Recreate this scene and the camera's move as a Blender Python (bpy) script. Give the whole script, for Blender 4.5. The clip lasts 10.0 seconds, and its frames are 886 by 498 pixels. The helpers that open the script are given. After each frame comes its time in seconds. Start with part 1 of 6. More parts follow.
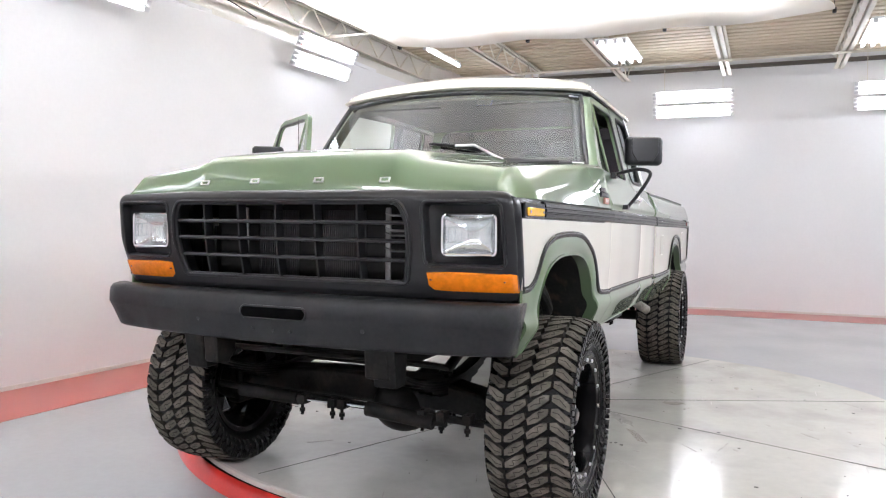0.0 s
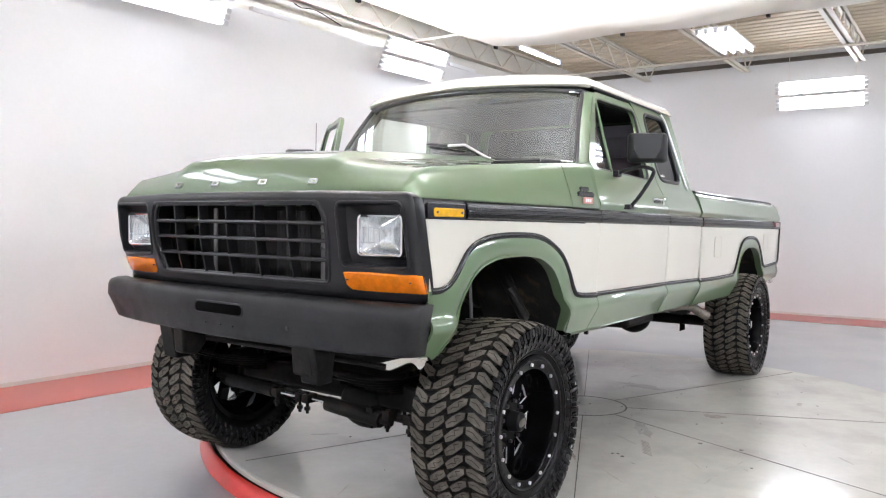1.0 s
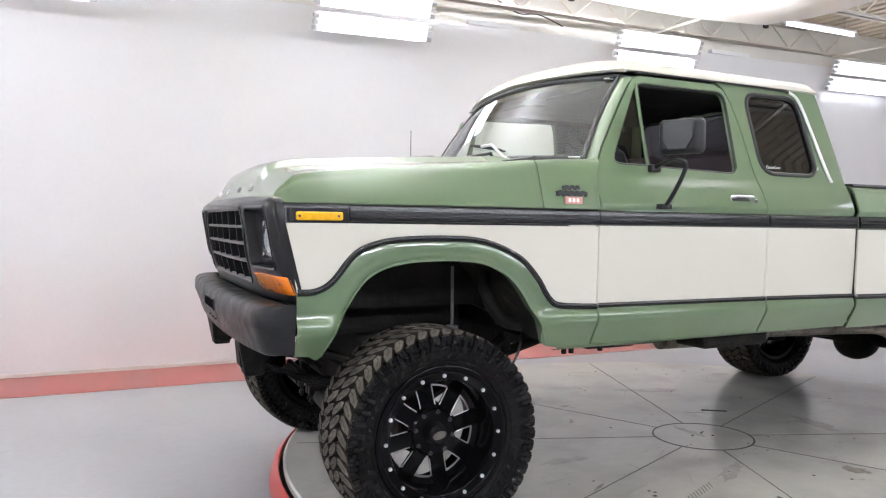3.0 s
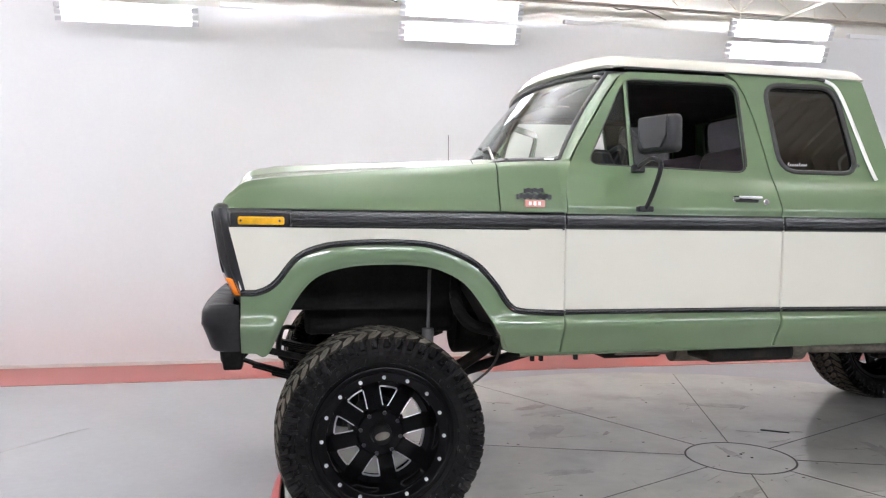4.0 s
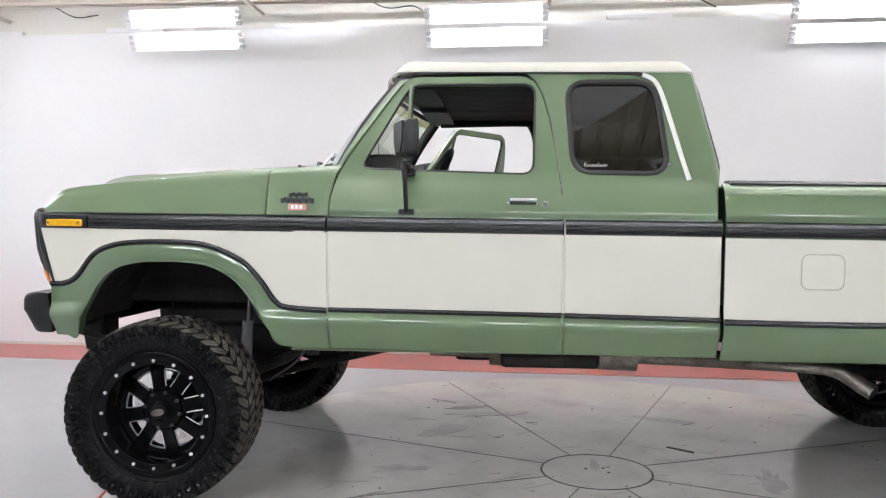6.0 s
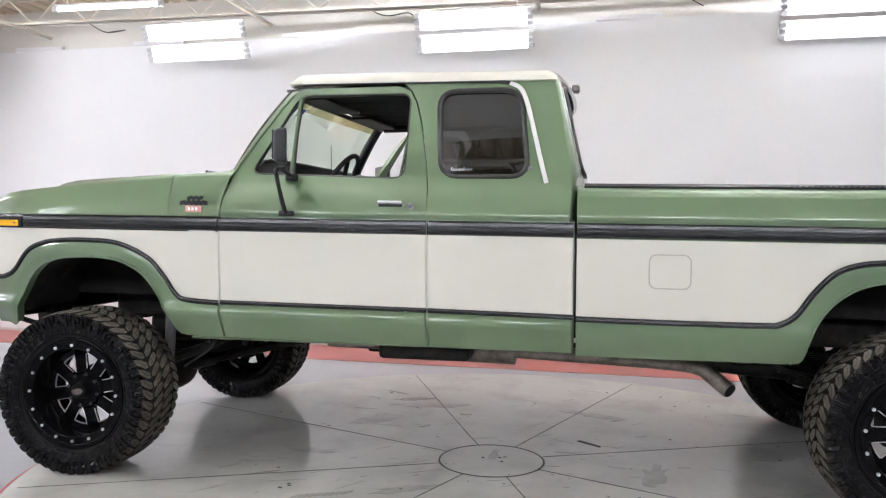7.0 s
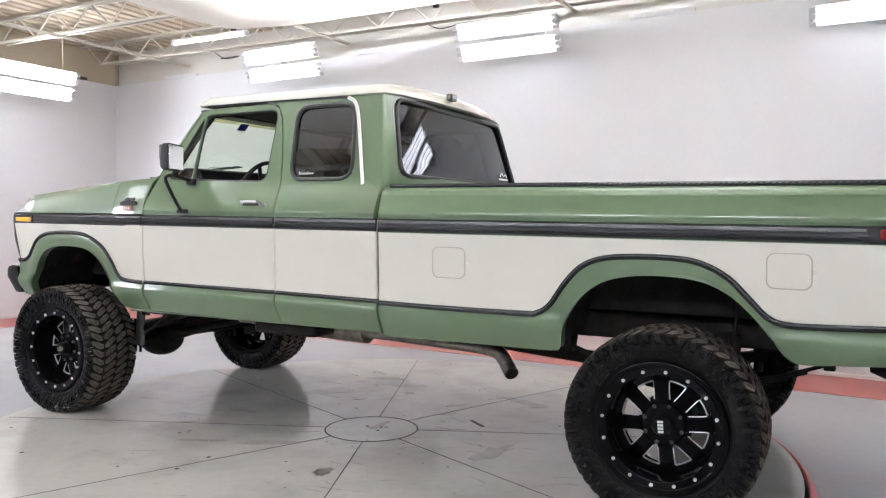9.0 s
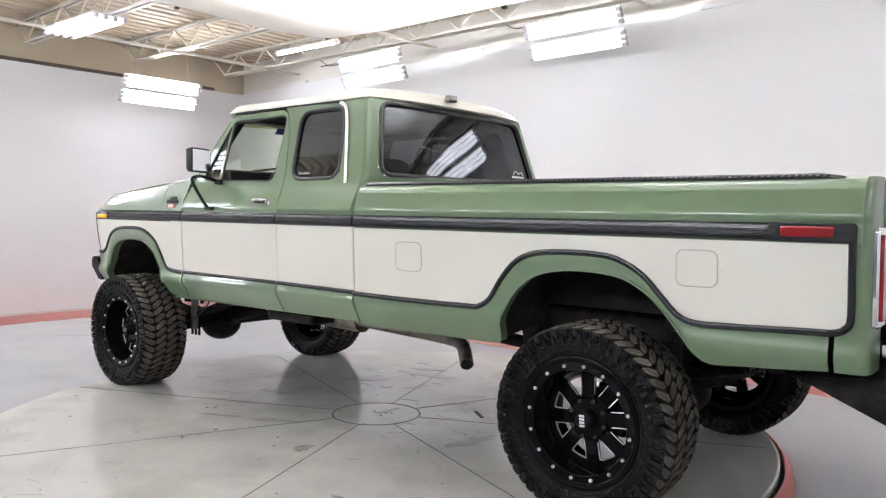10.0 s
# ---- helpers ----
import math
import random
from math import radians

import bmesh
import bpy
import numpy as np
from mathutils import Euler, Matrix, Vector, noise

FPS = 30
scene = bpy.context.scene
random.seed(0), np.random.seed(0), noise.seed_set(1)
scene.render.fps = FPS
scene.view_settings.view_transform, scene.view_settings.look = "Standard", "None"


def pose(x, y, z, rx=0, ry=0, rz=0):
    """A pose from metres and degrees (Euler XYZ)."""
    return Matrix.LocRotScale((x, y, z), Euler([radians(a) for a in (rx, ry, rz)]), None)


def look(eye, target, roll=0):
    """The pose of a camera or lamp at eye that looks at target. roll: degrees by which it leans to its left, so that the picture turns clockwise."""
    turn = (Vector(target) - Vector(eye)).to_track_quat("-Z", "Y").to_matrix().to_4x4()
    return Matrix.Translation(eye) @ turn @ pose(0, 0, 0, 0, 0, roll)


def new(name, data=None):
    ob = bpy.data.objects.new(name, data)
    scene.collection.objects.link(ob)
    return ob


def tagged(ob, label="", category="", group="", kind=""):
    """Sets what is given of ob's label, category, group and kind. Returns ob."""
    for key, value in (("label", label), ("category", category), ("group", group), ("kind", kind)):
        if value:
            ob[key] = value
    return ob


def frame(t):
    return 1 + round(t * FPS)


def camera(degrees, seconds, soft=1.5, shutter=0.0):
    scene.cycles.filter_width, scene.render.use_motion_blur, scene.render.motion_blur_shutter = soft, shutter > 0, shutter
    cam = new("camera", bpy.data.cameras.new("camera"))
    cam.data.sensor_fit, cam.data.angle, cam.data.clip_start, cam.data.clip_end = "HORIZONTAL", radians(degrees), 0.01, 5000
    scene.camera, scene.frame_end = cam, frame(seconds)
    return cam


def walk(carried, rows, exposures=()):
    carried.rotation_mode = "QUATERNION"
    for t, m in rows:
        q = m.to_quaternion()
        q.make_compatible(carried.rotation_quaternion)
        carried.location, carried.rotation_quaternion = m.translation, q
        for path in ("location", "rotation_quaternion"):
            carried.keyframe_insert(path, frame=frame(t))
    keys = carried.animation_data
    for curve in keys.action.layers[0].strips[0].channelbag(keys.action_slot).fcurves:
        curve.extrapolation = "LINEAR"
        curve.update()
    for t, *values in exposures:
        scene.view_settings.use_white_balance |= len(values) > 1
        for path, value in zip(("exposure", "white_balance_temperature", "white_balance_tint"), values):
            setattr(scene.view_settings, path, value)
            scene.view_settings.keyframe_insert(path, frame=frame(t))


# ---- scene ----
cam = camera(59.6, 10.0, soft=1.2)
PATH = [
    (0, (-3.239, -1.773, 1.227), (-1.393, -1.006, 1.161), 0.6),
    (0.5, (-3.053, -2.19, 1.223), (-1.296, -1.235, 1.16), 0.5),
    (1, (-2.804, -2.576, 1.241), (-1.158, -1.442, 1.169), 0.7),
    (1.5, (-2.502, -2.921, 1.231), (-0.993, -1.61, 1.164), 0.4),
    (2, (-2.158, -3.251, 1.249), (-0.826, -1.761, 1.172), 0.5),
    (2.5, (-1.75, -3.467, 1.241), (-0.615, -1.822, 1.172), 0.4),
    (3, (-1.343, -3.758, 1.256), (-0.448, -1.971, 1.184), 0.3),
    (4.5, (0.034, -4.201, 1.267), (0.294, -2.219, 1.203), 0.2),
    (5, (0.539, -4.305, 1.28), (0.638, -2.309, 1.211), 0.3),
    (5.5, (1.048, -4.367, 1.275), (1.015, -2.368, 1.209), 0.3),
    (7, (2.58, -4.549, 1.292), (2.198, -2.587, 1.222), 0.4),
    (7.5, (3.098, -4.569, 1.304), (2.602, -2.633, 1.229), 0.4),
    (8, (3.625, -4.55, 1.29), (2.995, -2.653, 1.219), 0.4),
    (8.5, (4.148, -4.474, 1.289), (3.368, -2.634, 1.217), 0.4),
    (9, (4.656, -4.374, 1.285), (3.715, -2.611, 1.211), 0.4),
    (9.5, (5.141, -4.199, 1.296), (4.028, -2.54, 1.214), 0.3),
    (10, (5.602, -3.963, 1.279), (4.314, -2.435, 1.199), 0.5),
]
walk(cam, [(t, look(eye, target, roll)) for t, eye, target, roll in PATH], [(0, 0.18), (1, 0.14), (2, 0.09), (3, 0.0), (4.5, -0.06), (7.5, -0.11), (9, -0.1), (10, -0.03)])

# ---------------------------------------------------------------- world and exposure
world = bpy.data.worlds.new("world")
scene.world = world
world.use_nodes = True
world.node_tree.nodes["Background"].inputs[0].default_value = (0.9, 0.95, 1.0, 1)
world.node_tree.nodes["Background"].inputs[1].default_value = 0.05
WALL_TUBES, EAST_TUBES, WEST_TUBES, FILL_TUBES, CLOTH_TUBES = 7.5, 17.0, 58.0, 52.0, 118.0

# ---------------------------------------------------------------- materials


def material(name, color, rough=0.5, metal=0.0, coat=0.0, coat_rough=0.03, ior=1.5, var=0.0, scale=4.0, fine=60.0,
             bump=0.0, bump_scale=80.0, rough_var=0.0, second=None, second_mix=0.0, second_scale=2.0, low=0.5, high=0.62, spec=0.5):
    """A principled surface with broad and fine variation, patches of a second colour and a fine relief."""
    m = bpy.data.materials.new(name)
    m.use_nodes = True
    nt = m.node_tree
    b = nt.nodes["Principled BSDF"]
    b.inputs["Base Color"].default_value = (*color, 1)
    b.inputs["Roughness"].default_value = rough
    b.inputs["Metallic"].default_value = metal
    b.inputs["Coat Weight"].default_value = coat
    b.inputs["Coat Roughness"].default_value = coat_rough
    b.inputs["IOR"].default_value = ior
    b.inputs["Specular IOR Level"].default_value = spec
    co = nt.nodes.new("ShaderNodeTexCoord")

    def noise_tex(s, detail=4.0):
        n = nt.nodes.new("ShaderNodeTexNoise")
        n.inputs["Scale"].default_value = s
        n.inputs["Detail"].default_value = detail
        nt.links.new(co.outputs["Object"], n.inputs["Vector"])
        return n.outputs["Fac"]

    def remap(src, a, c, lo, hi):
        r = nt.nodes.new("ShaderNodeMapRange")
        r.inputs[1].default_value, r.inputs[2].default_value = a, c
        r.inputs[3].default_value, r.inputs[4].default_value = lo, hi
        nt.links.new(src, r.inputs[0])
        return r.outputs[0]

    col = None
    if second:
        mx = nt.nodes.new("ShaderNodeMix")
        mx.data_type = "RGBA"
        mx.inputs[6].default_value, mx.inputs[7].default_value = (*color, 1), (*second, 1)
        nt.links.new(remap(noise_tex(second_scale, 8.0), low, high, 0, second_mix), mx.inputs[0])
        col = mx.outputs[2]
    if var:
        hsv = nt.nodes.new("ShaderNodeHueSaturation")
        hsv.inputs["Color"].default_value = (*color, 1)
        if col:
            nt.links.new(col, hsv.inputs["Color"])
        add = nt.nodes.new("ShaderNodeMath")
        add.operation = "ADD"
        nt.links.new(remap(noise_tex(scale), 0.3, 0.7, 1 - var, 1 + var), add.inputs[0])
        nt.links.new(remap(noise_tex(fine, 2.0), 0.3, 0.7, -var / 2, var / 2), add.inputs[1])
        nt.links.new(add.outputs[0], hsv.inputs["Value"])
        col = hsv.outputs[0]
    if col:
        nt.links.new(col, b.inputs["Base Color"])
    if rough_var:
        nt.links.new(remap(noise_tex(scale * 1.7, 6.0), 0.3, 0.7, max(rough - rough_var, 0.02), rough + rough_var), b.inputs["Roughness"])
    if bump:
        bp = nt.nodes.new("ShaderNodeBump")
        bp.inputs["Strength"].default_value = bump
        bp.inputs["Distance"].default_value = 0.002
        nt.links.new(noise_tex(bump_scale, 3.0), bp.inputs["Height"])
        nt.links.new(bp.outputs[0], b.inputs["Normal"])
    return m


def glowing(name, color, strength):
    m = bpy.data.materials.new(name)
    m.use_nodes = True
    b = m.node_tree.nodes["Principled BSDF"]
    b.inputs["Base Color"].default_value = (0.9, 0.9, 0.9, 1)
    b.inputs["Emission Color"].default_value = (*color, 1)
    b.inputs["Emission Strength"].default_value = strength
    return m


def glass(name, tint, clear, rough=0.0, mirror=0.08):
    """A thin pane: part of the light goes straight on, tinted; the rest is mirrored by the surface's gloss."""
    m = bpy.data.materials.new(name)
    m.use_nodes = True
    nt = m.node_tree
    out = nt.nodes["Material Output"]
    nt.nodes.remove(nt.nodes["Principled BSDF"])
    tr = nt.nodes.new("ShaderNodeBsdfTransparent")
    tr.inputs[0].default_value = (*[c * clear for c in tint], 1)
    gl = nt.nodes.new("ShaderNodeBsdfGlossy")
    gl.inputs["Color"].default_value = (0.95, 0.97, 1, 1)
    gl.inputs["Roughness"].default_value = rough
    fr = nt.nodes.new("ShaderNodeLayerWeight")
    fr.inputs[0].default_value = 0.5
    pw = nt.nodes.new("ShaderNodeMath")
    pw.operation = "POWER"
    pw.inputs[1].default_value = 4.5
    ma = nt.nodes.new("ShaderNodeMath")
    ma.operation = "MULTIPLY_ADD"
    ma.inputs[1].default_value, ma.inputs[2].default_value = 0.92 - mirror, mirror
    nt.links.new(fr.outputs["Facing"], pw.inputs[0])
    nt.links.new(pw.outputs[0], ma.inputs[0])
    mx = nt.nodes.new("ShaderNodeMixShader")
    nt.links.new(ma.outputs[0], mx.inputs[0])
    nt.links.new(tr.outputs[0], mx.inputs[1])
    nt.links.new(gl.outputs[0], mx.inputs[2])
    nt.links.new(mx.outputs[0], out.inputs[0])
    return m


def cloth_material():
    m = bpy.data.materials.new("white_diffuser_cloth")
    m.use_nodes = True
    nt = m.node_tree
    out = nt.nodes["Material Output"]
    nt.nodes.remove(nt.nodes["Principled BSDF"])
    d, t = nt.nodes.new("ShaderNodeBsdfDiffuse"), nt.nodes.new("ShaderNodeBsdfTranslucent")
    d.inputs[0].default_value = (0.85, 0.84, 0.81, 1)
    t.inputs[0].default_value = (0.9, 0.88, 0.84, 1)
    mx = nt.nodes.new("ShaderNodeMixShader")
    mx.inputs[0].default_value = 0.5
    nt.links.new(d.outputs[0], mx.inputs[1])
    nt.links.new(t.outputs[0], mx.inputs[2])
    nt.links.new(mx.outputs[0], out.inputs[0])
    return m


GREEN = material("green_car_paint", (0.106, 0.164, 0.085), 0.3, coat=1.0, coat_rough=0.02, var=0.02, scale=1.5)
CREAM = material("cream_car_paint", (0.715, 0.695, 0.61), 0.4, coat=1.0, coat_rough=0.025, var=0.006, scale=1.2)
TRIM = material("black_ribbed_trim", (0.009, 0.009, 0.01), 0.27, var=0.1, bump=0.03, spec=0.45)
TEXBLACK = material("black_textured_coating", (0.015, 0.015, 0.0165), 0.4, var=0.3, scale=7, rough_var=0.1, bump=0.3, bump_scale=420, spec=0.24)
FASCIA = material("satin_black_fascia", (0.013, 0.013, 0.014), 0.3, var=0.1, scale=5, spec=0.36, bump=0.04, bump_scale=300)
RUBBER = material("black_rubber_gasket", (0.012, 0.012, 0.012), 0.45)
TYRE = material("tyre_rubber", (0.006, 0.006, 0.006), 0.42, var=0.25, scale=9, rough_var=0.08, bump=0.2, bump_scale=70, spec=0.1)
LUG = material("shiny_dressed_rubber", (0.006, 0.006, 0.0062), 0.24, var=0.25, scale=9, rough_var=0.1, bump=0.25, bump_scale=60, spec=0.2)
SATINBLACK = material("satin_black_spoke", (0.0025, 0.0025, 0.0027), 0.22, spec=0.1)
TREAD = material("dusty_tread_rubber", (0.085, 0.076, 0.064), 0.85, var=0.25, scale=14, second=(0.13, 0.117, 0.097), second_mix=0.8, second_scale=10, bump=0.2, bump_scale=150, spec=0.15)
GROOVE = material("dusty_shaded_groove_rubber", (0.026, 0.0235, 0.02), 0.85, var=0.3, scale=14, bump=0.2, bump_scale=150, spec=0.1)
GLOSSBLACK = material("gloss_black_wheel", (0.003, 0.003, 0.0033), 0.16, coat=0.04, coat_rough=0.03, spec=0.07)
MILLED = material("milled_aluminium", (0.85, 0.85, 0.86), 0.4, metal=1.0)
CHROME = material("chrome", (0.82, 0.83, 0.85), 0.08, metal=1.0)
UNDER = material("greasy_black_steel", (0.009, 0.0088, 0.0082), 0.55, var=0.5, scale=11, second=(0.025, 0.019, 0.015), second_mix=0.5, second_scale=7, bump=0.3, bump_scale=60, spec=0.12)
HOUSE = material("dirt_flecked_black_steel", (0.01, 0.0095, 0.009), 0.6, spec=0.2, var=0.5, scale=9, second=(0.06, 0.043, 0.028), second_mix=0.7, second_scale=11, low=0.56, high=0.7, bump=0.5, bump_scale=35)
# near-black that puts the shade of wells, gaps and bores into the colour
DARK = material("cavity_shade_black", (0.011, 0.0105, 0.01), 0.7, spec=0.15, var=0.4, scale=9, bump=0.3, bump_scale=50)
VOID = material("unlit_opening", (0.0012, 0.0012, 0.0012), 0.9, spec=0.02)
STEEL = material("weathered_exhaust_steel", (0.2, 0.18, 0.16), 0.45, metal=0.9, var=0.3, scale=18, second=(0.1, 0.075, 0.055), second_mix=0.6, second_scale=8)
SHOCK = material("grey_shock_paint", (0.12, 0.12, 0.12), 0.5, var=0.2)
AMBER = material("amber_plastic_lens", (0.8, 0.215, 0.01), 0.18, coat=0.6, var=0.1, scale=30)
AMBER2 = material("yellow_amber_lens", (0.75, 0.4, 0.012), 0.2, coat=0.6, var=0.1, scale=30)
REDLENS = material("red_plastic_lens", (0.2, 0.006, 0.008), 0.18, coat=0.6, var=0.1, scale=30)
LENSGLASS = glass("sealed_beam_glass", (0.97, 1.0, 1.0), 0.9, 0.03)
REFLECTOR = material("silvered_reflector", (0.9, 0.91, 0.92), 0.2, metal=0.9, var=0.06, scale=30, bump=0.25, bump_scale=35)
CREAMJOINT = material("grey_cream_joint", (0.46, 0.435, 0.37), 0.5)
STICKER = material("blue_sticker", (0.03, 0.06, 0.5), 0.4)
VINYL = material("dark_vinyl", (0.014, 0.014, 0.015), 0.5, var=0.1, bump=0.04, bump_scale=90, spec=0.3)
LINER = material("grey_headliner_cloth", (0.06, 0.06, 0.064), 0.75, var=0.15, scale=6, bump=0.1, bump_scale=40, spec=0.2)
SEAT = material("mauve_seat_cloth", (0.055, 0.043, 0.048), 0.85, var=0.12, bump=0.04, bump_scale=60, spec=0.2)
CLEAR = glass("clear_car_glass", (0.97, 1.0, 0.98), 0.93)
SHIELD = glass("windshield_glass", (0.88, 0.98, 0.86), 0.76, mirror=0.1)
SMOKED = glass("smoked_side_glass", (0.95, 0.93, 0.97), 0.06, mirror=0.1)
TINTED = glass("dark_tinted_glass", (0.9, 0.85, 0.95), 0.05, mirror=0.05)
BADGE = material("dark_badge_metal", (0.05, 0.05, 0.055), 0.3, metal=0.7)
BADGERED = material("faded_red_badge", (0.55, 0.27, 0.23), 0.35)
RADIATOR = material("radiator_fins", (0.09, 0.09, 0.09), 0.45, metal=0.6, var=0.3)
PIPE = material("bare_metal_pipe", (0.42, 0.42, 0.42), 0.4, metal=0.6, var=0.2)
DECAL = material("white_decal", (0.8, 0.8, 0.8), 0.5)

# unseen wall; its dark colour stands in for a dim room in reflections
SOUTH = material("unseen_dark_wall", (0.14, 0.14, 0.145), 0.7, var=0.05, scale=0.8)
WALL = material("white_wall_paint", (0.775, 0.775, 0.78), 0.6, var=0.02, scale=0.7, fine=30, second=(0.715, 0.705, 0.695), second_mix=0.3, second_scale=0.5, bump=0.04, bump_scale=40, low=0.45, high=0.75)
UPPER = material("beige_upper_wall", (0.6, 0.52, 0.385), 0.7, var=0.06, scale=1.0)
RAIL = material("dark_rail_paint", (0.09, 0.075, 0.06), 0.6, var=0.1)
PALE = material("pale_upper_wall", (0.72, 0.695, 0.64), 0.7, var=0.05, scale=1.2)
CEIL = material("beige_roof_deck", (0.58, 0.5, 0.37), 0.65, var=0.06, scale=0.8)
JOIST = material("pale_joist_paint", (0.7, 0.66, 0.57), 0.5, var=0.06, scale=3)
FLOOR = material("grey_epoxy_floor", (0.41, 0.415, 0.43), 0.24, var=0.035, scale=0.9, fine=25, rough_var=0.03, bump=0.02, bump_scale=5)
TABLE = material("worn_grey_turntable_paint", (0.56, 0.55, 0.51), 0.15, var=0.05, scale=1.1, fine=18, rough_var=0.05, second=(0.36, 0.345, 0.32), second_mix=0.6, second_scale=2.4, low=0.47, high=0.78, bump=0.03, bump_scale=5)
REDPAINT = material("red_floor_paint", (0.4, 0.088, 0.07), 0.28, var=0.05, scale=1.5)
REDSKIRT = material("red_skirt_paint", (0.5, 0.02, 0.015), 0.3, var=0.1, scale=3, coat=0.3)
SEAM = material("dark_seam_dirt", (0.05, 0.047, 0.043), 0.7, var=0.3, scale=20)
SCUFF = material("grey_brown_scuff", (0.3, 0.28, 0.25), 0.45, var=0.25, scale=14)
SMUDGE = material("faint_tyre_smudge", (0.45, 0.44, 0.41), 0.25, var=0.1, scale=9)
STAIN = material("brown_floor_stain", (0.2, 0.175, 0.145), 0.5, var=0.25, scale=18)
BASE = material("off_white_baseboard", (0.66, 0.63, 0.59), 0.5, var=0.04)
FIXTURE = material("white_lamp_housing", (0.8, 0.8, 0.8), 0.35, var=0.03)
SOCKET = material("lamp_socket_plastic", (0.6, 0.6, 0.62), 0.5)
TUBE = glowing("lit_fluorescent_tube", (0.97, 1.0, 1.1), WALL_TUBES)
TUBE_EAST = glowing("east_fluorescent_tube", (0.97, 1.0, 1.1), EAST_TUBES)
TUBE_WEST = glowing("west_fluorescent_tube", (0.97, 1.0, 1.1), WEST_TUBES)
# fill for the unseen near side, far stronger than the north tubes
TUBE_FILL = glowing("unseen_fill_tube", (0.97, 1.0, 1.1), FILL_TUBES)
TUBE_HIGH = glowing("bright_fluorescent_tube", (0.97, 1.0, 1.1), CLOTH_TUBES)
CLOTH = cloth_material()
CABLE = material("black_cable", (0.02, 0.02, 0.02), 0.6)

# ---------------------------------------------------------------- building helpers


def mesh_of(name, bm, mat, sharp=32):
    me = bpy.data.meshes.new(name)
    bm.normal_update()
    bm.edges.index_update()
    rim = [e.index for e in bm.edges if e.is_boundary]
    bm.to_mesh(me)
    bm.free()
    for m in (mat if isinstance(mat, (list, tuple)) else [mat]):
        me.materials.append(m)
    me.polygons.foreach_set("use_smooth", [True] * len(me.polygons))
    me.set_sharp_from_angle(angle=radians(sharp))
    if rim:
        att = me.attributes.get("sharp_edge") or me.attributes.new("sharp_edge", "BOOLEAN", "EDGE")
        for i in rim:
            att.data[i].value = True
    return me


def part(name, bm, mat, parent=None, label="", thick=0.0, bevel=0.0, sharp=32):
    ob = new(name, mesh_of(name, bm, mat, sharp))
    if parent:
        ob.parent = parent
    if label:
        ob["label"] = label
    if thick:
        md = ob.modifiers.new("thickness", "SOLIDIFY")
        md.thickness, md.offset = thick, -1
    if bevel:
        md = ob.modifiers.new("edge", "BEVEL")
        md.width, md.segments, md.limit_method, md.angle_limit = bevel, 2, "ANGLE", radians(40)
    return ob


def thing(name, label, category, group="", kind="", at=(0, 0, 0)):
    ob = new(name)
    ob.location = at
    return tagged(ob, label, category, group, kind)


def box(bm, lo, hi, m=None):
    c = [(a + b) / 2 for a, b in zip(lo, hi)]
    s = [abs(b - a) for a, b in zip(lo, hi)]
    mat = Matrix.Translation(c) @ Matrix.Diagonal((*s, 1))
    bmesh.ops.create_cube(bm, size=1, matrix=(m @ mat) if m else mat)


def rod(bm, a, b, r, n=12, r2=None, caps=True):
    a, b = Vector(a), Vector(b)
    d = b - a
    m = Matrix.Translation((a + b) / 2) @ d.to_track_quat("Z", "Y").to_matrix().to_4x4()
    bmesh.ops.create_cone(bm, cap_ends=caps, segments=n, radius1=r, radius2=r if r2 is None else r2, depth=d.length, matrix=m)


def tube(bm, pts, r, n=8):
    """A bent pipe through the points."""
    pts = [Vector(p) for p in pts]
    rings = []
    up = Vector((0.13, 0.21, 0.97))
    for i, p in enumerate(pts):
        d = (pts[min(i + 1, len(pts) - 1)] - pts[max(i - 1, 0)]).normalized()
        u = d.cross(up).normalized()
        v = d.cross(u)
        rings.append([bm.verts.new(p + (u * math.cos(k * 2 * math.pi / n) + v * math.sin(k * 2 * math.pi / n)) * r) for k in range(n)])
    for a, b in zip(rings, rings[1:]):
        for k in range(n):
            bm.faces.new((a[k], a[(k + 1) % n], b[(k + 1) % n], b[k]))
    bm.faces.new(rings[0][::-1])
    bm.faces.new(rings[-1])


def curve_pts(pts, n):
    """n points along a smooth curve through pts."""
    p = [Vector(q) for q in pts]
    p = [2 * p[0] - p[1]] + p + [2 * p[-1] - p[-2]]
    out = []
    segs = len(p) - 3
    for k in range(n):
        u = k / (n - 1) * segs
        i = min(int(u), segs - 1)
        t = u - i
        a, b, c, d = p[i:i + 4]
        out.append(0.5 * ((2 * b) + (c - a) * t + (2 * a - 5 * b + 4 * c - d) * t * t + (3 * b - a - 3 * c + d) * t ** 3))
    return out


def sheet(bm, rows, closed=False):
    """Quads between rows of points."""
    vs = [[bm.verts.new(p) for p in r] for r in rows]
    for a, b in zip(vs, vs[1:]):
        n = len(a)
        for k in range(n if closed else n - 1):
            bm.faces.new((a[k], a[(k + 1) % n], b[(k + 1) % n], b[k]))
    return vs


def lathe(bm, prof, n, m=None, closed=False):
    """Turns a profile of (radius, along) round the local y axis."""
    rows = []
    for r, v in prof:
        row = [Vector((r * math.cos(2 * math.pi * k / n), v, r * math.sin(2 * math.pi * k / n))) for k in range(n)]
        rows.append([m @ p for p in row] if m else row)
    if closed:
        rows.append(rows[0])
    sheet(bm, rows, True)


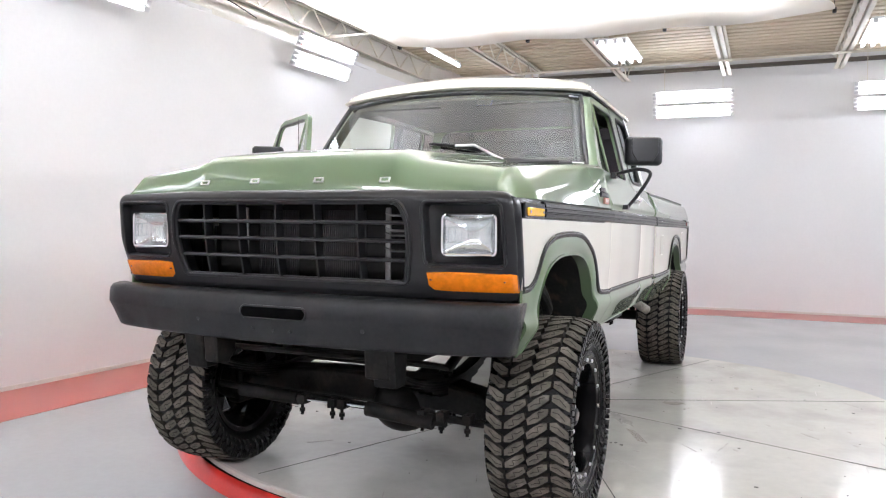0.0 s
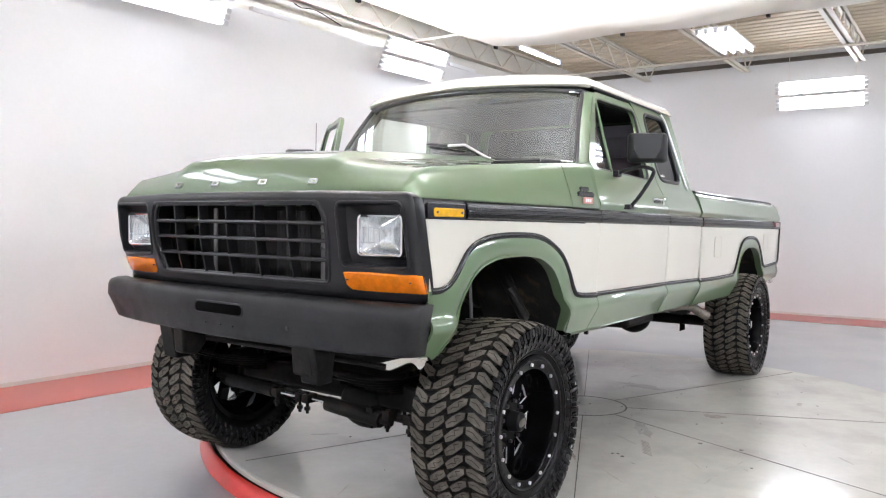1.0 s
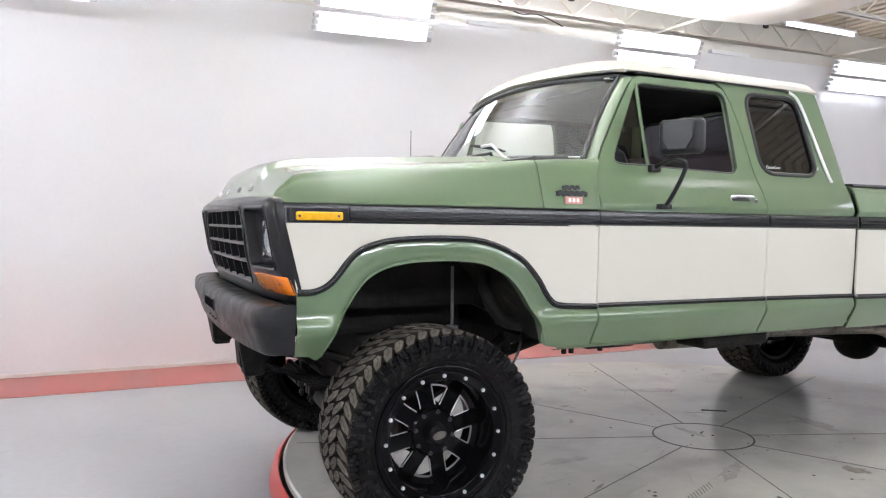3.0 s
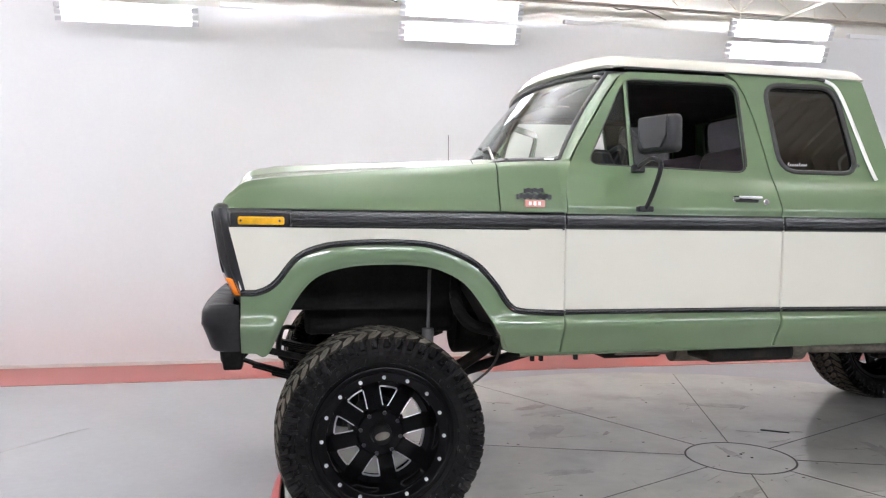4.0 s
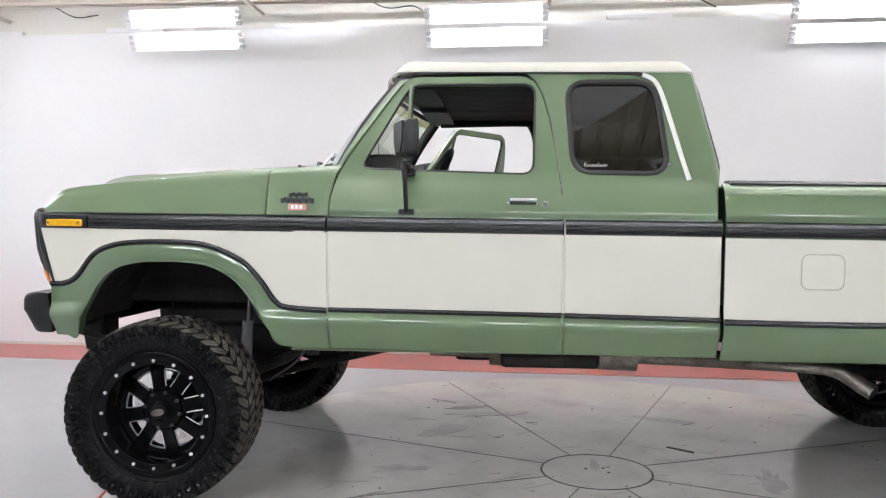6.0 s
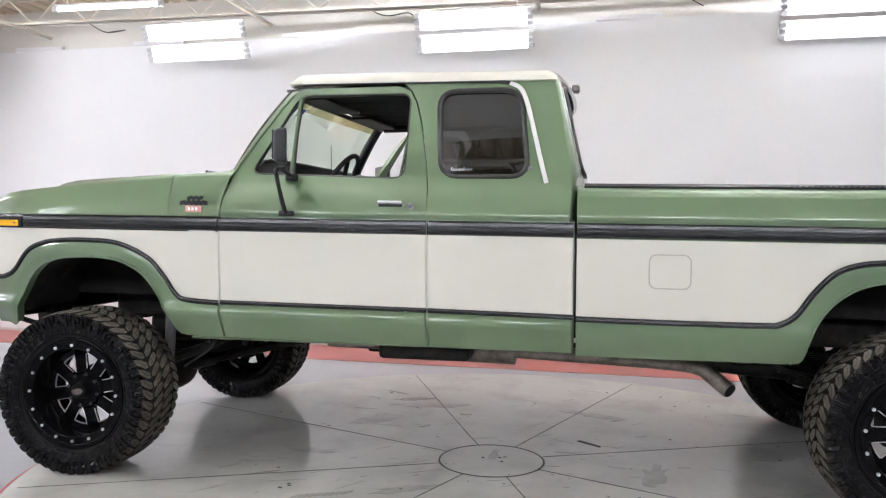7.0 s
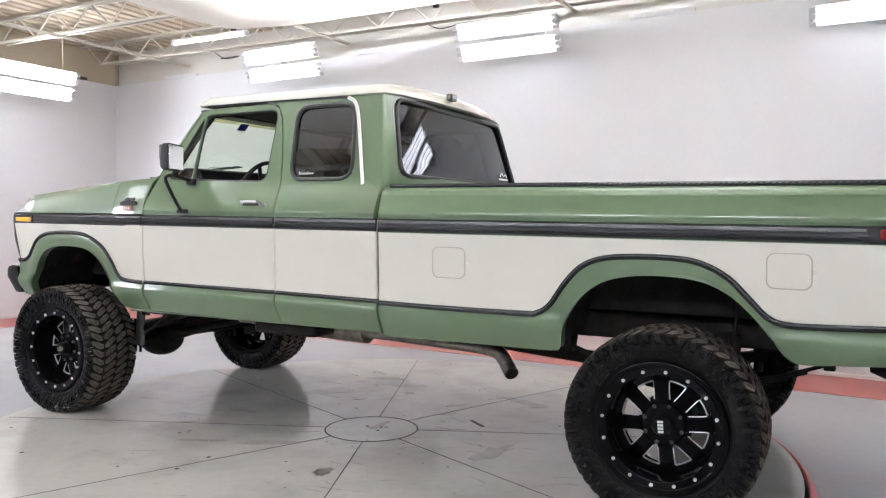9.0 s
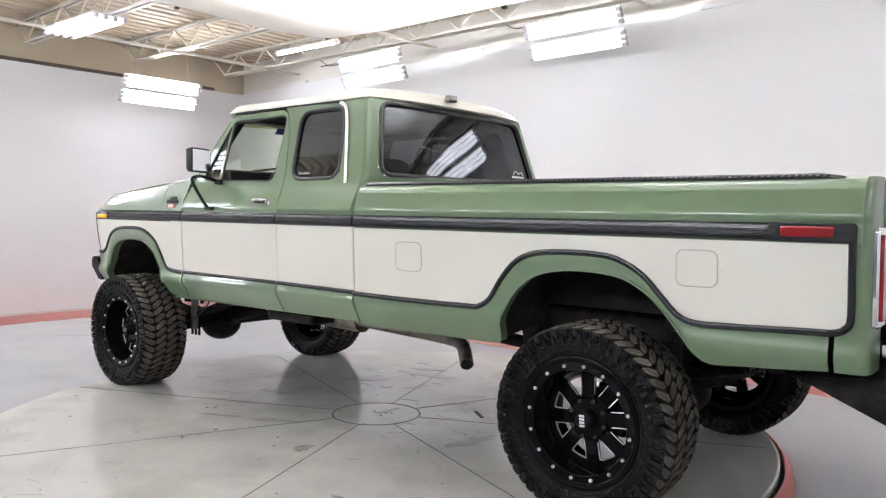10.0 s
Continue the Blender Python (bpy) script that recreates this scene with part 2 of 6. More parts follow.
def prism(bm, poly, axis, lo, hi):
    """A flat outline of two coordinates pushed from lo to hi along the third axis."""
    def put(p, h):
        q = list(p)
        q.insert(axis, h)
        return q
    a = [bm.verts.new(put(p, lo)) for p in poly]
    b = [bm.verts.new(put(p, hi)) for p in poly]
    n = len(poly)
    fs = [bm.faces.new(a), bm.faces.new(b[::-1])]
    for k in range(n):
        fs.append(bm.faces.new((a[k], b[k], b[(k + 1) % n], a[(k + 1) % n])))
    bmesh.ops.recalc_face_normals(bm, faces=fs)


def rounded(y0, y1, z0, z1, r, n=4):
    pts = []
    for cx, cz, a0 in ((y1 - r, z1 - r, 0), (y0 + r, z1 - r, 90), (y0 + r, z0 + r, 180), (y1 - r, z0 + r, 270)):
        for k in range(n + 1):
            a = radians(a0 + 90 * k / n)
            pts.append((cx + r * math.cos(a), cz + r * math.sin(a)))
    return pts


def round_poly(pts, r, n=5):
    """The outline with its corners rounded."""
    out = []
    m = len(pts)
    for i in range(m):
        p, a, b = Vector(pts[i]), Vector(pts[i - 1]), Vector(pts[(i + 1) % m])
        rr = min(r, (a - p).length * 0.45, (b - p).length * 0.45)
        s, e = p + (a - p).normalized() * rr, p + (b - p).normalized() * rr
        for k in range(n + 1):
            t = k / n
            out.append(((1 - t) ** 2 * s + 2 * t * (1 - t) * p + t * t * e))
    return [tuple(v) for v in out]


def star(poly, c, ang):
    """Where the ray from c at that angle leaves the outline."""
    d = (math.cos(ang), math.sin(ang))
    best = None
    for i in range(len(poly)):
        (ax, ay), (bx, by) = poly[i - 1], poly[i]
        ex, ey = bx - ax, by - ay
        det = ex * d[1] - ey * d[0]
        if abs(det) < 1e-12:
            continue
        px, py = ax - c[0], ay - c[1]
        t = (ex * py - ey * px) / det
        u = (d[0] * py - d[1] * px) / det
        if t > 0 and -1e-6 <= u <= 1 + 1e-6 and (best is None or t > best):
            best = t
    return (c[0] + d[0] * best, c[1] + d[1] * best)


def ring(bm, outer, inner, c, place, n=72, levels=6):
    """A frame between two outlines, laid on a surface by place(u, v)."""
    angs = {round(2 * math.pi * k / n, 4) for k in range(n)}
    for p in list(outer) + list(inner):
        angs.add(round(math.atan2(p[1] - c[1], p[0] - c[0]) % (2 * math.pi), 4))
    rows = []
    for a in sorted(angs):
        o, i = star(outer, c, a), star(inner, c, a)
        rows.append([place(o[0] + (i[0] - o[0]) * k / levels, o[1] + (i[1] - o[1]) * k / levels) for k in range(levels + 1)])
    sheet(bm, rows + [rows[0]])
    bmesh.ops.remove_doubles(bm, verts=bm.verts, dist=1e-5)


def pane(bm, outline, c, place, n=64, levels=5):
    """A filled outline on a surface."""
    angs = sorted({round(2 * math.pi * k / n, 4) for k in range(n)} | {round(math.atan2(p[1] - c[1], p[0] - c[0]) % (2 * math.pi), 4) for p in outline})
    mid = bm.verts.new(place(*c))
    rows = []
    for a in angs:
        o = star(outline, c, a)
        rows.append([bm.verts.new(place(c[0] + (o[0] - c[0]) * k / levels, c[1] + (o[1] - c[1]) * k / levels)) for k in range(1, levels + 1)])
    for a, b in zip(rows, rows[1:] + rows[:1]):
        bm.faces.new((mid, a[0], b[0]))
        for k in range(levels - 1):
            bm.faces.new((a[k], a[k + 1], b[k + 1], b[k]))


def gasket(bm, outline, place, r, n=6):
    """A bead along a closed outline on a surface."""
    pts = [Vector(place(*p)) for p in outline]
    rings = []
    m = len(pts)
    for i in range(m):
        d = (pts[(i + 1) % m] - pts[i - 1]).normalized()
        u = d.cross(Vector((0.3, 0.9, 0.2))).normalized()
        v = d.cross(u)
        rings.append([pts[i] + (u * math.cos(k * 2 * math.pi / n) + v * math.sin(k * 2 * math.pi / n)) * r for k in range(n)])
    sheet(bm, rings + [rings[0]], True)
    bmesh.ops.remove_doubles(bm, verts=bm.verts, dist=1e-6)


def outward(bm, centre):
    """Turns all faces to look away from the centre."""
    bm.normal_update()
    c = Vector(centre)
    flip = [f for f in bm.faces if (f.calc_center_median() - c).dot(f.normal) < 0]
    bmesh.ops.reverse_faces(bm, faces=flip)

# ---------------------------------------------------------------- the studio
FLOOR_Z, WALL_TOP, DECK_Z = -0.1, 3.34, 3.84
FRONT_X, REAR_X, NEAR_Y = -5.58, 9.75, -7.6
BL, BR = Vector((FRONT_X, 3.93)), Vector((REAR_X, 3.16))


def back_y(x):
    return BL.y + (BR.y - BL.y) * (x - BL.x) / (BR.x - BL.x)


def wall_block(name, a, b, out, z0, z1, mat, label, thick=0.2):
    """An upright slab whose inner face runs from a to b."""
    bm = bmesh.new()
    a, b, out = Vector(a), Vector(b), Vector(out)
    prism(bm, [tuple(a), tuple(b), tuple(b + out * thick), tuple(a + out * thick)], 2, z0, z1)
    return tagged(part(name, bm, mat), label, "wall", kind="structure")


def plain_box(name, lo, hi, mat, label, category, kind="structure"):
    bm = bmesh.new()
    box(bm, lo, hi)
    return tagged(part(name, bm, mat), label, category, kind=kind)


bm = bmesh.new()
box(bm, (FRONT_X - 0.3, NEAR_Y - 0.3, FLOOR_Z - 0.15), (REAR_X + 0.3, 4.3, FLOOR_Z))
tagged(part("floor", bm, FLOOR), "smooth glossy light grey epoxy workshop floor", "floor", kind="structure")

up = Vector((0.05, 1.0)).normalized()
wall_block("wall_north", BL, BR, up, FLOOR_Z, WALL_TOP, WALL, "long white painted studio wall behind the pickup")
wall_block("wall_west", (FRONT_X, NEAR_Y), BL, (-1, 0), FLOOR_Z, WALL_TOP, WALL, "white painted end wall facing the pickup's nose")
wall_block("wall_east", BR, (REAR_X, NEAR_Y), (1, 0), FLOOR_Z, WALL_TOP, WALL, "white painted end wall beyond the pickup's tail")
wall_block("wall_south", (REAR_X, NEAR_Y), (FRONT_X, NEAR_Y), (0, -1), FLOOR_Z, WALL_TOP, SOUTH, "unseen wall added behind the camera, darkened for the reflections")
wall_block("upper_wall_north", BL + up * 0.06, BR + up * 0.06, up, WALL_TOP + 0.004, DECK_Z + 0.1, PALE, "pale off-white strip of bare wall under the roof deck")
wall_block("upper_wall_west", (FRONT_X - 0.06, NEAR_Y), BL + Vector((-0.06, 0.2)), (-1, 0), WALL_TOP + 0.004, DECK_Z + 0.1, UPPER, "beige strip of bare wall under the roof deck")
wall_block("upper_wall_east", BR + Vector((0.06, 0.2)), (REAR_X + 0.06, NEAR_Y), (1, 0), WALL_TOP + 0.004, DECK_Z + 0.1, WALL, "white strip of bare wall under the roof deck")
wall_block("upper_wall_south", (REAR_X, NEAR_Y - 0.06), (FRONT_X, NEAR_Y - 0.06), (0, -1), WALL_TOP + 0.004, DECK_Z + 0.1, UPPER, "beige strip of bare wall under the roof deck")
# dark shadow-gap rail on the end wall's top edge
plain_box("trim", (FRONT_X - 0.05, NEAR_Y, WALL_TOP + 0.006), (FRONT_X + 0.03, 3.4, WALL_TOP + 0.045), RAIL, "dark brown rail along the top of the wall", "trim")
for x in (-4.1, -2.45, -0.55, 2.9, 6.2):
    bm = bmesh.new()
    y = back_y(x)
    box(bm, (x - 0.32, y - 0.012, WALL_TOP - 0.004), (x + 0.32, y + 0.05, WALL_TOP + 0.045))
    tagged(part("wall_cap_board", bm, WALL, bevel=0.003), "short white board capping the top of the wall", "trim", "wall caps", kind="structure")

# baseboards and the red floor border
for a, b, inn in ((BL, BR, -up), ((FRONT_X, NEAR_Y), (FRONT_X, 3.9), Vector((1, 0))), ((REAR_X, 3.12), (REAR_X, NEAR_Y), Vector((-1, 0)))):
    a, b = Vector(a), Vector(b)
    bm = bmesh.new()
    prism(bm, [tuple(a), tuple(b), tuple(b + inn * 0.018), tuple(a + inn * 0.018)], 2, FLOOR_Z, FLOOR_Z + 0.035)
    tagged(part("baseboard", bm, BASE, bevel=0.004), "low off-white strip along the foot of the wall", "baseboard", kind="structure")
RED_W = 0.84
red = [
    [BL + Vector((0.02, -0.02)), BR + Vector((-0.02, -0.02)), BR + Vector((-0.02, -RED_W)), BL + Vector((0.02, -RED_W))],
    [Vector((FRONT_X + 0.02, NEAR_Y)), Vector((FRONT_X + RED_W, NEAR_Y)), Vector((FRONT_X + RED_W, BL.y - RED_W - 0.045)), Vector((FRONT_X + 0.02, BL.y - RED_W - 0.004))],
    [Vector((REAR_X - 0.02, NEAR_Y)), Vector((REAR_X - RED_W, NEAR_Y)), Vector((REAR_X - RED_W, BR.y - RED_W + 0.035)), Vector((REAR_X - 0.02, BR.y - RED_W - 0.004))],
]
for q in red:
    bm = bmesh.new()
    prism(bm, [tuple(p) for p in q], 2, FLOOR_Z + 0.001, FLOOR_Z + 0.004)
    tagged(part("floor_border", bm, REDPAINT), "faded red painted border on the floor along the wall", "floor marking", kind="structure")

# ---- turntable
TC, TR = Vector((2.05, -0.41)), 2.42
turntable = thing("turntable", "round light grey painted vehicle turntable with a red skirt", "turntable")
bm = bmesh.new()
lathe(bm, [(0.0001, 0.0), (0.28, 0.0), (0.285, -0.004), (0.29, 0.0), (TR - 0.05, 0.0), (TR - 0.012, -0.001), (TR, -0.006), (TR, -0.03), (0.0001, -0.03)], 160,
      Matrix.Translation((TC.x, TC.y, 0)) @ Matrix.Rotation(radians(90), 4, "X"))
outward(bm, (TC.x, TC.y, -0.015))
part("deck", bm, TABLE, turntable, sharp=20)
# gap floor coloured near-black for the shade under the deck's rim
bm = bmesh.new()
lathe(bm, [(TR - 0.03, -0.02), (TR - 0.025, -0.05), (TR + 0.034, -0.052), (TR + 0.034, -0.1)], 160, Matrix.Translation((TC.x, TC.y, 0)) @ Matrix.Rotation(radians(90), 4, "X"))
part("shadow_gap", bm, DARK, turntable, "dark gap round the deck's rim")
bm = bmesh.new()
lathe(bm, [(TR + 0.02, -0.05), (TR + 0.021, -0.026), (TR + 0.026, -0.022), (TR + 0.034, -0.024), (TR + 0.062, -0.06), (TR + 0.072, -0.1), (TR - 0.02, -0.1)], 160, Matrix.Translation((TC.x, TC.y, 0)) @ Matrix.Rotation(radians(90), 4, "X"))
bmesh.ops.recalc_face_normals(bm, faces=bm.faces)
part("skirt", bm, REDSKIRT, turntable, "glossy red sloping metal skirt", sharp=50)
# plate seams that run out from the centre cover
bm = bmesh.new()
for deg in (23, 69, 113, 158, 203, 247, 293, 337):
    a = radians(deg)
    d, s = Vector((math.cos(a), math.sin(a))), Vector((-math.sin(a), math.cos(a))) * 0.0024
    p, q = TC + d * 0.29, TC + d * (TR - 0.06)
    prism(bm, [tuple(p - s), tuple(q - s), tuple(q + s), tuple(p + s)], 2, 0.0004, 0.0016)
part("plate_seam", bm, SEAM, turntable, "thin dark seams between the deck plates")
bm = bmesh.new()
lathe(bm, [(0.278, 0.0003), (0.279, 0.0018), (0.287, 0.0018), (0.288, 0.0003)], 96, Matrix.Translation((TC.x, TC.y, 0)) @ Matrix.Rotation(radians(90), 4, "X"))
for dx, dy in ((-0.05, 0.03), (0.04, 0.05), (0.06, -0.02)):
    rod(bm, (TC.x + dx, TC.y + dy, 0.0003), (TC.x + dx, TC.y + dy, 0.003), 0.008, 10)
part("centre_cover", bm, SEAM, turntable, "round centre cover with a dark joint and screws")


def blob(name, cx, cy, rx, ry, turn, mat, label, seed, z=0.0012):
    """A thin irregular stain on the deck."""
    rnd = random.Random(seed)
    pts = []
    for k in range(22):
        a = 2 * math.pi * k / 22
        r = 0.55 + 0.6 * rnd.random()
        x, y = rx * r * math.cos(a), ry * r * math.sin(a)
        c, s = math.cos(radians(turn)), math.sin(radians(turn))
        pts.append((cx + x * c - y * s, cy + x * s + y * c))
    bm = bmesh.new()
    prism(bm, pts, 2, z - 0.001, z)
    return tagged(part(name, bm, mat), label, "stain", "floor stains")


for i, (cx, cy, rx, ry, turn) in enumerate([(1.33, 0.92, 0.16, 0.05, 20), (2.29, -1.22, 0.05, 0.08, 10), (1.14, 1.1, 0.12, 0.012, -30), (0.95, -0.85, 0.07, 0.01, 30),
                                            (1.55, 0.2, 0.05, 0.02, 50), (1.75, 0.55, 0.04, 0.02, 10), (2.75, 0.6, 0.06, 0.012, 40), (3.0, -1.6, 0.05, 0.02, 0)]):
    blob("floor_stain", cx, cy, rx, ry, turn, STAIN, "flat brown oil stain on the turntable deck", 40 + i)
rnd = random.Random(5)
bm = bmesh.new()
for k in range(90):
    a, r = rnd.random() * 6.283, TR * math.sqrt(rnd.random()) * 0.93
    x, y, s = TC.x + r * math.cos(a), TC.y + r * math.sin(a), 0.003 + 0.007 * rnd.random() ** 2
    box(bm, (x - s, y - s * (0.4 + rnd.random()), 0.0004), (x + s, y + s * (0.4 + rnd.random()), 0.0016))
tagged(part("dirt_specks", bm, SEAM), "scattered dark grit on the turntable deck", "dirt", kind="stuff")
# dragged tyre scuffs, thin and broken
rnd = random.Random(11)
bm = bmesh.new()
for k in range(150):
    a, r = rnd.random() * 6.283, TR * (0.12 + 0.8 * rnd.random())
    x, y = TC.x + r * math.cos(a), TC.y + r * math.sin(a)
    turn = rnd.gauss(0.25, 0.5)
    L, w = 0.015 + 0.09 * rnd.random() ** 2.5, 0.0015 + 0.004 * rnd.random() ** 2
    d, n = Vector((math.cos(turn), math.sin(turn))), Vector((-math.sin(turn), math.cos(turn)))
    c = Vector((x, y))
    ring_pts = [c - d * L, c - d * L * 0.3 + n * w * rnd.random(), c + d * L * 0.4 + n * w, c + d * L, c + d * L * 0.2 - n * w * rnd.random(), c - d * L * 0.5 - n * w]
    prism(bm, [tuple(p) for p in ring_pts], 2, 0.0003, 0.0012)
tagged(part("floor_scuffs", bm, SCUFF), "fine grey-brown tyre scuffs on the turntable deck", "dirt", kind="stuff")
for i, (cx, cy, rx, ry, turn) in enumerate([(1.5, 0.75, 0.3, 0.07, 10), (1.2, 0.3, 0.22, 0.1, 60), (2.6, 0.7, 0.28, 0.06, -25), (1.7, -0.95, 0.2, 0.05, 30), (2.9, -0.5, 0.2, 0.07, 80), (1.05, -0.45, 0.16, 0.05, 0), (2.05, -0.3, 0.12, 0.03, 90)]):
    blob("floor_smudge", cx, cy, rx, ry, turn, SMUDGE, "faint grey smudge on the turntable deck", 80 + i, 0.0009)
# a tread print and a stray strip of rubber
for k in range(9):
    bm = bmesh.new()
    x, y = 1.2 + k * 0.028, -1.19 + 0.012 * k
    prism(bm, [(x, y), (x + 0.008, y + 0.004), (x + 0.044, y + 0.062), (x + 0.037, y + 0.066)], 2, 0.0005, 0.0014)
    tagged(part("tread_print", bm, STAIN), "short brown bar of a tyre print on the deck", "stain", "tyre print bars")
bm = bmesh.new()
prism(bm, [(2.5, 0.05), (2.515, 0.068), (2.64, -0.03), (2.63, -0.05)], 2, 0.0005, 0.006)
tagged(part("rubber_strip", bm, RUBBER, bevel=0.002), "small black scrap of rubber lying on the deck", "debris")
# floor cracks
for pts in ([(-3.6, -0.2), (-2.9, 0.35), (-2.3, 0.6), (-1.6, 1.4)], [(-3.0, 1.2), (-2.6, 0.7), (-2.5, 0.1)]):
    bm = bmesh.new()
    c = curve_pts([(x, y, 0) for x, y in pts], 24)
    rnd = random.Random(len(pts))
    left, right = [], []
    for p in c:
        j = Vector((rnd.uniform(-0.012, 0.012), rnd.uniform(-0.012, 0.012), 0))
        left.append(p + j + Vector((0.002, 0.002, FLOOR_Z + 0.0012)))
        right.append(p + j + Vector((-0.002, -0.002, FLOOR_Z + 0.0012)))
    sheet(bm, [left, right])
    tagged(part("floor_crack", bm, STAIN, thick=0.001), "hairline crack in the grey floor", "crack", "floor cracks", kind="structure")

# ---- roof deck with its ribs, and open-web joists
bm = bmesh.new()
prof = []
x = FRONT_X - 0.3
while x < REAR_X + 0.3:
    prof += [(x, DECK_Z), (x + 0.1, DECK_Z), (x + 0.115, DECK_Z + 0.026), (x + 0.175, DECK_Z + 0.026)]
    x += 0.19
sheet(bm, [[(px, NEAR_Y - 0.3, pz) for px, pz in prof], [(px, 4.3, pz) for px, pz in prof]])
tagged(part("ceiling", bm, CEIL, thick=0.01, sharp=20), "beige ribbed steel roof deck", "ceiling", kind="structure")


WEB = []


def joist(y, x0=FRONT_X + 0.05, x1=REAR_X - 0.05):
    j = thing("roof_joist", "pale painted open-web steel roof joist", "joist", "roof joists")
    zt, zb = DECK_Z - 0.002, DECK_Z - 0.34
    bm = bmesh.new()
    for s in (-1, 1):
        box(bm, (x0, y + s * 0.012, zt - 0.05), (x1, y + s * 0.05, zt - 0.044))
        box(bm, (x0, y + s * 0.012, zt - 0.05), (x1, y + s * 0.018, zt))
    part("top_chord", bm, JOIST, j)
    bm = bmesh.new()
    for s in (-1, 1):
        box(bm, (x0 + 0.45, y + s * 0.012, zb), (x1 - 0.45, y + s * 0.066, zb + 0.006))
        box(bm, (x0 + 0.45, y + s * 0.012, zb), (x1 - 0.45, y + s * 0.018, zb + 0.04))
    part("bottom_chord", bm, JOIST, j)
    n = int((x1 - x0 - 1) / 0.32)
    n += n % 2
    step = (x1 - x0 - 0.2) / n
    if not WEB:
        for za, zc in ((zt - 0.03, zb + 0.02), (zb + 0.02, zt - 0.03)):
            bm = bmesh.new()
            rod(bm, (0, 0, za), (step, 0, zc), 0.011, 8)
            WEB.append(mesh_of("web_bar", bm, JOIST))
    for k in range(n):
        bar = new("web_bar", WEB[k % 2])
        bar.parent = j
        bar.location = (x0 + 0.1 + step * k, y, 0)
    return j


JOISTS = (3.3, 1.8, 0.3, -1.2, -2.7, -4.2, -5.7)
for y in JOISTS:
    joist(y)
for x in (-3.9, -1.0, 2.0, 5.0, 8.0):
    bm = bmesh.new()
    box(bm, (x - 0.02, NEAR_Y, DECK_Z - 0.345), (x + 0.02, back_y(x), DECK_Z - 0.351))
    box(bm, (x - 0.02, NEAR_Y, DECK_Z - 0.375), (x - 0.015, back_y(x), DECK_Z - 0.345))
    tagged(part("bridging_bar", bm, JOIST), "thin pale steel bar bridging the roof joists", "beam", "bridging bars", kind="structure")
plain_box("trim", (REAR_X - 0.02, NEAR_Y, DECK_Z - 0.14), (REAR_X + 0.05, 3.1, DECK_Z - 0.085), RAIL, "dark brown rail along the top of the wall", "trim")

# ---- lamps


def lamp_bank(name, m, tubes=6, length=1.13, height=0.42, label="", group="wall lamps", split=True, mat=None):
    """A bank of lit tubes on a white tray; local x runs along the tubes, z faces into the room."""
    lamp = thing(name, label, "lamp", group)
    parts = ((-1, 1) if split else (0,))
    hh = height / 2 if split else height
    for s in parts:
        bm = bmesh.new()
        c = s * (hh / 2 + 0.008) if split else 0
        box(bm, (-length / 2 - 0.01, c - hh / 2 + 0.014, -0.05), (length / 2 + 0.01, c + hh / 2 - 0.014, -0.028), m)
        part("tray", bm, FIXTURE, lamp, bevel=0.003)
    for k in range(tubes):
        v = (k + 0.5) / tubes * height - height / 2
        if split:
            side = 1 if v > 0 else -1
            v = side * (height / 4 + 0.008) + (v - side * height / 4) * 0.82
        bm = bmesh.new()
        rod(bm, m @ Vector((-length / 2 + 0.03, v, 0.0)), m @ Vector((length / 2 - 0.03, v, 0.0)), 0.019, 8)
        t = part("tube", bm, mat or TUBE, lamp)
        for s in (-1, 1):
            bm = bmesh.new()
            box(bm, (s * length / 2 - 0.03, v - 0.021, -0.03), (s * length / 2 + 0.03, v + 0.021, 0.021), m)
            part("end_socket", bm, SOCKET, t, "grey plastic end socket", bevel=0.006)
    for s in (-0.38, 0.38):
        p = m @ Vector((s * length, 0.0, -0.04))
        bm = bmesh.new()
        rod(bm, p, (p.x, p.y, DECK_Z + 0.01), 0.004, 6)
        part("hanger", bm, JOIST, lamp, "thin pale hanging rod")
    return lamp


def wall_pose(x, y, z, yaw, tilt):
    """At that point, facing yaw degrees round from -y, and tilted down."""
    return pose(x, y, z, 0, 0, yaw) @ pose(0, 0, 0, 90 + tilt, 0, 0)


TAG = "bank of lit fluorescent tubes tilted down from the wall top"
for x in (-1.62, 1.38, 4.84, 8.35):
    lamp_bank("wall_lamp", wall_pose(x, 3.12 if x < 6 else 3.06, 3.19, -2.5, 24), label=TAG)
for y in (-0.71, -3.5):
    lamp_bank("wall_lamp", wall_pose(REAR_X - 0.5, y, 3.1, -90, 16), label=TAG, mat=TUBE_EAST)
# the bank at y -4.4 is unseen, added to carry the row on
for y in (1.93, -1.3, -4.4):
    lamp_bank("wall_lamp", wall_pose(FRONT_X + 0.95, y, 3.02, 90, 26), label=TAG, mat=TUBE_WEST)
# unseen near-side banks; number and strength made up to fill the pickup's side
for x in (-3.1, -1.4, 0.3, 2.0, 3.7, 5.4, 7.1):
    lamp_bank("wall_lamp", wall_pose(x, NEAR_Y + 0.45, 3.1, 180, 52), label=TAG, mat=TUBE_FILL)
# the bank at (-3.5, -3.3) is an unseen addition
for x, y in ((7.0, 0.02), (-3.5, 0.3), (7.0, -3.0), (-3.5, -3.3)):
    lamp_bank("ceiling_lamp", pose(x, y, DECK_Z - 0.37, 180, 0, 0), 4, 1.25, 0.44, "bank of lit fluorescent tubes slung under the roof joists", "ceiling lamps", split=False)
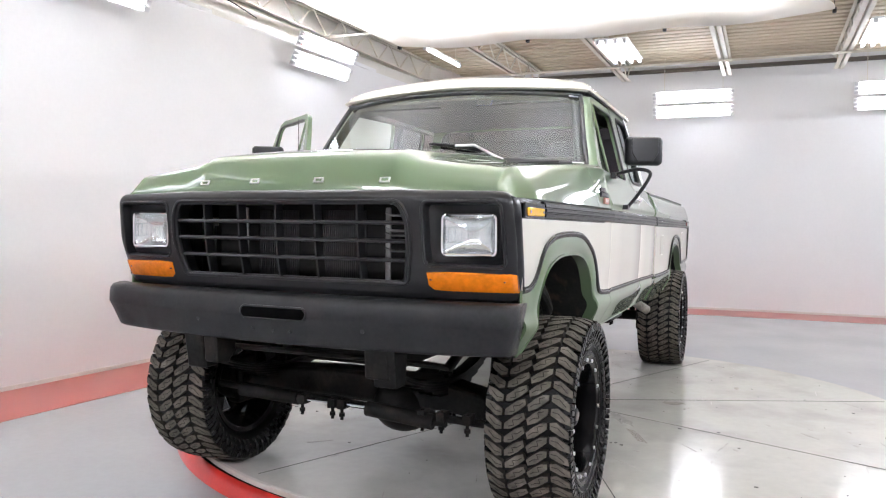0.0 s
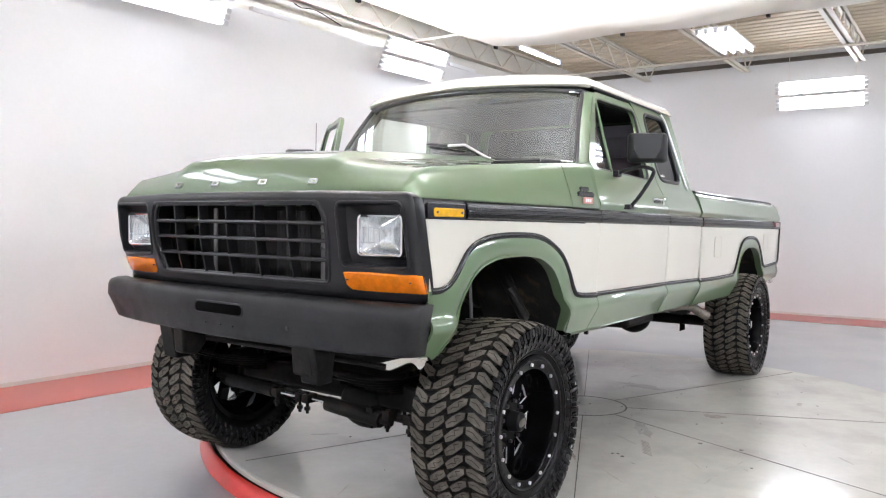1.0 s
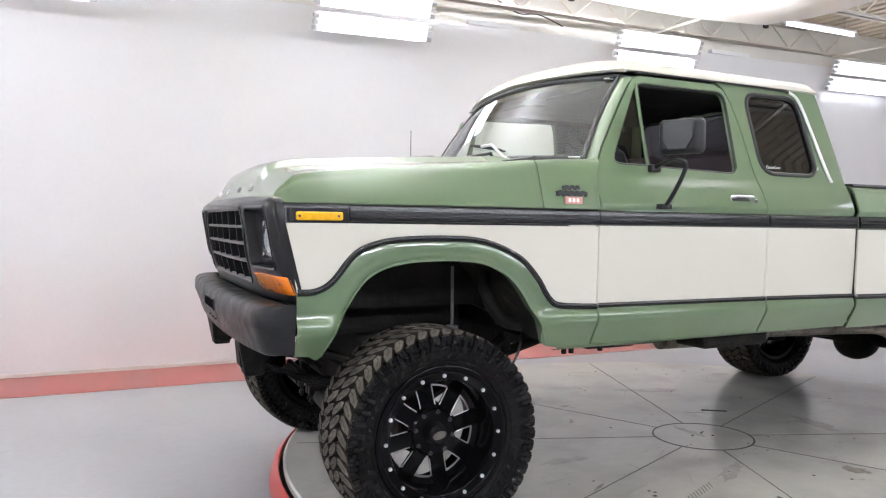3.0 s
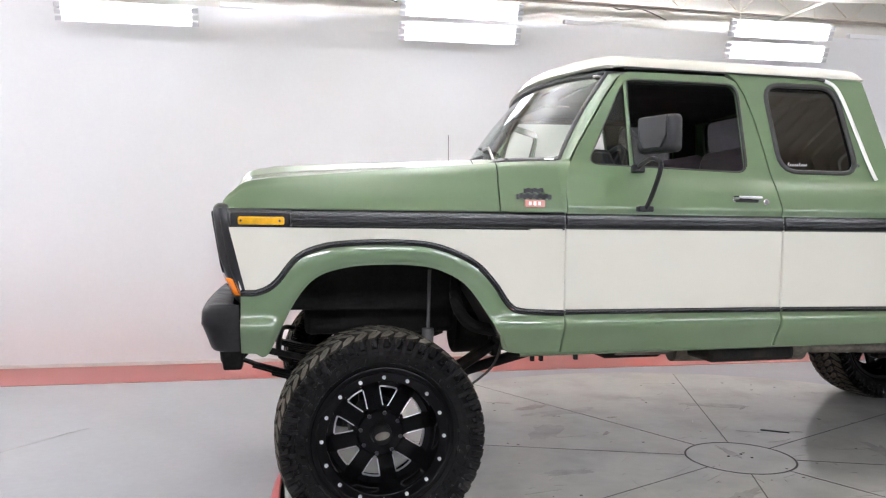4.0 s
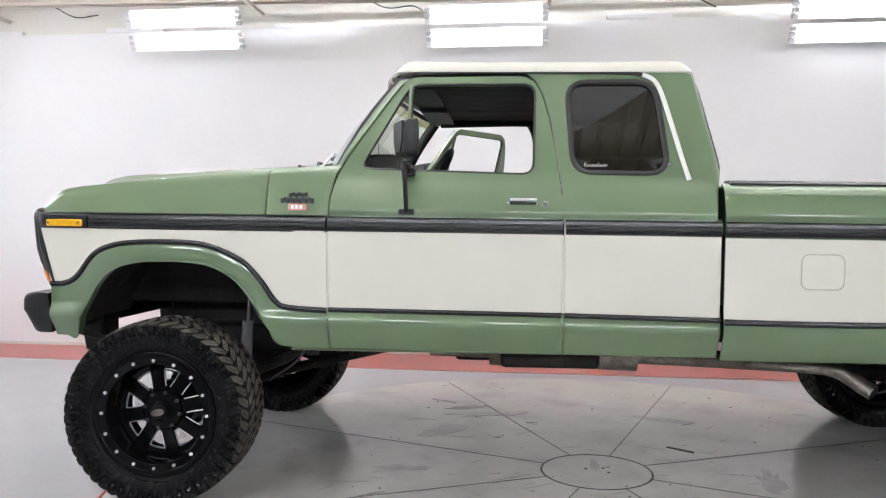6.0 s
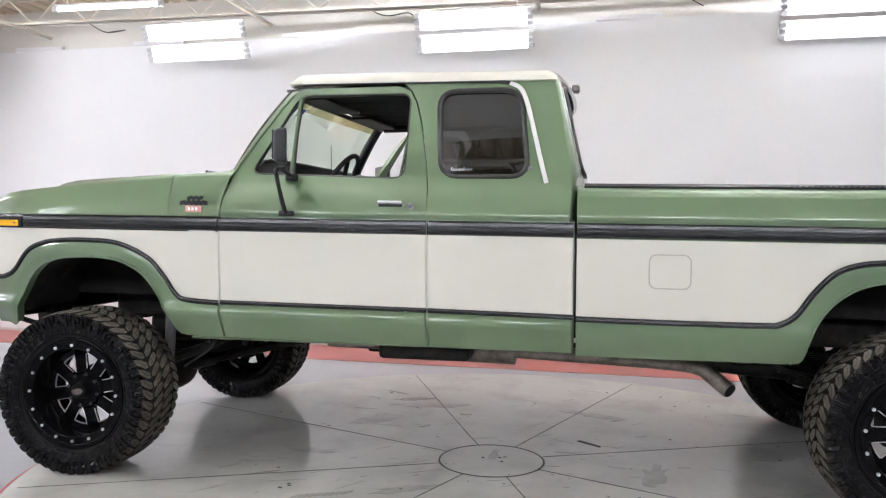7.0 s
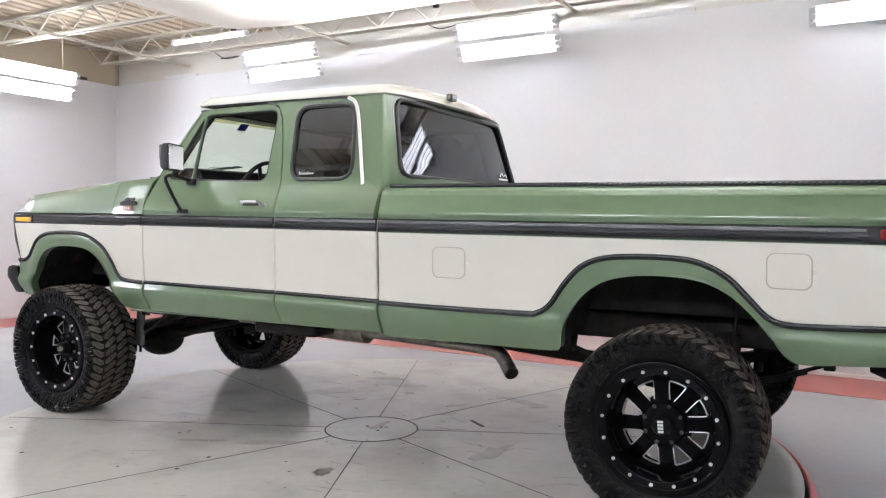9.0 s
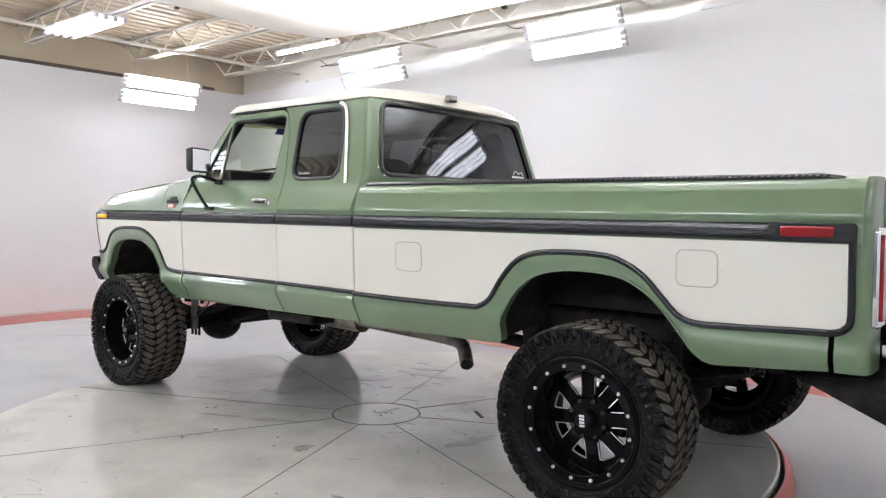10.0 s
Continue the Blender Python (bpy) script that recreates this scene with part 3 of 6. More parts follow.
for x in (0.4, 3.7):
    for y in (1.45, -1.15):
        lamp_bank("ceiling_lamp", pose(x, y, DECK_Z - 0.08, 180, 0, 0), 6, 1.25, 0.8, "bank of lit fluorescent tubes above the diffuser cloth", "ceiling lamps", split=False, mat=TUBE_HIGH)
for x, y in ((6.5, 2.3), (-2.35, 2.66)):
    lamp_bank("strip_lamp", pose(x, y, DECK_Z - 0.37, 180, 0, 0), 1, 1.2, 0.07, "single lit fluorescent strip under a joist", "strip lamps", split=False)

# ---- diffuser cloth with its sag between the clips
CX0, CX1, CY0, CY1 = -1.98, 6.1, -3.45, 2.7


def cloth_y(u, v):
    """The near edge is drawn in towards the tail."""
    k = min(1.0, max(0.0, (u - 0.49) / 0.16))
    y0 = CY0 + 1.15 * k * k * (3 - 2 * k)
    return y0 + (CY1 - y0) * v


def cloth_z(u, v):
    edge = min(u, 1 - u, v, 1 - v)
    sag = -0.2 * (1 - math.exp(-edge * 9))
    scallop = 0.045 * math.cos(u * 6 * math.pi) * math.exp(-min(v, 1 - v) * 9) + 0.05 * math.cos(v * 6 * math.pi) * math.exp(-min(u, 1 - u) * 9)
    return 3.5 + sag + scallop + 0.012 * noise.noise((u * 9, v * 7, 0.3))


bm = bmesh.new()
NU, NV = 64, 52
sheet(bm, [[((CX0 + (CX1 - CX0) * i / NU) + 0.12 * math.cos(j / NV * 6 * math.pi) * (2 * i / NU - 1) ** 5, cloth_y(i / NU, j / NV) + 0.12 * math.cos(i / NU * 6 * math.pi) * (2 * j / NV - 1) ** 5,
             cloth_z(i / NU, j / NV)) for j in range(NV + 1)] for i in range(NU + 1)])
tagged(part("diffuser_cloth", bm, CLOTH, sharp=80), "large white cloth stretched below the roof to soften the light", "cloth")
for u, v in [(a / 3, b) for a in range(4) for b in (0, 1)] + [(a, b / 3) for a in (0, 1) for b in (1, 2)]:
    clip = thing("cloth_clip", "small spring clip tying the cloth to the roof", "clip", "cloth clips")
    x, y, z = CX0 + (CX1 - CX0) * u + (0.12 if u == 1 else -0.12 if u == 0 else 0), cloth_y(u, v) + (0.12 if v == 1 else -0.12 if v == 0 else 0), cloth_z(u, v)
    bm = bmesh.new()
    box(bm, (x - 0.03, y - 0.02, z - 0.035), (x + 0.03, y + 0.02, z + 0.02))
    part("jaw", bm, CABLE, clip, bevel=0.005)
    bm = bmesh.new()
    rod(bm, (x, y, z), (x + 0.05 * (1 if u > 0.5 else -1), y, DECK_Z), 0.004, 6)
    part("tie_wire", bm, CABLE, clip)
# loose cables along the wall top
for x in (0.55, 3.35, -2.9):
    bm = bmesh.new()
    y = back_y(x) - 0.03
    tube(bm, curve_pts([(x - 0.45, y, 3.62), (x - 0.2, y - 0.03, 3.5), (x + 0.05, y - 0.03, 3.52), (x + 0.22, 3.2, 3.36)], 14), 0.006, 6)
    tagged(part("cable", bm, CABLE), "thin black cable drooping to a lamp bank", "cable", "lamp cables")

# ---------------------------------------------------------------- the pickup: x to its tail, y<0 its driver's side
truck = thing("pickup_truck", "lifted two-tone green and cream extended-cab pickup on the turntable", "pickup truck")
RAKE = 0.0085


def centred(bm):
    """The pickup stands a little to the driver's side of the axis that its outlines are drawn about, and its nose is a little askew."""
    for v in bm.verts:
        v.co.y = v.co.y * 0.962 - 0.04
        far = max(0.0, v.co.y + 1.0) * min(1.0, max(0.0, (1.5 - v.co.x) / 1.2))
        v.co.x += 0.045 * far
        v.co.y += min(0.042 * far, 0.06)
        # the greenhouse leans in on its far side
        lean = min(1.0, max(0.0, (v.co.z - 1.4) / 0.12)) * min(1.0, max(0.0, (v.co.x - 0.45) / 0.15))
        v.co.y -= 0.085 * lean * min(1.0, max(0.0, (v.co.y + 0.95) / 1.8))
    return bm


TAPER = {"on": True}


def narrowed(x, y):
    """The body draws in from the doors to the nose."""
    k = min(1.0, max(0.0, (abs(y) - 0.8) / 0.17))
    return y - math.copysign(0.055 * max(0.0, 0.72 - x) * k, y)


def raked(bm):
    for v in bm.verts:
        if TAPER["on"]:
            v.co.y = narrowed(v.co.x, v.co.y)
        v.co.z -= RAKE * (v.co.x - 0.3)
    return centred(bm)


def bpart(name, bm, mat, parent=None, label="", thick=0.0, bevel=0.0, sharp=32):
    return part(name, raked(bm), mat, parent or truck, label, thick, bevel, sharp)


SIDE_Z = [0.66, 0.70, 0.73, 0.77, 0.80, 0.82, 0.832, 0.842, 0.852, 0.862, 0.872, 0.882, 0.90, 1.05, 1.24, 1.3, 1.314, 1.326, 1.333, 1.339, 1.346, 1.38, 1.43, 1.48, 1.52, 1.56, 1.94, 2.0]
SIDE_W = [0.962, 0.976, 0.99, 1.012, 1.03, 1.041, 1.0455, 1.047, 1.046, 1.0425, 1.037, 1.0325, 1.03, 1.04, 1.045, 1.041, 1.037, 1.042, 1.0448, 1.0452, 1.0438, 1.03, 1.006, 0.978, 0.962, 0.95, 0.84, 0.822]


def W(z):
    return float(np.interp(z, SIDE_Z, SIDE_W))


def on_side(s, out=0.0):
    return lambda x, z: (x, s * (W(z) + out), z)


def side_strip(bm, outer, inner, s, levels=5, n=60, out=0.0, width=W, bulge=0.0):
    """Quads between two matched curves of (x, z) on the body's side."""
    a, b = curve_pts([(x, z, 0) for x, z in outer], n), curve_pts([(x, z, 0) for x, z in inner], n)
    rows = []
    for p, q in zip(a, b):
        row = []
        swell = bulge * min(1.0, max(0.0, (p.y - 0.9) / 0.12))
        for k in range(levels + 1):
            m = p + (q - p) * k / levels
            row.append((m.x, s * (width(m.y) + out + swell * math.sin(math.pi * min(1.0, k / levels * 1.12)) ** 0.8), m.y))
        rows.append(row)
    sheet(bm, rows)


def side_rect(bm, x0, x1, z0, z1, s, nz=8, nx=6, out=0.0, width=W):
    sheet(bm, [[(x0 + (x1 - x0) * i / nx, s * (width(z0 + (z1 - z0) * k / nz) + out), z0 + (z1 - z0) * k / nz) for k in range(nz + 1)] for i in range(nx + 1)])


def facing(bm, s):
    """Turns a side panel's faces outwards."""
    bm.normal_update()
    bmesh.ops.reverse_faces(bm, faces=[f for f in bm.faces if f.normal.y * s < 0])
    return bm


def moulding(bm, pts, s, r=0.011, n=80, lift=0.004, width=W, flat=0.6):
    """A slim bead along a curve of (x, z) on the side."""
    c = curve_pts([(x, z, 0) for x, z in pts], n) if n else [Vector((x, z, 0)) for x, z in pts]
    rows = []
    for i, p in enumerate(c):
        d = (c[min(i + 1, len(c) - 1)] - c[max(i - 1, 0)]).normalized()
        nx, nz = -d.y, d.x
        row = []
        for k in range(8):
            a = 2 * math.pi * k / 8
            u, v = r * math.cos(a), r * flat * math.sin(a)
            row.append((p.x + nx * u, s * (width(p.y + nz * u) + lift + v), p.y + nz * u))
        rows.append(row)
    sheet(bm, rows, True)
    bmesh.ops.recalc_face_normals(bm, faces=bm.faces)
    return bm


ARCH_OUT = [(-0.55, 0.98), (-0.48, 0.984), (-0.416, 1.02), (-0.33, 1.122), (-0.233, 1.165), (-0.118, 1.18), (0.019, 1.184), (0.157, 1.18), (0.248, 1.163), (0.34, 1.127), (0.408, 1.085), (0.477, 1.01), (0.534, 0.93), (0.592, 0.9), (0.774, 0.89)]
ARCH_IN = [(-0.552, 0.736), (-0.5, 0.733), (-0.446, 0.731), (-0.352, 0.93), (-0.262, 1.04), (-0.135, 1.085), (0.02, 1.096), (0.13, 1.093), (0.225, 1.079), (0.322, 1.035), (0.386, 0.976), (0.452, 0.882), (0.5, 0.805), (0.545, 0.722), (0.774, 0.715)]
RARCH_OUT = [(3.3, 0.882), (3.365, 0.888), (3.43, 0.93), (3.5, 1.03), (3.58, 1.112), (3.68, 1.152), (3.83, 1.165), (4.0, 1.162), (4.1, 1.143), (4.2, 1.09), (4.28, 1.01), (4.35, 0.94), (4.42, 0.915), (4.55, 0.915), (4.9, 0.933)]
RARCH_IN = [(3.3, 0.71), (3.42, 0.713), (3.47, 0.735), (3.5, 0.856), (3.568, 0.966), (3.67, 1.045), (3.8, 1.08), (3.95, 1.087), (4.09, 1.072), (4.19, 1.03), (4.272, 0.965), (4.355, 0.872), (4.445, 0.765), (4.6, 0.765), (4.9, 0.79)]
BELT0, BELT1 = 1.244, 1.312


def belt_trim(x0, x1, s, parent, width=W):
    """The wide black moulding with three ribs."""
    bm = bmesh.new()
    prof = [(0.0, 0.0), (0.006, 0.012), (0.018, 0.014), (0.02, 0.01), (0.024, 0.01), (0.026, 0.016), (0.036, 0.016), (0.038, 0.01), (0.042, 0.01), (0.044, 0.014), (0.058, 0.013), (0.067, 0.003), (0.067, 0.0)]
    rows = [[(x, s * (width(BELT0 + h) + o), BELT0 + h) for h, o in prof] for x in np.linspace(x0, x1, 8)]
    sheet(bm, rows)
    for e in (rows[0], rows[-1]):
        bm.faces.new([bm.verts.new(p) for p in e])
    facing(bm, s)
    return bpart("belt_trim", bm, TRIM, parent, "ribbed black belt moulding", sharp=25)


HOOD_LINE = curve_pts([(-0.628, 1.338, 0), (-0.622, 1.362, 0), (-0.6, 1.402, 0), (-0.565, 1.444, 0), (-0.53, 1.462, 0), (-0.47, 1.472, 0), (-0.38, 1.482, 0), (0.02, 1.508, 0), (0.46, 1.532, 0), (0.8, 1.548, 0)], 90)


def hood_z(x):
    return float(np.interp(x, [p.x for p in HOOD_LINE], [p.y for p in HOOD_LINE]))


def hood_row(x, s_edge=1.0):
    zs = hood_z(x)
    k = min(1.0, max(0.0, (zs - 1.335) / 0.14))
    drop = (0.036 - 0.03 * min(1.0, max(0.0, (x + 0.4) / 1.0))) * min(1.0, k * 1.5)
    ze = max(zs - drop, 1.318)
    rise = ze - 1.316
    half = [(1.045, 1.316), (1.026, 1.316 + 0.33 * rise), (1.004, 1.316 + 0.62 * rise), (0.984, ze - 0.026 * k), (0.967, ze - 0.007 * k), (0.946, ze - 0.001 * k), (0.85, ze + 0.1 * drop), (0.7, zs - 0.55 * drop + 0.003 * k), (0.56, zs - 0.15 * drop + 0.008 * k), (0.52, zs + 0.014 * k), (0.47, zs + 0.036 * k), (0.42, zs + 0.042 * k), (0.2, zs + 0.05 * k), (0.0, zs + 0.052 * k)]
    tuck = 0.03 * max(0.0, 1 - (x + 0.625) / 0.2)
    half = [(p.x, p.y) for p in curve_pts([(y, z, 0) for y, z in half], 53)]
    full = [(-(y - tuck * max(0, y - 0.85) / 0.19), z) for y, z in half] + [(y - tuck * max(0, y - 0.85) / 0.19, z) for y, z in half[-2::-1]]
    return full


# ---- hood and cowl
bm = bmesh.new()
xs = [-0.628 + 1.121 * (k / 44) ** 2.2 for k in range(45)]
sheet(bm, [[(x + 0.004 * (abs(y) / 0.95) ** 2 * max(0, 1 - (x + 0.628) / 0.3), y, z) for y, z in hood_row(x)] for x in xs])
outward(bm, (0, 0, 1.2))
hood = bpart("hood", bm, GREEN, None, "glossy sage green hood with a raised centre", thick=0.012, sharp=60)
bm = bmesh.new()


def cowl_row(x):
    row = []
    for y, z in hood_row(x):
        dip = 0.05 * max(0.0, (x - 0.56) / 0.24) * max(0.0, 1 - (abs(y) / 0.86) ** 4)
        row.append((x, y, z - dip * 0.4))
    return row


sheet(bm, [cowl_row(x) for x in (0.497, 0.55, 0.62, 0.7, 0.77)])
outward(bm, (0.6, 0, 1.2))
cowl = bpart("cowl", bm, GREEN, None, "green cowl panel below the windshield", thick=0.012, sharp=50)
bm = bmesh.new()
prof = []
for k in range(40):
    y = -0.8 + 1.6 * k / 39
    prof.append((0.565 + 0.02 * (y / 0.8) ** 2, y, hood_z(0.55) + 0.046 * (abs(y) < 0.42) + 0.012))
tube(bm, prof, 0.008, 6)
bpart("seal", bm, RUBBER, cowl, "black rubber strip along the cowl")

# block letters on the nose become plain chrome blocks
for y in (0.45, 0.185, -0.13, -0.43):
    bm = bmesh.new()
    row = hood_row(-0.613)
    zl = float(np.interp(y, [p[0] for p in row], [p[1] for p in row]))
    m = Matrix.Translation((-0.613 - 0.006, y, zl - 0.01)) @ Matrix.Rotation(radians(34), 4, "Y")
    for lo, hi in (((-0.003, -0.023, -0.012), (0.004, -0.016, 0.012)), ((-0.003, 0.016, -0.012), (0.004, 0.023, 0.012)), ((-0.003, -0.023, 0.007), (0.004, 0.023, 0.012)), ((-0.003, -0.023, -0.012), (0.004, 0.023, -0.007))):
        box(bm, lo, hi, m)
    bpart("nose_emblem", bm, MILLED, hood, "plain chrome block emblem", bevel=0.002)
for s in (-1, 1):
    bm = bmesh.new()
    side_strip(bm, ARCH_OUT, ARCH_IN, s, 20, 90, bulge=0.01)
    facing(bm, s)
    fender = bpart("front_fender", bm, GREEN, None, "green fender with a flared wheel arch", thick=0.01)
    bm = bmesh.new()
    top = [(x, BELT0 + 0.002) for x in (-0.597, -0.5, -0.42, -0.34, -0.25, -0.13, 0.02, 0.15, 0.25, 0.33, 0.42, 0.5, 0.56, 0.62, 0.774)]
    side_strip(bm, top, ARCH_OUT, s, 6)
    facing(bm, s)
    bpart("upper_panel", bm, CREAM, fender, "glossy cream painted panel", thick=0.01)
    # rolled lip of the arch
    bm = bmesh.new()
    c = curve_pts([(x, z, 0) for x, z in ARCH_IN[2:14]], 50)
    sheet(bm, [[(p.x, s * (W(p.y) + 0.001), p.y), (p.x, s * (W(p.y) + 0.004), p.y + 0.006), (p.x, s * (W(p.y) - 0.05), p.y + 0.006)] for p in c])
    bpart("arch_lip", bm, GREEN, fender, thick=0.004)
    bm = bmesh.new()
    moulding(bm, ARCH_OUT, s, 0.013, 90)
    bpart("arch_moulding", bm, TRIM, fender, "slim black arch moulding")
    # added metal bead that draws the moulding's highlight
    bm = bmesh.new()
    moulding(bm, [(x, z + 0.004) for x, z in ARCH_OUT], s, 0.0022, 90, lift=0.0115, flat=0.8)
    bpart("highlight_bead", bm, BADGE, fender, "thin metal bead standing for the moulding's highlight")
    belt_trim(-0.35, 0.773, s, fender)
    # strip of fender behind the marker and below the hood edge
    bm = bmesh.new()
    side_rect(bm, -0.6, 0.773, 1.24, 1.3135, s, 5, 8)
    facing(bm, s)
    bpart("trim_ledge", bm, TRIM, fender, thick=0.01)
    marker = bmesh.new()
    prism(marker, [tuple(p) for p in rounded(-0.558, -0.38, 1.25, 1.282, 0.008)], 1, s * 1.046, s * 1.062)
    lens = bpart("side_marker", marker, AMBER2, fender, "amber side marker lamp", bevel=0.005)
    bm = bmesh.new()
    prism(bm, [tuple(p) for p in rounded(-0.586, -0.36, 1.242, 1.3, 0.01)], 1, s * 1.043, s * 1.055)
    bpart("marker_bezel", bm, TRIM, lens, "black bezel with bright rim", bevel=0.004)
    for px in (-0.546, -0.398):
        bm = bmesh.new()
        rod(bm, (px, s * 1.06, 1.266), (px, s * 1.0645, 1.266), 0.005, 8)
        bpart("screw", bm, BADGE, lens)
    # dark inner wheel house
    bm = bmesh.new()
    c = curve_pts([(x, z, 0) for x, z in [(-0.42, 0.78)] + [(x * 1.02 - 0.005, z + 0.012) for x, z in ARCH_IN[3:13]] + [(0.56, 0.72)]], 40)
    sheet(bm, [[(p.x, s * (W(p.y) - 0.045), p.y + 0.01), (p.x, s * 0.75, p.y + 0.03), (p.x, s * 0.5, p.y + 0.035)] for p in c])
    bpart("wheel_house", bm, HOUSE, fender, "dirty black inner wheel house", thick=0.006)
    bm = bmesh.new()
    box(bm, (-0.5, s * 0.5, 0.86), (0.62, s * 0.485, 1.2))
    bpart("inner_apron", bm, DARK, fender)
    # emblem by the door
    if s < 0:
        bm = bmesh.new()
        y = s * 1.022
        for x0, x1, z0, z1 in ((0.6, 0.685, 1.394, 1.416), (0.565, 0.717, 1.368, 1.393)):
            k = 6 if z0 > 1.39 else 11
            for i in range(k):
                a = x0 + (x1 - x0) * i / k
                w = W((z0 + z1) / 2)
                box(bm, (a, s * (w - 0.003), z0 + 0.004 * (i % 2)), (a + (x1 - x0) / k * 0.93, s * (w + 0.009), z1 - 0.004 * ((i + 1) % 2)))
            box(bm, (x0, s * (W(z0) - 0.003), (z0 + z1) / 2 - 0.003), (x1, s * (W(z0) + 0.005), (z0 + z1) / 2 + 0.003))
        bpart("emblem", bm, BADGE, fender, "dark cast emblem")
        bm = bmesh.new()
        box(bm, (0.6, s * (W(1.35) - 0.004), 1.335), (0.686, s * (W(1.35) + 0.007), 1.366))
        plate = bpart("badge_plate", bm, BADGERED, fender, "small faded red badge", bevel=0.003)
        for i in range(3):
            bm = bmesh.new()
            box(bm, (0.615 + i * 0.02, s * (W(1.35) + 0.005), 1.343), (0.627 + i * 0.02, s * (W(1.35) + 0.008), 1.359))
            bpart("badge_bar", bm, MILLED, plate)

# ---- cab sides
DOOR_OUT = [(0.7885, 1.36), (1.8135, 1.36), (1.81, 1.45), (1.79, 1.6), (1.762, 1.76), (1.728, 1.88), (1.695, 1.94), (1.64, 1.966), (1.15, 1.962), (1.105, 1.94), (1.02, 1.825), (0.935, 1.7), (0.862, 1.59), (0.812, 1.5), (0.79, 1.4)]
DOOR_WIN = round_poly([(0.905, 1.527), (1.693, 1.506), (1.703, 1.93), (1.125, 1.927)], 0.06)
DOOR_C = (1.36, 1.7)
QUART_OUT = [(1.8188, 1.36), (2.4735, 1.36), (2.478, 1.45), (2.465, 1.6), (2.43, 1.8), (2.4, 1.95), (2.39, 1.982), (1.655, 1.982), (1.701, 1.946), (1.734, 1.883), (1.768, 1.761), (1.7955, 1.601), (1.8155, 1.45)]
QUART_WIN = round_poly([(1.862, 1.516), (2.286, 1.516), (2.238, 1.944), (1.836, 1.94)], 0.09)
QUART_C = (2.06, 1.7)


def rolled_rect(bm, x0, x1, z0, z1, s, nz):
    """A side panel whose upright edges roll inwards."""
    w = x1 - x0
    cols = [(0.0, -0.011), (0.0012, -0.0055), (0.0035, -0.0022), (0.007, -0.0006), (0.012, 0.0), (w * 0.33, 0.0), (w * 0.67, 0.0), (w - 0.012, 0.0), (w - 0.007, -0.0006), (w - 0.0035, -0.0022), (w - 0.0012, -0.0055), (w, -0.011)]
    zs = [z0 + (z1 - z0) * k / nz for k in range(nz + 1)]
    sheet(bm, [[(x0 + dx, s * (W(z) + o), z) for z in zs] for dx, o in cols])


def low_door(bmc, bmg, x0, x1, s):
    rolled_rect(bmc, x0, x1, 0.897, 1.302, s, 14)
    rolled_rect(bmg, x0, x1, 0.716, 0.893, s, 30)
    facing(bmc, s), facing(bmg, s)


def shrink(poly, c, k):
    return [(c[0] + (x - c[0]) * k, c[1] + (z - c[1]) * k) for x, z in poly]


def make_door(s, parent, full=True):
    bm = bmesh.new()
    ring(bm, DOOR_OUT, DOOR_WIN, DOOR_C, on_side(s), levels=10)
    side_rect(bm, 0.788, 1.8142, 1.294, 1.3605, s, 22, 6)
    facing(bm, s)
    door = bpart("front_door", bm, GREEN, parent, "green and cream front door with its window wound down", thick=0.03)
    bc, bg = bmesh.new(), bmesh.new()
    low_door(bc, bg, 0.779, 1.8175, s)
    bpart("cream_panel", bc, CREAM, door, "cream painted door panel", thick=0.02)
    bpart("lower_panel", bg, GREEN, door, "green painted door bottom", thick=0.02)
    belt_trim(0.78, 1.817, s, door)
    bm = bmesh.new()
    moulding(bm, [(0.782, 0.894), (1.3, 0.893), (1.817, 0.892)], s, 0.011, 20)
    bpart("lower_moulding", bm, TRIM, door)
    # the door moulding's highlight as a bead
    bm = bmesh.new()
    moulding(bm, [(0.782, 0.898), (1.3, 0.897), (1.817, 0.896)], s, 0.002, 20, lift=0.0105, flat=0.8)
    bpart("highlight_bead", bm, BADGE, door, "thin metal bead standing for the moulding's highlight")
    # the vent pane; the sliding pane is wound down
    bm = bmesh.new()
    pane(bm, [(0.9, 1.522), (1.122, 1.522), (1.131, 1.922), (1.118, 1.925)], (1.06, 1.68), on_side(s, -0.014))
    pn = bpart("vent_glass", bm, CLEAR, door, "clear vent window glass")
    pn.visible_shadow = False
    bm = bmesh.new()
    gasket(bm, DOOR_WIN, on_side(s, -0.008), 0.0085)
    bpart("gasket", bm, RUBBER, door, "black rubber window seal")
    bm = bmesh.new()
    a, b = (1.128, 1.92), (1.118, 1.52)
    p0, p1 = Vector((a[0], s * (W(a[1]) - 0.004), a[1])), Vector((b[0], s * (W(b[1]) - 0.004), b[1]))
    tube(bm, [p0, (p0 + p1) / 2, p1], 0.008, 8)
    bpart("vent_bar", bm, GREEN, door, "green upright bar of the vent window")
    bm = bmesh.new()
    tube(bm, [(1.14, s * (W(1.92) - 0.008), 1.918), (1.13, s * (W(1.72) - 0.008), 1.72), (1.132, s * (W(1.525) - 0.008), 1.525)], 0.006, 6)
    bpart("channel", bm, RUBBER, door)
    # handle and lock
    w = W(1.385)
    bm = bmesh.new()
    prism(bm, [tuple(p) for p in rounded(1.575, 1.71, 1.372, 1.398, 0.01)], 1, s * (w - 0.002), s * (w + 0.006))
    h = bpart("handle", bm, CHROME, door, "chrome pull handle", bevel=0.003)
    bm = bmesh.new()
    tube(bm, [(1.582, s * (w + 0.004), 1.392), (1.59, s * (w + 0.026), 1.393), (1.645, s * (w + 0.03), 1.393), (1.7, s * (w + 0.026), 1.393), (1.705, s * (w + 0.004), 1.392)], 0.009, 8)
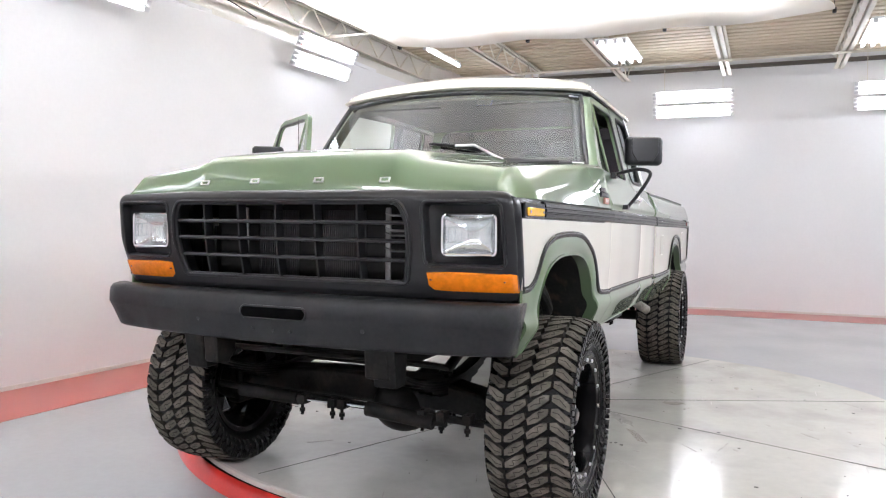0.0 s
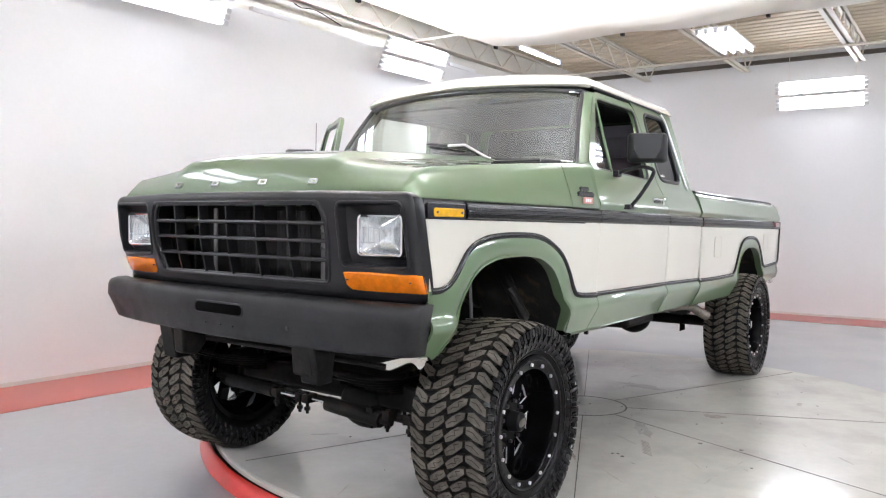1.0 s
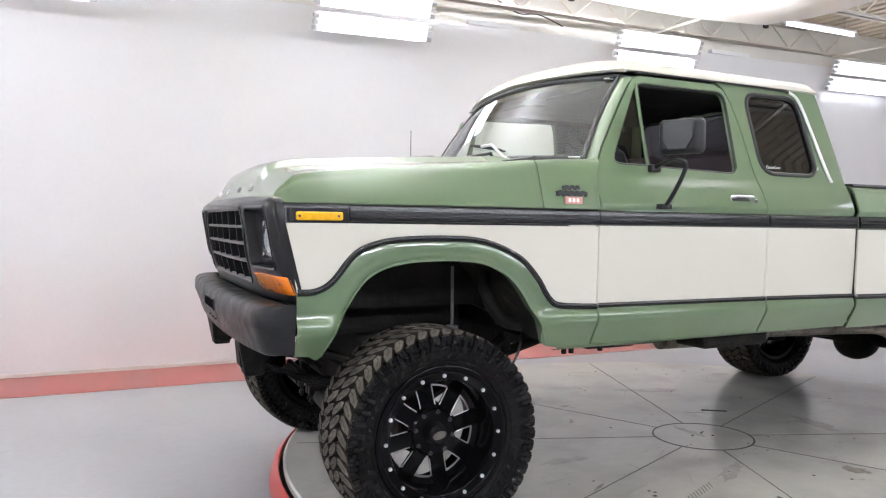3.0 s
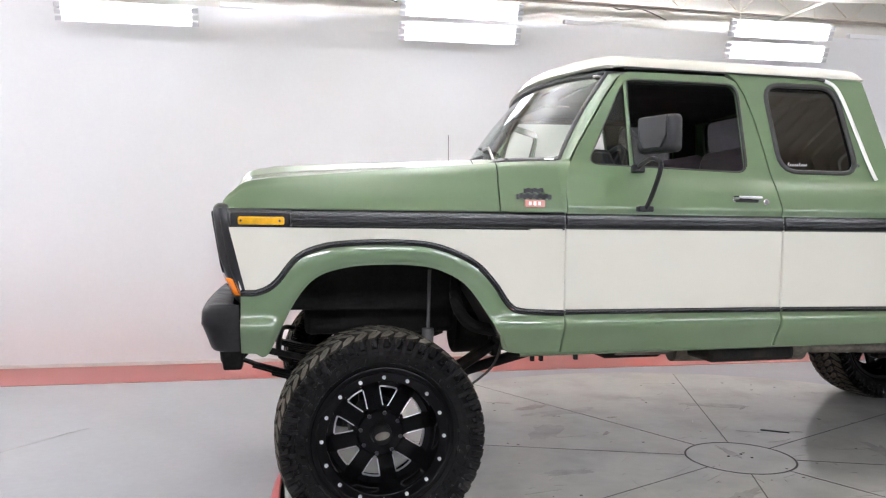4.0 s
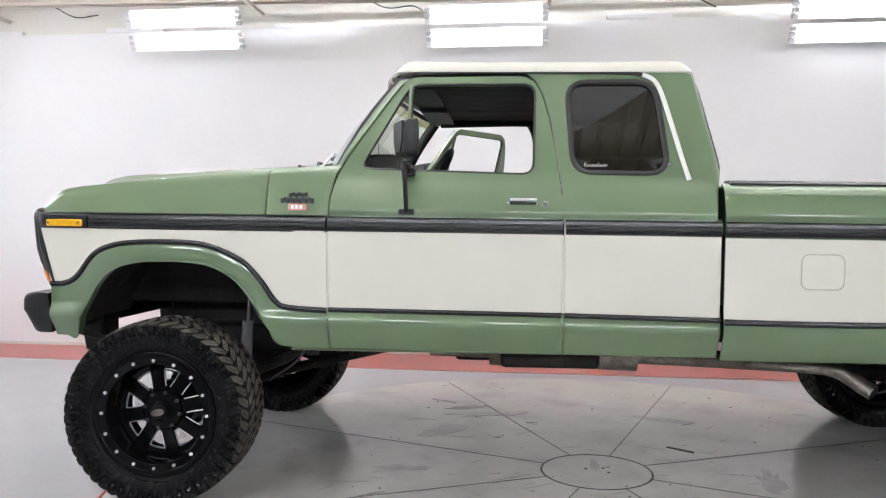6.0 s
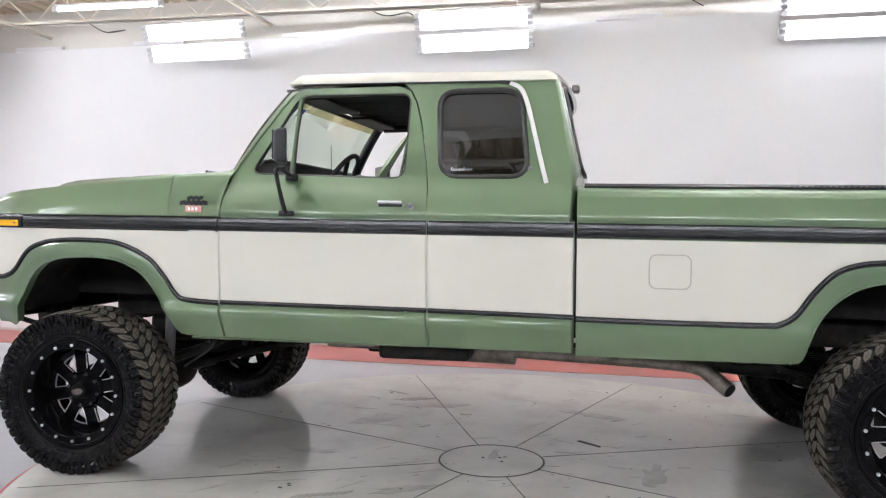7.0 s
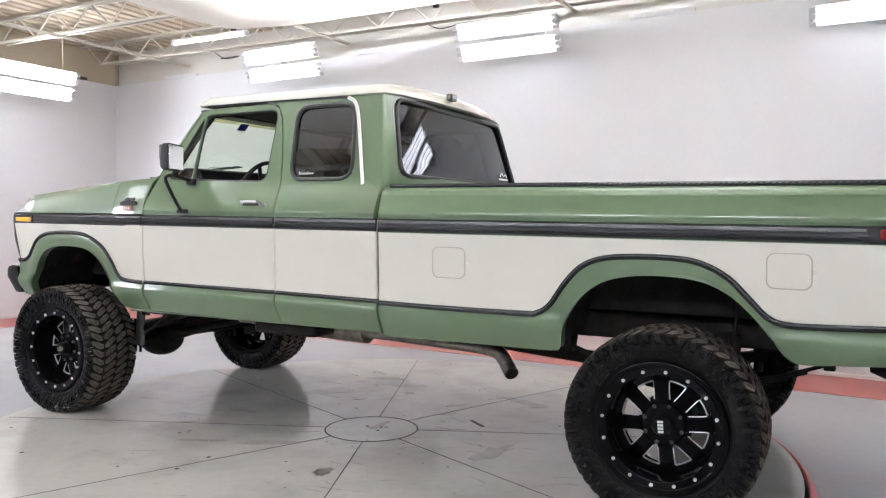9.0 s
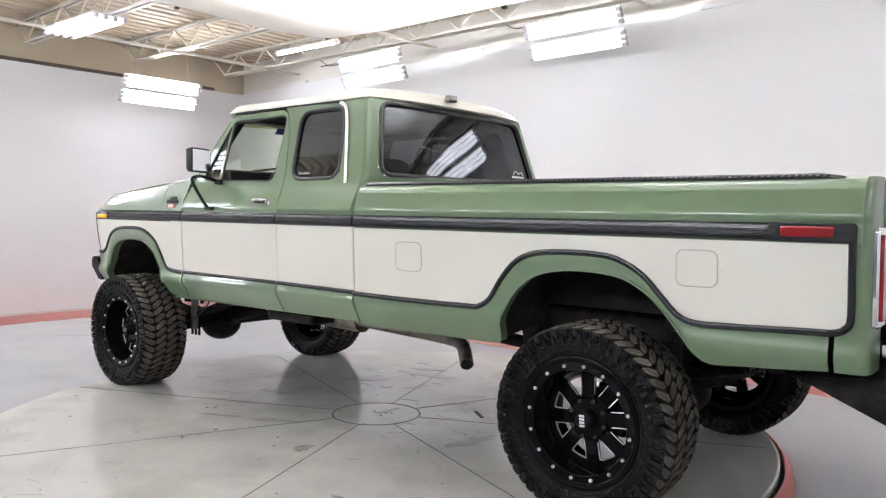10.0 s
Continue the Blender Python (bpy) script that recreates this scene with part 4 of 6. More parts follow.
    bpart("grip", bm, CHROME, h)
    # raised black plate; its colour stands for the shaded hollow behind the grip
    bm = bmesh.new()
    prism(bm, [tuple(p) for p in rounded(1.585, 1.7, 1.372, 1.386, 0.005)], 1, s * (w - 0.001), s * (w + 0.0075))
    bpart("finger_recess", bm, RUBBER, h)
    bm = bmesh.new()
    rod(bm, (1.74, s * (W(1.375) - 0.004), 1.375), (1.74, s * (W(1.375) + 0.006), 1.375), 0.014, 16)
    lk = bpart("lock", bm, CHROME, door, "round chrome key lock", bevel=0.002)
    # inner door trim
    bm = bmesh.new()
    box(bm, (0.86, s * 0.965, 0.78), (1.76, s * 0.935, 1.5))
    bpart("inner_trim", bm, VINYL, door, "dark vinyl inner door trim", bevel=0.01)
    return door


door_l = make_door(-1, truck)
door_r = make_door(1, truck)
hinge = Vector((0.785, 0.925, 0))
door_r.matrix_basis = Matrix.Translation(hinge + Vector((0.04, -0.03, 0))) @ Matrix.Rotation(radians(55), 4, "Z") @ Matrix.Translation(-hinge)
door_r["label"] = "front door standing part-open"

for s in (-1, 1):
    bm = bmesh.new()
    ring(bm, QUART_OUT, QUART_WIN, QUART_C, on_side(s), levels=10)
    side_rect(bm, 1.8195, 2.4725, 1.294, 1.3605, s, 22, 6)
    facing(bm, s)
    quarter = bpart("cab_quarter", bm, GREEN, None, "green cab side with a quarter window", thick=0.02)
    bc, bg = bmesh.new(), bmesh.new()
    low_door(bc, bg, 1.823, 2.492, s)
    bpart("cream_panel", bc, CREAM, quarter, "cream painted cab panel", thick=0.02)
    bpart("lower_panel", bg, GREEN, quarter, "green painted rocker panel", thick=0.02)
    belt_trim(1.828, 2.492, s, quarter)
    bm = bmesh.new()
    moulding(bm, [(1.827, 0.892), (2.16, 0.889), (2.492, 0.886)], s, 0.011, 20)
    bpart("lower_moulding", bm, TRIM, quarter)
    # the highlight bead carried on along the cab
    bm = bmesh.new()
    moulding(bm, [(1.827, 0.896), (2.16, 0.893), (2.492, 0.89)], s, 0.002, 20, lift=0.0105, flat=0.8)
    bpart("highlight_bead", bm, BADGE, quarter, "thin metal bead standing for the moulding's highlight")
    bm = bmesh.new()
    pane(bm, shrink(QUART_WIN, QUART_C, 1.01), QUART_C, on_side(s, -0.012))
    pn = bpart("quarter_glass", bm, SMOKED, quarter, "dark tinted quarter window")
    bm = bmesh.new()
    gasket(bm, shrink(QUART_WIN, QUART_C, 0.985), on_side(s, -0.003), 0.0125, 8)
    bpart("gasket", bm, RUBBER, quarter, "black rubber window seal")
    bm = bmesh.new()
    for i in range(9):
        x = 1.915 + i * 0.0118
        h = 0.007 + 0.007 * (i in (0, 5))
        rod(bm, (x, s * (W(1.553) - 0.01), 1.551), (x + 0.005, s * (W(1.553) - 0.01), 1.551 + h), 0.0022, 5)
    rod(bm, (1.918, s * (W(1.55) - 0.01), 1.549), (2.012, s * (W(1.55) - 0.01), 1.5505), 0.0012, 5)
    bpart("decal", bm, DECAL, quarter, "small white decal of plain bars")
    bm = bmesh.new()
    ring(bm, shrink(QUART_OUT, QUART_C, 0.97), shrink(QUART_WIN, QUART_C, 1.03), QUART_C, on_side(s, -0.036), levels=3)
    facing(bm, -s)
    bpart("inner_trim", bm, VINYL, quarter, "dark vinyl inner cab trim", thick=0.008)
    # bright drip moulding that turns down behind the window
    bm = bmesh.new()
    dpts = [(1.135, 1.979), (1.4, 1.985), (1.8, 1.985), (2.1, 1.98), (2.18, 1.972), (2.23, 1.945), (2.262, 1.88), (2.3, 1.74), (2.34, 1.58), (2.365, 1.49)]
    moulding(bm, dpts[4:], s, 0.011, 30, lift=0.008)
    bpart("drip_moulding", bm, MILLED, quarter, "polished drip moulding")
    bm = bmesh.new()
    moulding(bm, dpts[:5], s, 0.009, 30, lift=0.008)
    bpart("drip_rail", bm, RUBBER, quarter, "dark drip rail under the roof edge")
    for px, pz in ((2.285, 1.56),):
        bm = bmesh.new()
        rod(bm, (px, s * (W(pz) - 0.002), pz), (px, s * (W(pz) + 0.004), pz), 0.009, 10)
        bpart("button", bm, CHROME, quarter)

# painted jambs seen in the narrow gaps round the doors
for s in (-1, 1):
    for xg in (0.7765, 1.8195):
        if s > 0 and xg < 1:
            continue
        for z0, z1, mat in ((0.9, 1.24, CREAM), (0.72, 0.892, GREEN), (1.305, 1.42, GREEN)):
            bm = bmesh.new()
            side_rect(bm, xg - 0.012, xg + 0.012, z0, z1, s, 6, 1, out=-0.0095)
            facing(bm, s)
            bpart("door_jamb", bm, mat, None, thick=0.003)

# ---- roof


def roof_front(y):
    return 0.915 + 0.15 * (abs(y) / 0.83) ** 2.2


def roof_rear(y):
    return 2.475 - 0.075 * (abs(y) / 0.83) ** 2.5


ROOF_Y = [0.845, 0.842, 0.825, 0.79, 0.73, 0.62, 0.45, 0.25]
ROOF_D = [0.0, 0.018, 0.039, 0.055, 0.065, 0.074, 0.081, 0.085]
ys = [-y for y in ROOF_Y] + [0.0] + ROOF_Y[::-1]
ds = ROOF_D + [0.087] + ROOF_D[::-1]
us = [0, 0.004, 0.009, 0.016, 0.025, 0.036, 0.048, 0.06, 0.1, 0.2, 0.4, 0.6, 0.8, 0.9, 0.95, 0.962, 0.974, 0.984, 0.993, 1.0]
bm = bmesh.new()
rows = []
for u in us:
    row = []
    for y, d in zip(ys, ds):
        x = roof_front(y) + (roof_rear(y) - roof_front(y)) * u
        e = min(1.0, (min(u / 0.06, (1 - u) / 0.05)))
        e = math.sin(min(1.0, e) * math.pi / 2) ** 0.8
        base = 1.984 + 0.022 * max(0.0, 1 - u / 0.14) * (1 - abs(y) / 0.845)
        row.append((x, y, base + d * (0.12 + 0.88 * e)))
    rows.append(row)
sheet(bm, rows)
outward(bm, (1.7, 0, 1.5))
roof = bpart("roof", bm, CREAM, None, "glossy cream painted cab roof", thick=0.02, sharp=45)
bm = bmesh.new()
sheet(bm, [[(x, y, 1.955 + 0.02 * (1 - (y / 0.8) ** 2) + 0.007 * noise.noise((x * 3.0, y * 14, 0.4)) - 0.004 * abs(math.sin(y * 12))) for y in np.linspace(-0.79, 0.79, 60)] for x in np.linspace(1.03, 2.4, 30)])
bpart("headliner", bm, LINER, roof, "sagging wrinkled dark grey headliner", thick=0.01, sharp=60)
bm = bmesh.new()
box(bm, (2.452, -0.15, 2.028), (2.49, -0.06, 2.068))
cl = bpart("cargo_lamp", bm, STEEL, roof, "small chrome cargo lamp", bevel=0.008)
bm = bmesh.new()
box(bm, (2.485, -0.138, 2.036), (2.494, -0.072, 2.06))
bpart("lens", bm, material("frosted_lens", (0.35, 0.36, 0.36), 0.2), cl, bevel=0.003)

# ---- windshield, its frame and the front pillars
WS_B = lambda y: (0.60 + 0.2 * (abs(y) / 0.9) ** 2.2, 1.575 - 0.03 * (abs(y) / 0.9) ** 2)
WS_T = lambda y: (0.93 + 0.135 * (abs(y) / 0.8) ** 2.2, 1.985 - 0.035 * (abs(y) / 0.8) ** 2)


def shield(u, v):
    """u from -1 to 1 across, v from 0 to 1 up."""
    yb, yt = 0.9 * u, 0.795 * u
    (xb, zb), (xt, zt) = WS_B(yb), WS_T(yt)
    return (xb + (xt - xb) * v - 0.02 * math.sin(math.pi * v), yb + (yt - yb) * v, zb + (zt - zb) * v)


bm = bmesh.new()
sheet(bm, [[shield(-1 + 2 * i / 24, k / 8) for k in range(9)] for i in range(25)])
outward(bm, (1.5, 0, 1.5))
ws = bpart("windshield", bm, SHIELD, None, "large curved windshield", sharp=60)
ws.visible_shadow = False
bm = bmesh.new()
edge = [(-1 + 2 * i / 30, 0.0) for i in range(31)] + [(1, k / 8) for k in range(1, 9)] + [(1 - 2 * i / 30, 1.0) for i in range(1, 31)] + [(-1, 1 - k / 8) for k in range(1, 8)]
gasket(bm, edge, shield, 0.014, 8)
bpart("windshield_seal", bm, RUBBER, ws, "black rubber windshield seal")
for k in range(2):
    bm = bmesh.new()
    tube(bm, [tuple(Vector(shield(-0.985 + 0.006 * i, 0.985 if k else 0.012)) + Vector((-0.012, 0, 0))) for i in range(12)], 0.006, 6)
    bpart("seal_clip", bm, CHROME, ws, "short chrome corner clip")
# tint band at the top of the glass
bm = bmesh.new()
sheet(bm, [[tuple(Vector(shield(-0.99 + 1.98 * i / 24, 0.88 + 0.12 * k / 3)) + Vector((0.004, 0, 0))) for k in range(4)] for i in range(25)])
tb = bpart("tint_band", bm, glass("yellow_tint_film", (1.0, 0.9, 0.55), 0.75), ws, "yellowed tint band")
tb.visible_shadow = False
for s in (-1, 1):
    bm = bmesh.new()
    rows = []
    for k in range(14):
        v = -0.06 + 1.06 * k / 13
        a = Vector(shield(s * 1.0, v))
        z = a.z
        xd = float(np.interp(z, [1.4, 1.5, 1.59, 1.7, 1.825, 1.94, 1.962], [0.783, 0.803, 0.852, 0.925, 1.01, 1.096, 1.14]))
        b = Vector((xd, s * W(z), z))
        mid = (a + b) / 2 + Vector((-0.008, s * 0.008, 0))
        rows.append([a, (a + mid) / 2 + Vector((-0.003, s * 0.003, 0)), mid, (b + mid) / 2 + Vector((0, s * 0.003, 0)), b])
    sheet(bm, rows)
    facing(bm, s)
    bpart("front_pillar", bm, GREEN, None, "green windshield pillar", thick=0.02, sharp=50)
    # cowl side carried back from the hood seam to the door's edge and the pillar's foot
    bm = bmesh.new()
    section = [(abs(y), z) for y, z in hood_row(0.768) if y * s > 0 and abs(y) > 0.84]
    section.sort(key=lambda q: (-q[0], q[1]))
    rows = []
    for y, z in section:
        xr = float(np.interp(z, [1.3, 1.4, 1.5, 1.56], [0.784, 0.787, 0.808, 0.842])) - 0.002
        rows.append([(0.766 + (xr - 0.766) * t, s * (y + 0.004 * t), z + 0.012 * t * (y < 0.96)) for t in (0, 0.35, 0.7, 1)])
    sheet(bm, rows)
    facing(bm, s)
    bpart("cowl_side", bm, GREEN, None, thick=0.01)

# ---- cab back with the wide rear window


def cab_back(y, z):
    x = float(np.interp(z, [1.2, 1.42, 1.53, 1.98], [2.5, 2.53, 2.54, 2.425]))
    return (x + 0.008 - 0.026 * (abs(y) / 0.83) ** 4, y, z)


BACK_OUT = [(-0.93, 1.3), (0.93, 1.3), (0.93, 1.5), (0.85, 1.75), (0.8, 1.985), (-0.8, 1.985), (-0.85, 1.75), (-0.93, 1.5)]
BACK_WIN = round_poly([(-0.84, 1.54), (0.84, 1.54), (0.735, 1.962), (-0.735, 1.962)], 0.08)
bm = bmesh.new()
ring(bm, BACK_OUT, BACK_WIN, (0, 1.74), cab_back)
bm.normal_update()
bmesh.ops.reverse_faces(bm, faces=[f for f in bm.faces if f.normal.x < 0])
back = bpart("cab_back", bm, GREEN, None, "green back panel of the cab", thick=0.02)
bm = bmesh.new()
pane(bm, shrink(BACK_WIN, (0, 1.74), 1.01), (0, 1.74), lambda y, z: (cab_back(y, z)[0] - 0.008, y, z))
bpart("rear_glass", bm, TINTED, back, "dark tinted rear window")
bm = bmesh.new()
gasket(bm, BACK_WIN, lambda y, z: (cab_back(y, z)[0] + 0.004, y, z), 0.013, 8)
bpart("gasket", bm, RUBBER, back, "black rubber rear window seal")
bm = bmesh.new()
gasket(bm, shrink(BACK_WIN, (0, 1.74), 1.03), lambda y, z: (cab_back(y, z)[0] + 0.002, y, z), 0.003, 6)
bpart("bright_bead", bm, CHROME, back, "thin chrome bead round the window")
bm = bmesh.new()
tube(bm, curve_pts([(cab_back(0.55, 1.58)[0] + 0.001, 0.55, 1.6), (cab_back(0.58, 1.6)[0] + 0.001, 0.59, 1.625), (cab_back(0.62, 1.6)[0] + 0.001, 0.63, 1.607), (cab_back(0.66, 1.6)[0] + 0.001, 0.67, 1.62), (cab_back(0.7, 1.6)[0] + 0.001, 0.7, 1.6)], 18), 0.003, 5)
box(bm, (cab_back(0.62, 1.58)[0] - 0.006, 0.55, 1.578), (cab_back(0.62, 1.58)[0] - 0.002, 0.7, 1.59))
bpart("decal", bm, DECAL, back, "small white outline decal")
for s in (-1, 1):
    bm = bmesh.new()
    rows = []
    for z in np.linspace(1.3, 1.985, 14):
        xe = float(np.interp(z, [1.318, 1.45, 1.6, 1.8, 1.95, 1.982], [2.468, 2.476, 2.463, 2.428, 2.398, 2.388]))
        yb = float(np.interp(z, [1.3, 1.5, 1.75, 1.985], [0.93, 0.93, 0.85, 0.8]))
        a, b = Vector((xe, s * W(z), z)), Vector(cab_back(s * yb, z))
        c = Vector((b.x, a.y, z))
        rows.append([(1 - t) ** 2 * a + 2 * t * (1 - t) * (c * 0.75 + (a + b) * 0.125) + t * t * b for t in (0, 0.2, 0.4, 0.6, 0.8, 1)])
    sheet(bm, rows)
    facing(bm, s)
    bpart("rear_pillar", bm, GREEN, None, "rounded green rear cab corner", thick=0.01, sharp=60)
    bm = bmesh.new()
    side_rect(bm, 2.4, 2.497, 0.72, 1.32, s, 8, 2, out=-0.03)
    facing(bm, s)
    bpart("cab_edge", bm, GREEN, None, thick=0.01)

# inner body shell, floor and firewall; near-black to put shade in the panel joints
bm = bmesh.new()
for s in (-1, 1):
    if s < 0:
        box(bm, (0.6, s * 0.93, 0.73), (2.45, s * 0.9, 1.3))
    else:
        box(bm, (1.83, s * 0.93, 0.73), (2.45, s * 0.9, 1.3))
    box(bm, (0.56, s * 0.985, 0.9), (0.76, s * 0.95, 1.31))
box(bm, (0.6, -0.93, 0.72), (2.48, 0.93, 0.76))
box(bm, (0.58, -0.93, 0.76), (0.62, 0.93, 1.47))
box(bm, (2.44, -0.9, 0.76), (2.48, 0.9, 1.5))
bpart("cab_floor", bm, DARK, None, "near-black inner shell that shades the panel gaps")

# ---------------------------------------------------------------- cargo bed
BED_Z = [0.66, 0.70, 0.73, 0.77, 0.80, 0.82, 0.832, 0.842, 0.852, 0.862, 0.872, 0.882, 0.9, 1.24, 1.3, 1.312, 1.325, 1.333, 1.339, 1.346, 1.38, 1.43, 1.455, 1.47, 1.478]
BED_W = [0.966, 0.98, 0.994, 1.015, 1.031, 1.039, 1.0425, 1.044, 1.0442, 1.0432, 1.041, 1.0385, 1.036, 1.048, 1.044, 1.04, 1.046, 1.0492, 1.0496, 1.048, 1.037, 1.02, 1.005, 0.985, 0.96]


def WB(z):
    return float(np.interp(z, BED_Z, BED_W))


BX0, BX1 = 2.506, 5.02
for s in (-1, 1):
    # lower green panel in three matched stretches
    bm = bmesh.new()
    outl = [(BX0, 0.88), (2.8, 0.878), (3.05, 0.879)] + RARCH_OUT
    inl = [(BX0, 0.705), (2.8, 0.705), (3.05, 0.708)] + RARCH_IN
    side_strip(bm, outl, inl, s, 20, 120, width=WB, bulge=0.006)
    facing(bm, s)
    bed = bpart("bed_side", bm, GREEN, None, "green and cream cargo bed side", thick=0.01)
    bm = bmesh.new()
    outl2 = [(BX0, 0.88), (2.8, 0.878), (3.05, 0.879)] + RARCH_OUT[:-1] + [(4.82, 0.925), (4.92, 0.932), (4.956, 0.958), (4.966, 0.99)]
    top = [(p[0] + 0 * p[1], BELT0 + 0.002) for p in outl2]
    side_strip(bm, top, outl2, s, 7, 110, width=WB)
    facing(bm, s)
    bpart("cream_panel", bm, CREAM, bed, "cream painted bed panel", thick=0.01)
    bm = bmesh.new()
    side_rect(bm, BX0, BX1 - 0.02, 1.24, 1.4775, s, 52, 6, width=WB)
    facing(bm, s)
    bpart("upper_panel", bm, GREEN, bed, "green upper bed side", thick=0.01)
    # rounded tail corner
    bm = bmesh.new()
    rows = []
    for z in np.linspace(0.79, 1.4775, 70):
        w = WB(z)
        x0 = float(np.interp(z, [0.93, 0.958, 0.99], [4.92, 4.955, 4.967]))
        rows.append([(x0, s * w, z), (4.972, s * w, z), (4.99, s * (w - 0.004), z), (5.015, s * (w - 0.018), z), (5.026, s * (w - 0.05), z), (5.026, s * 0.84, z)])
    sheet(bm, rows)
    facing(bm, s)
    bpart("tail_corner", bm, GREEN, bed, thick=0.008, sharp=60)
    mould = outl[:-1] + [(4.82, 0.926), (4.915, 0.93), (4.955, 0.948), (4.971, 0.985), (4.972, 1.12), (4.972, 1.22), (4.972, 1.265)]
    bm = bmesh.new()
    moulding(bm, mould, s, 0.013, 160, width=WB, lift=0.006)
    bpart("bed_moulding", bm, TRIM, bed, "slim black moulding round the cream panel")
    bm = bmesh.new()
    # bead drawn in for the bed moulding's highlight
    moulding(bm, [(x, z + 0.004) for x, z in outl], s, 0.0022, 120, lift=0.0135, width=WB, flat=0.8)
    bpart("highlight_bead", bm, BADGE, bed, "thin metal bead standing for the moulding's highlight")
    belt_trim(BX0 + 0.002, 4.71, s, bed, WB)
    bm = bmesh.new()
    prism(bm, [tuple(p) for p in rounded(4.69, 4.985, 1.244, 1.313, 0.014)], 1, s * 1.044, s * 1.06)
    bz = bpart("rear_marker", bm, TRIM, bed, "black bezel of the rear side marker", bevel=0.005)
    bm = bmesh.new()
    prism(bm, [tuple(p) for p in rounded(4.735, 4.915, 1.262, 1.3, 0.008)], 1, s * 1.05, s * 1.066)
    bpart("lens", bm, REDLENS, bz, "red side marker lens", bevel=0.005)
    # arch lip and dark wheel house
    bm = bmesh.new()
    c = curve_pts([(x, z, 0) for x, z in RARCH_IN[1:13]], 50)
    sheet(bm, [[(p.x, s * (WB(p.y) + 0.001), p.y), (p.x, s * (WB(p.y) + 0.004), p.y + 0.006), (p.x, s * (WB(p.y) - 0.05), p.y + 0.006)] for p in c])
    bpart("arch_lip", bm, GREEN, bed, thick=0.004)
    bm = bmesh.new()
    c = curve_pts([(x, z, 0) for x, z in [(3.46, 0.73)] + [(x, z + 0.012) for x, z in RARCH_IN[3:12]] + [(4.46, 0.75)]], 40)
    sheet(bm, [[(p.x, s * (WB(p.y) - 0.045), p.y + 0.01), (p.x, s * 0.78, p.y + 0.03), (p.x, s * 0.6, p.y + 0.035)] for p in c])
    bpart("wheel_house", bm, HOUSE, bed, "dirty black inner wheel house", thick=0.006)
    # near-black tub side, added to stop light and keep the well dark
    bm = bmesh.new()
    prism(bm, [(3.45, 0.88), (4.45, 0.88), (4.4, 1.02), (4.2, 1.1), (3.7, 1.1), (3.52, 1.02)], 1, s * 0.6, s * 0.612)
    bpart("tub_wall", bm, DARK, bed, "black inner side of the wheel tub")
    # fuel doors
    for x0, x1, z0, z1 in ((2.822, 2.998, 1.028, 1.176), (4.345, 4.508, 1.058, 1.198)):
        bm = bmesh.new()
        outline = [tuple(p) for p in rounded(x0, x1, z0, z1, 0.03, 5)]
        gasket(bm, outline, lambda x, z: (x, s * (WB(z) + 0.0016), z), 0.003, 5)
        fd = bpart("fuel_door", bm, CREAMJOINT, bed, "outlined cream fuel filler door")
        bm = bmesh.new()
        pane(bm, shrink(outline, ((x0 + x1) / 2, (z0 + z1) / 2), 0.97), ((x0 + x1) / 2, (z0 + z1) / 2), lambda x, z: (x, s * (WB(z) + 0.0035), z), 32, 4)
        facing(bm, s)
        bpart("flap", bm, CREAM, fd, thick=0.003)
        bm = bmesh.new()
        box(bm, (x1 + 0.004, s * 1.04, (z0 + z1) / 2 - 0.008), (x1 + 0.016, s * 1.047, (z0 + z1) / 2 + 0.008))
        bpart("finger_notch", bm, CREAM, fd, bevel=0.003)
    # rail cap
    bm = bmesh.new()
    prof = [(0.985, 1.466), (0.988, 1.478), (0.975, 1.49), (0.9, 1.492), (0.885, 1.485), (0.882, 1.465)]
    rows = [[(x, s * y, z + (0.0 if x < 4.9 else -0.012)) for y, z in prof] for x in np.linspace(BX0 + 0.03, 4.93, 30)]
    sheet(bm, rows)
    for e in (rows[0], rows[-1]):
        bm.faces.new([bm.verts.new(p) for p in e])
    outward(bm, (3.7, s * 0.93, 1.45))
    cap = bpart("rail_cap", bm, FASCIA, bed, "black plastic bed rail cap", sharp=40)
    for k in range(62):
        x = 3.4 + k * 0.024
        bm = bmesh.new()
        prism(bm, [(x, 1.475), (x + 0.012, 1.475), (x + 0.02, 1.484), (x + 0.008, 1.484)], 1, s * 0.978, s * 0.9885)
        bpart("grip_rib", bm, TEXBLACK, cap)
    # inner bed wall
    bm = bmesh.new()
    box(bm, (BX0 + 0.02, s * 0.9, 1.13), (BX1 - 0.03, s * 0.885, 1.475))
    bpart("inner_wall", bm, TEXBLACK, bed, "black lined inner bed wall")
    # tail lamp
    bm = bmesh.new()
    prism(bm, [tuple(p) for p in rounded(s * 1.0 if s < 0 else 0.86, -0.86 if s < 0 else 1.0, 0.95, 1.3, 0.02)], 0, 5.02, 5.045)
    tl = bpart("tail_lamp", bm, CHROME, bed, "chrome tail lamp bezel", bevel=0.008)
    bm = bmesh.new()
    prism(bm, [tuple(p) for p in rounded(s * 0.985 if s < 0 else 0.88, -0.88 if s < 0 else 0.985, 0.975, 1.275, 0.015)], 0, 5.035, 5.056)
    bpart("lens", bm, REDLENS, tl, "red tail lamp lens", bevel=0.006)
bm = bmesh.new()
box(bm, (BX0 + 0.02, -0.6, 0.94), (BX1 - 0.03, 0.6, 0.98))
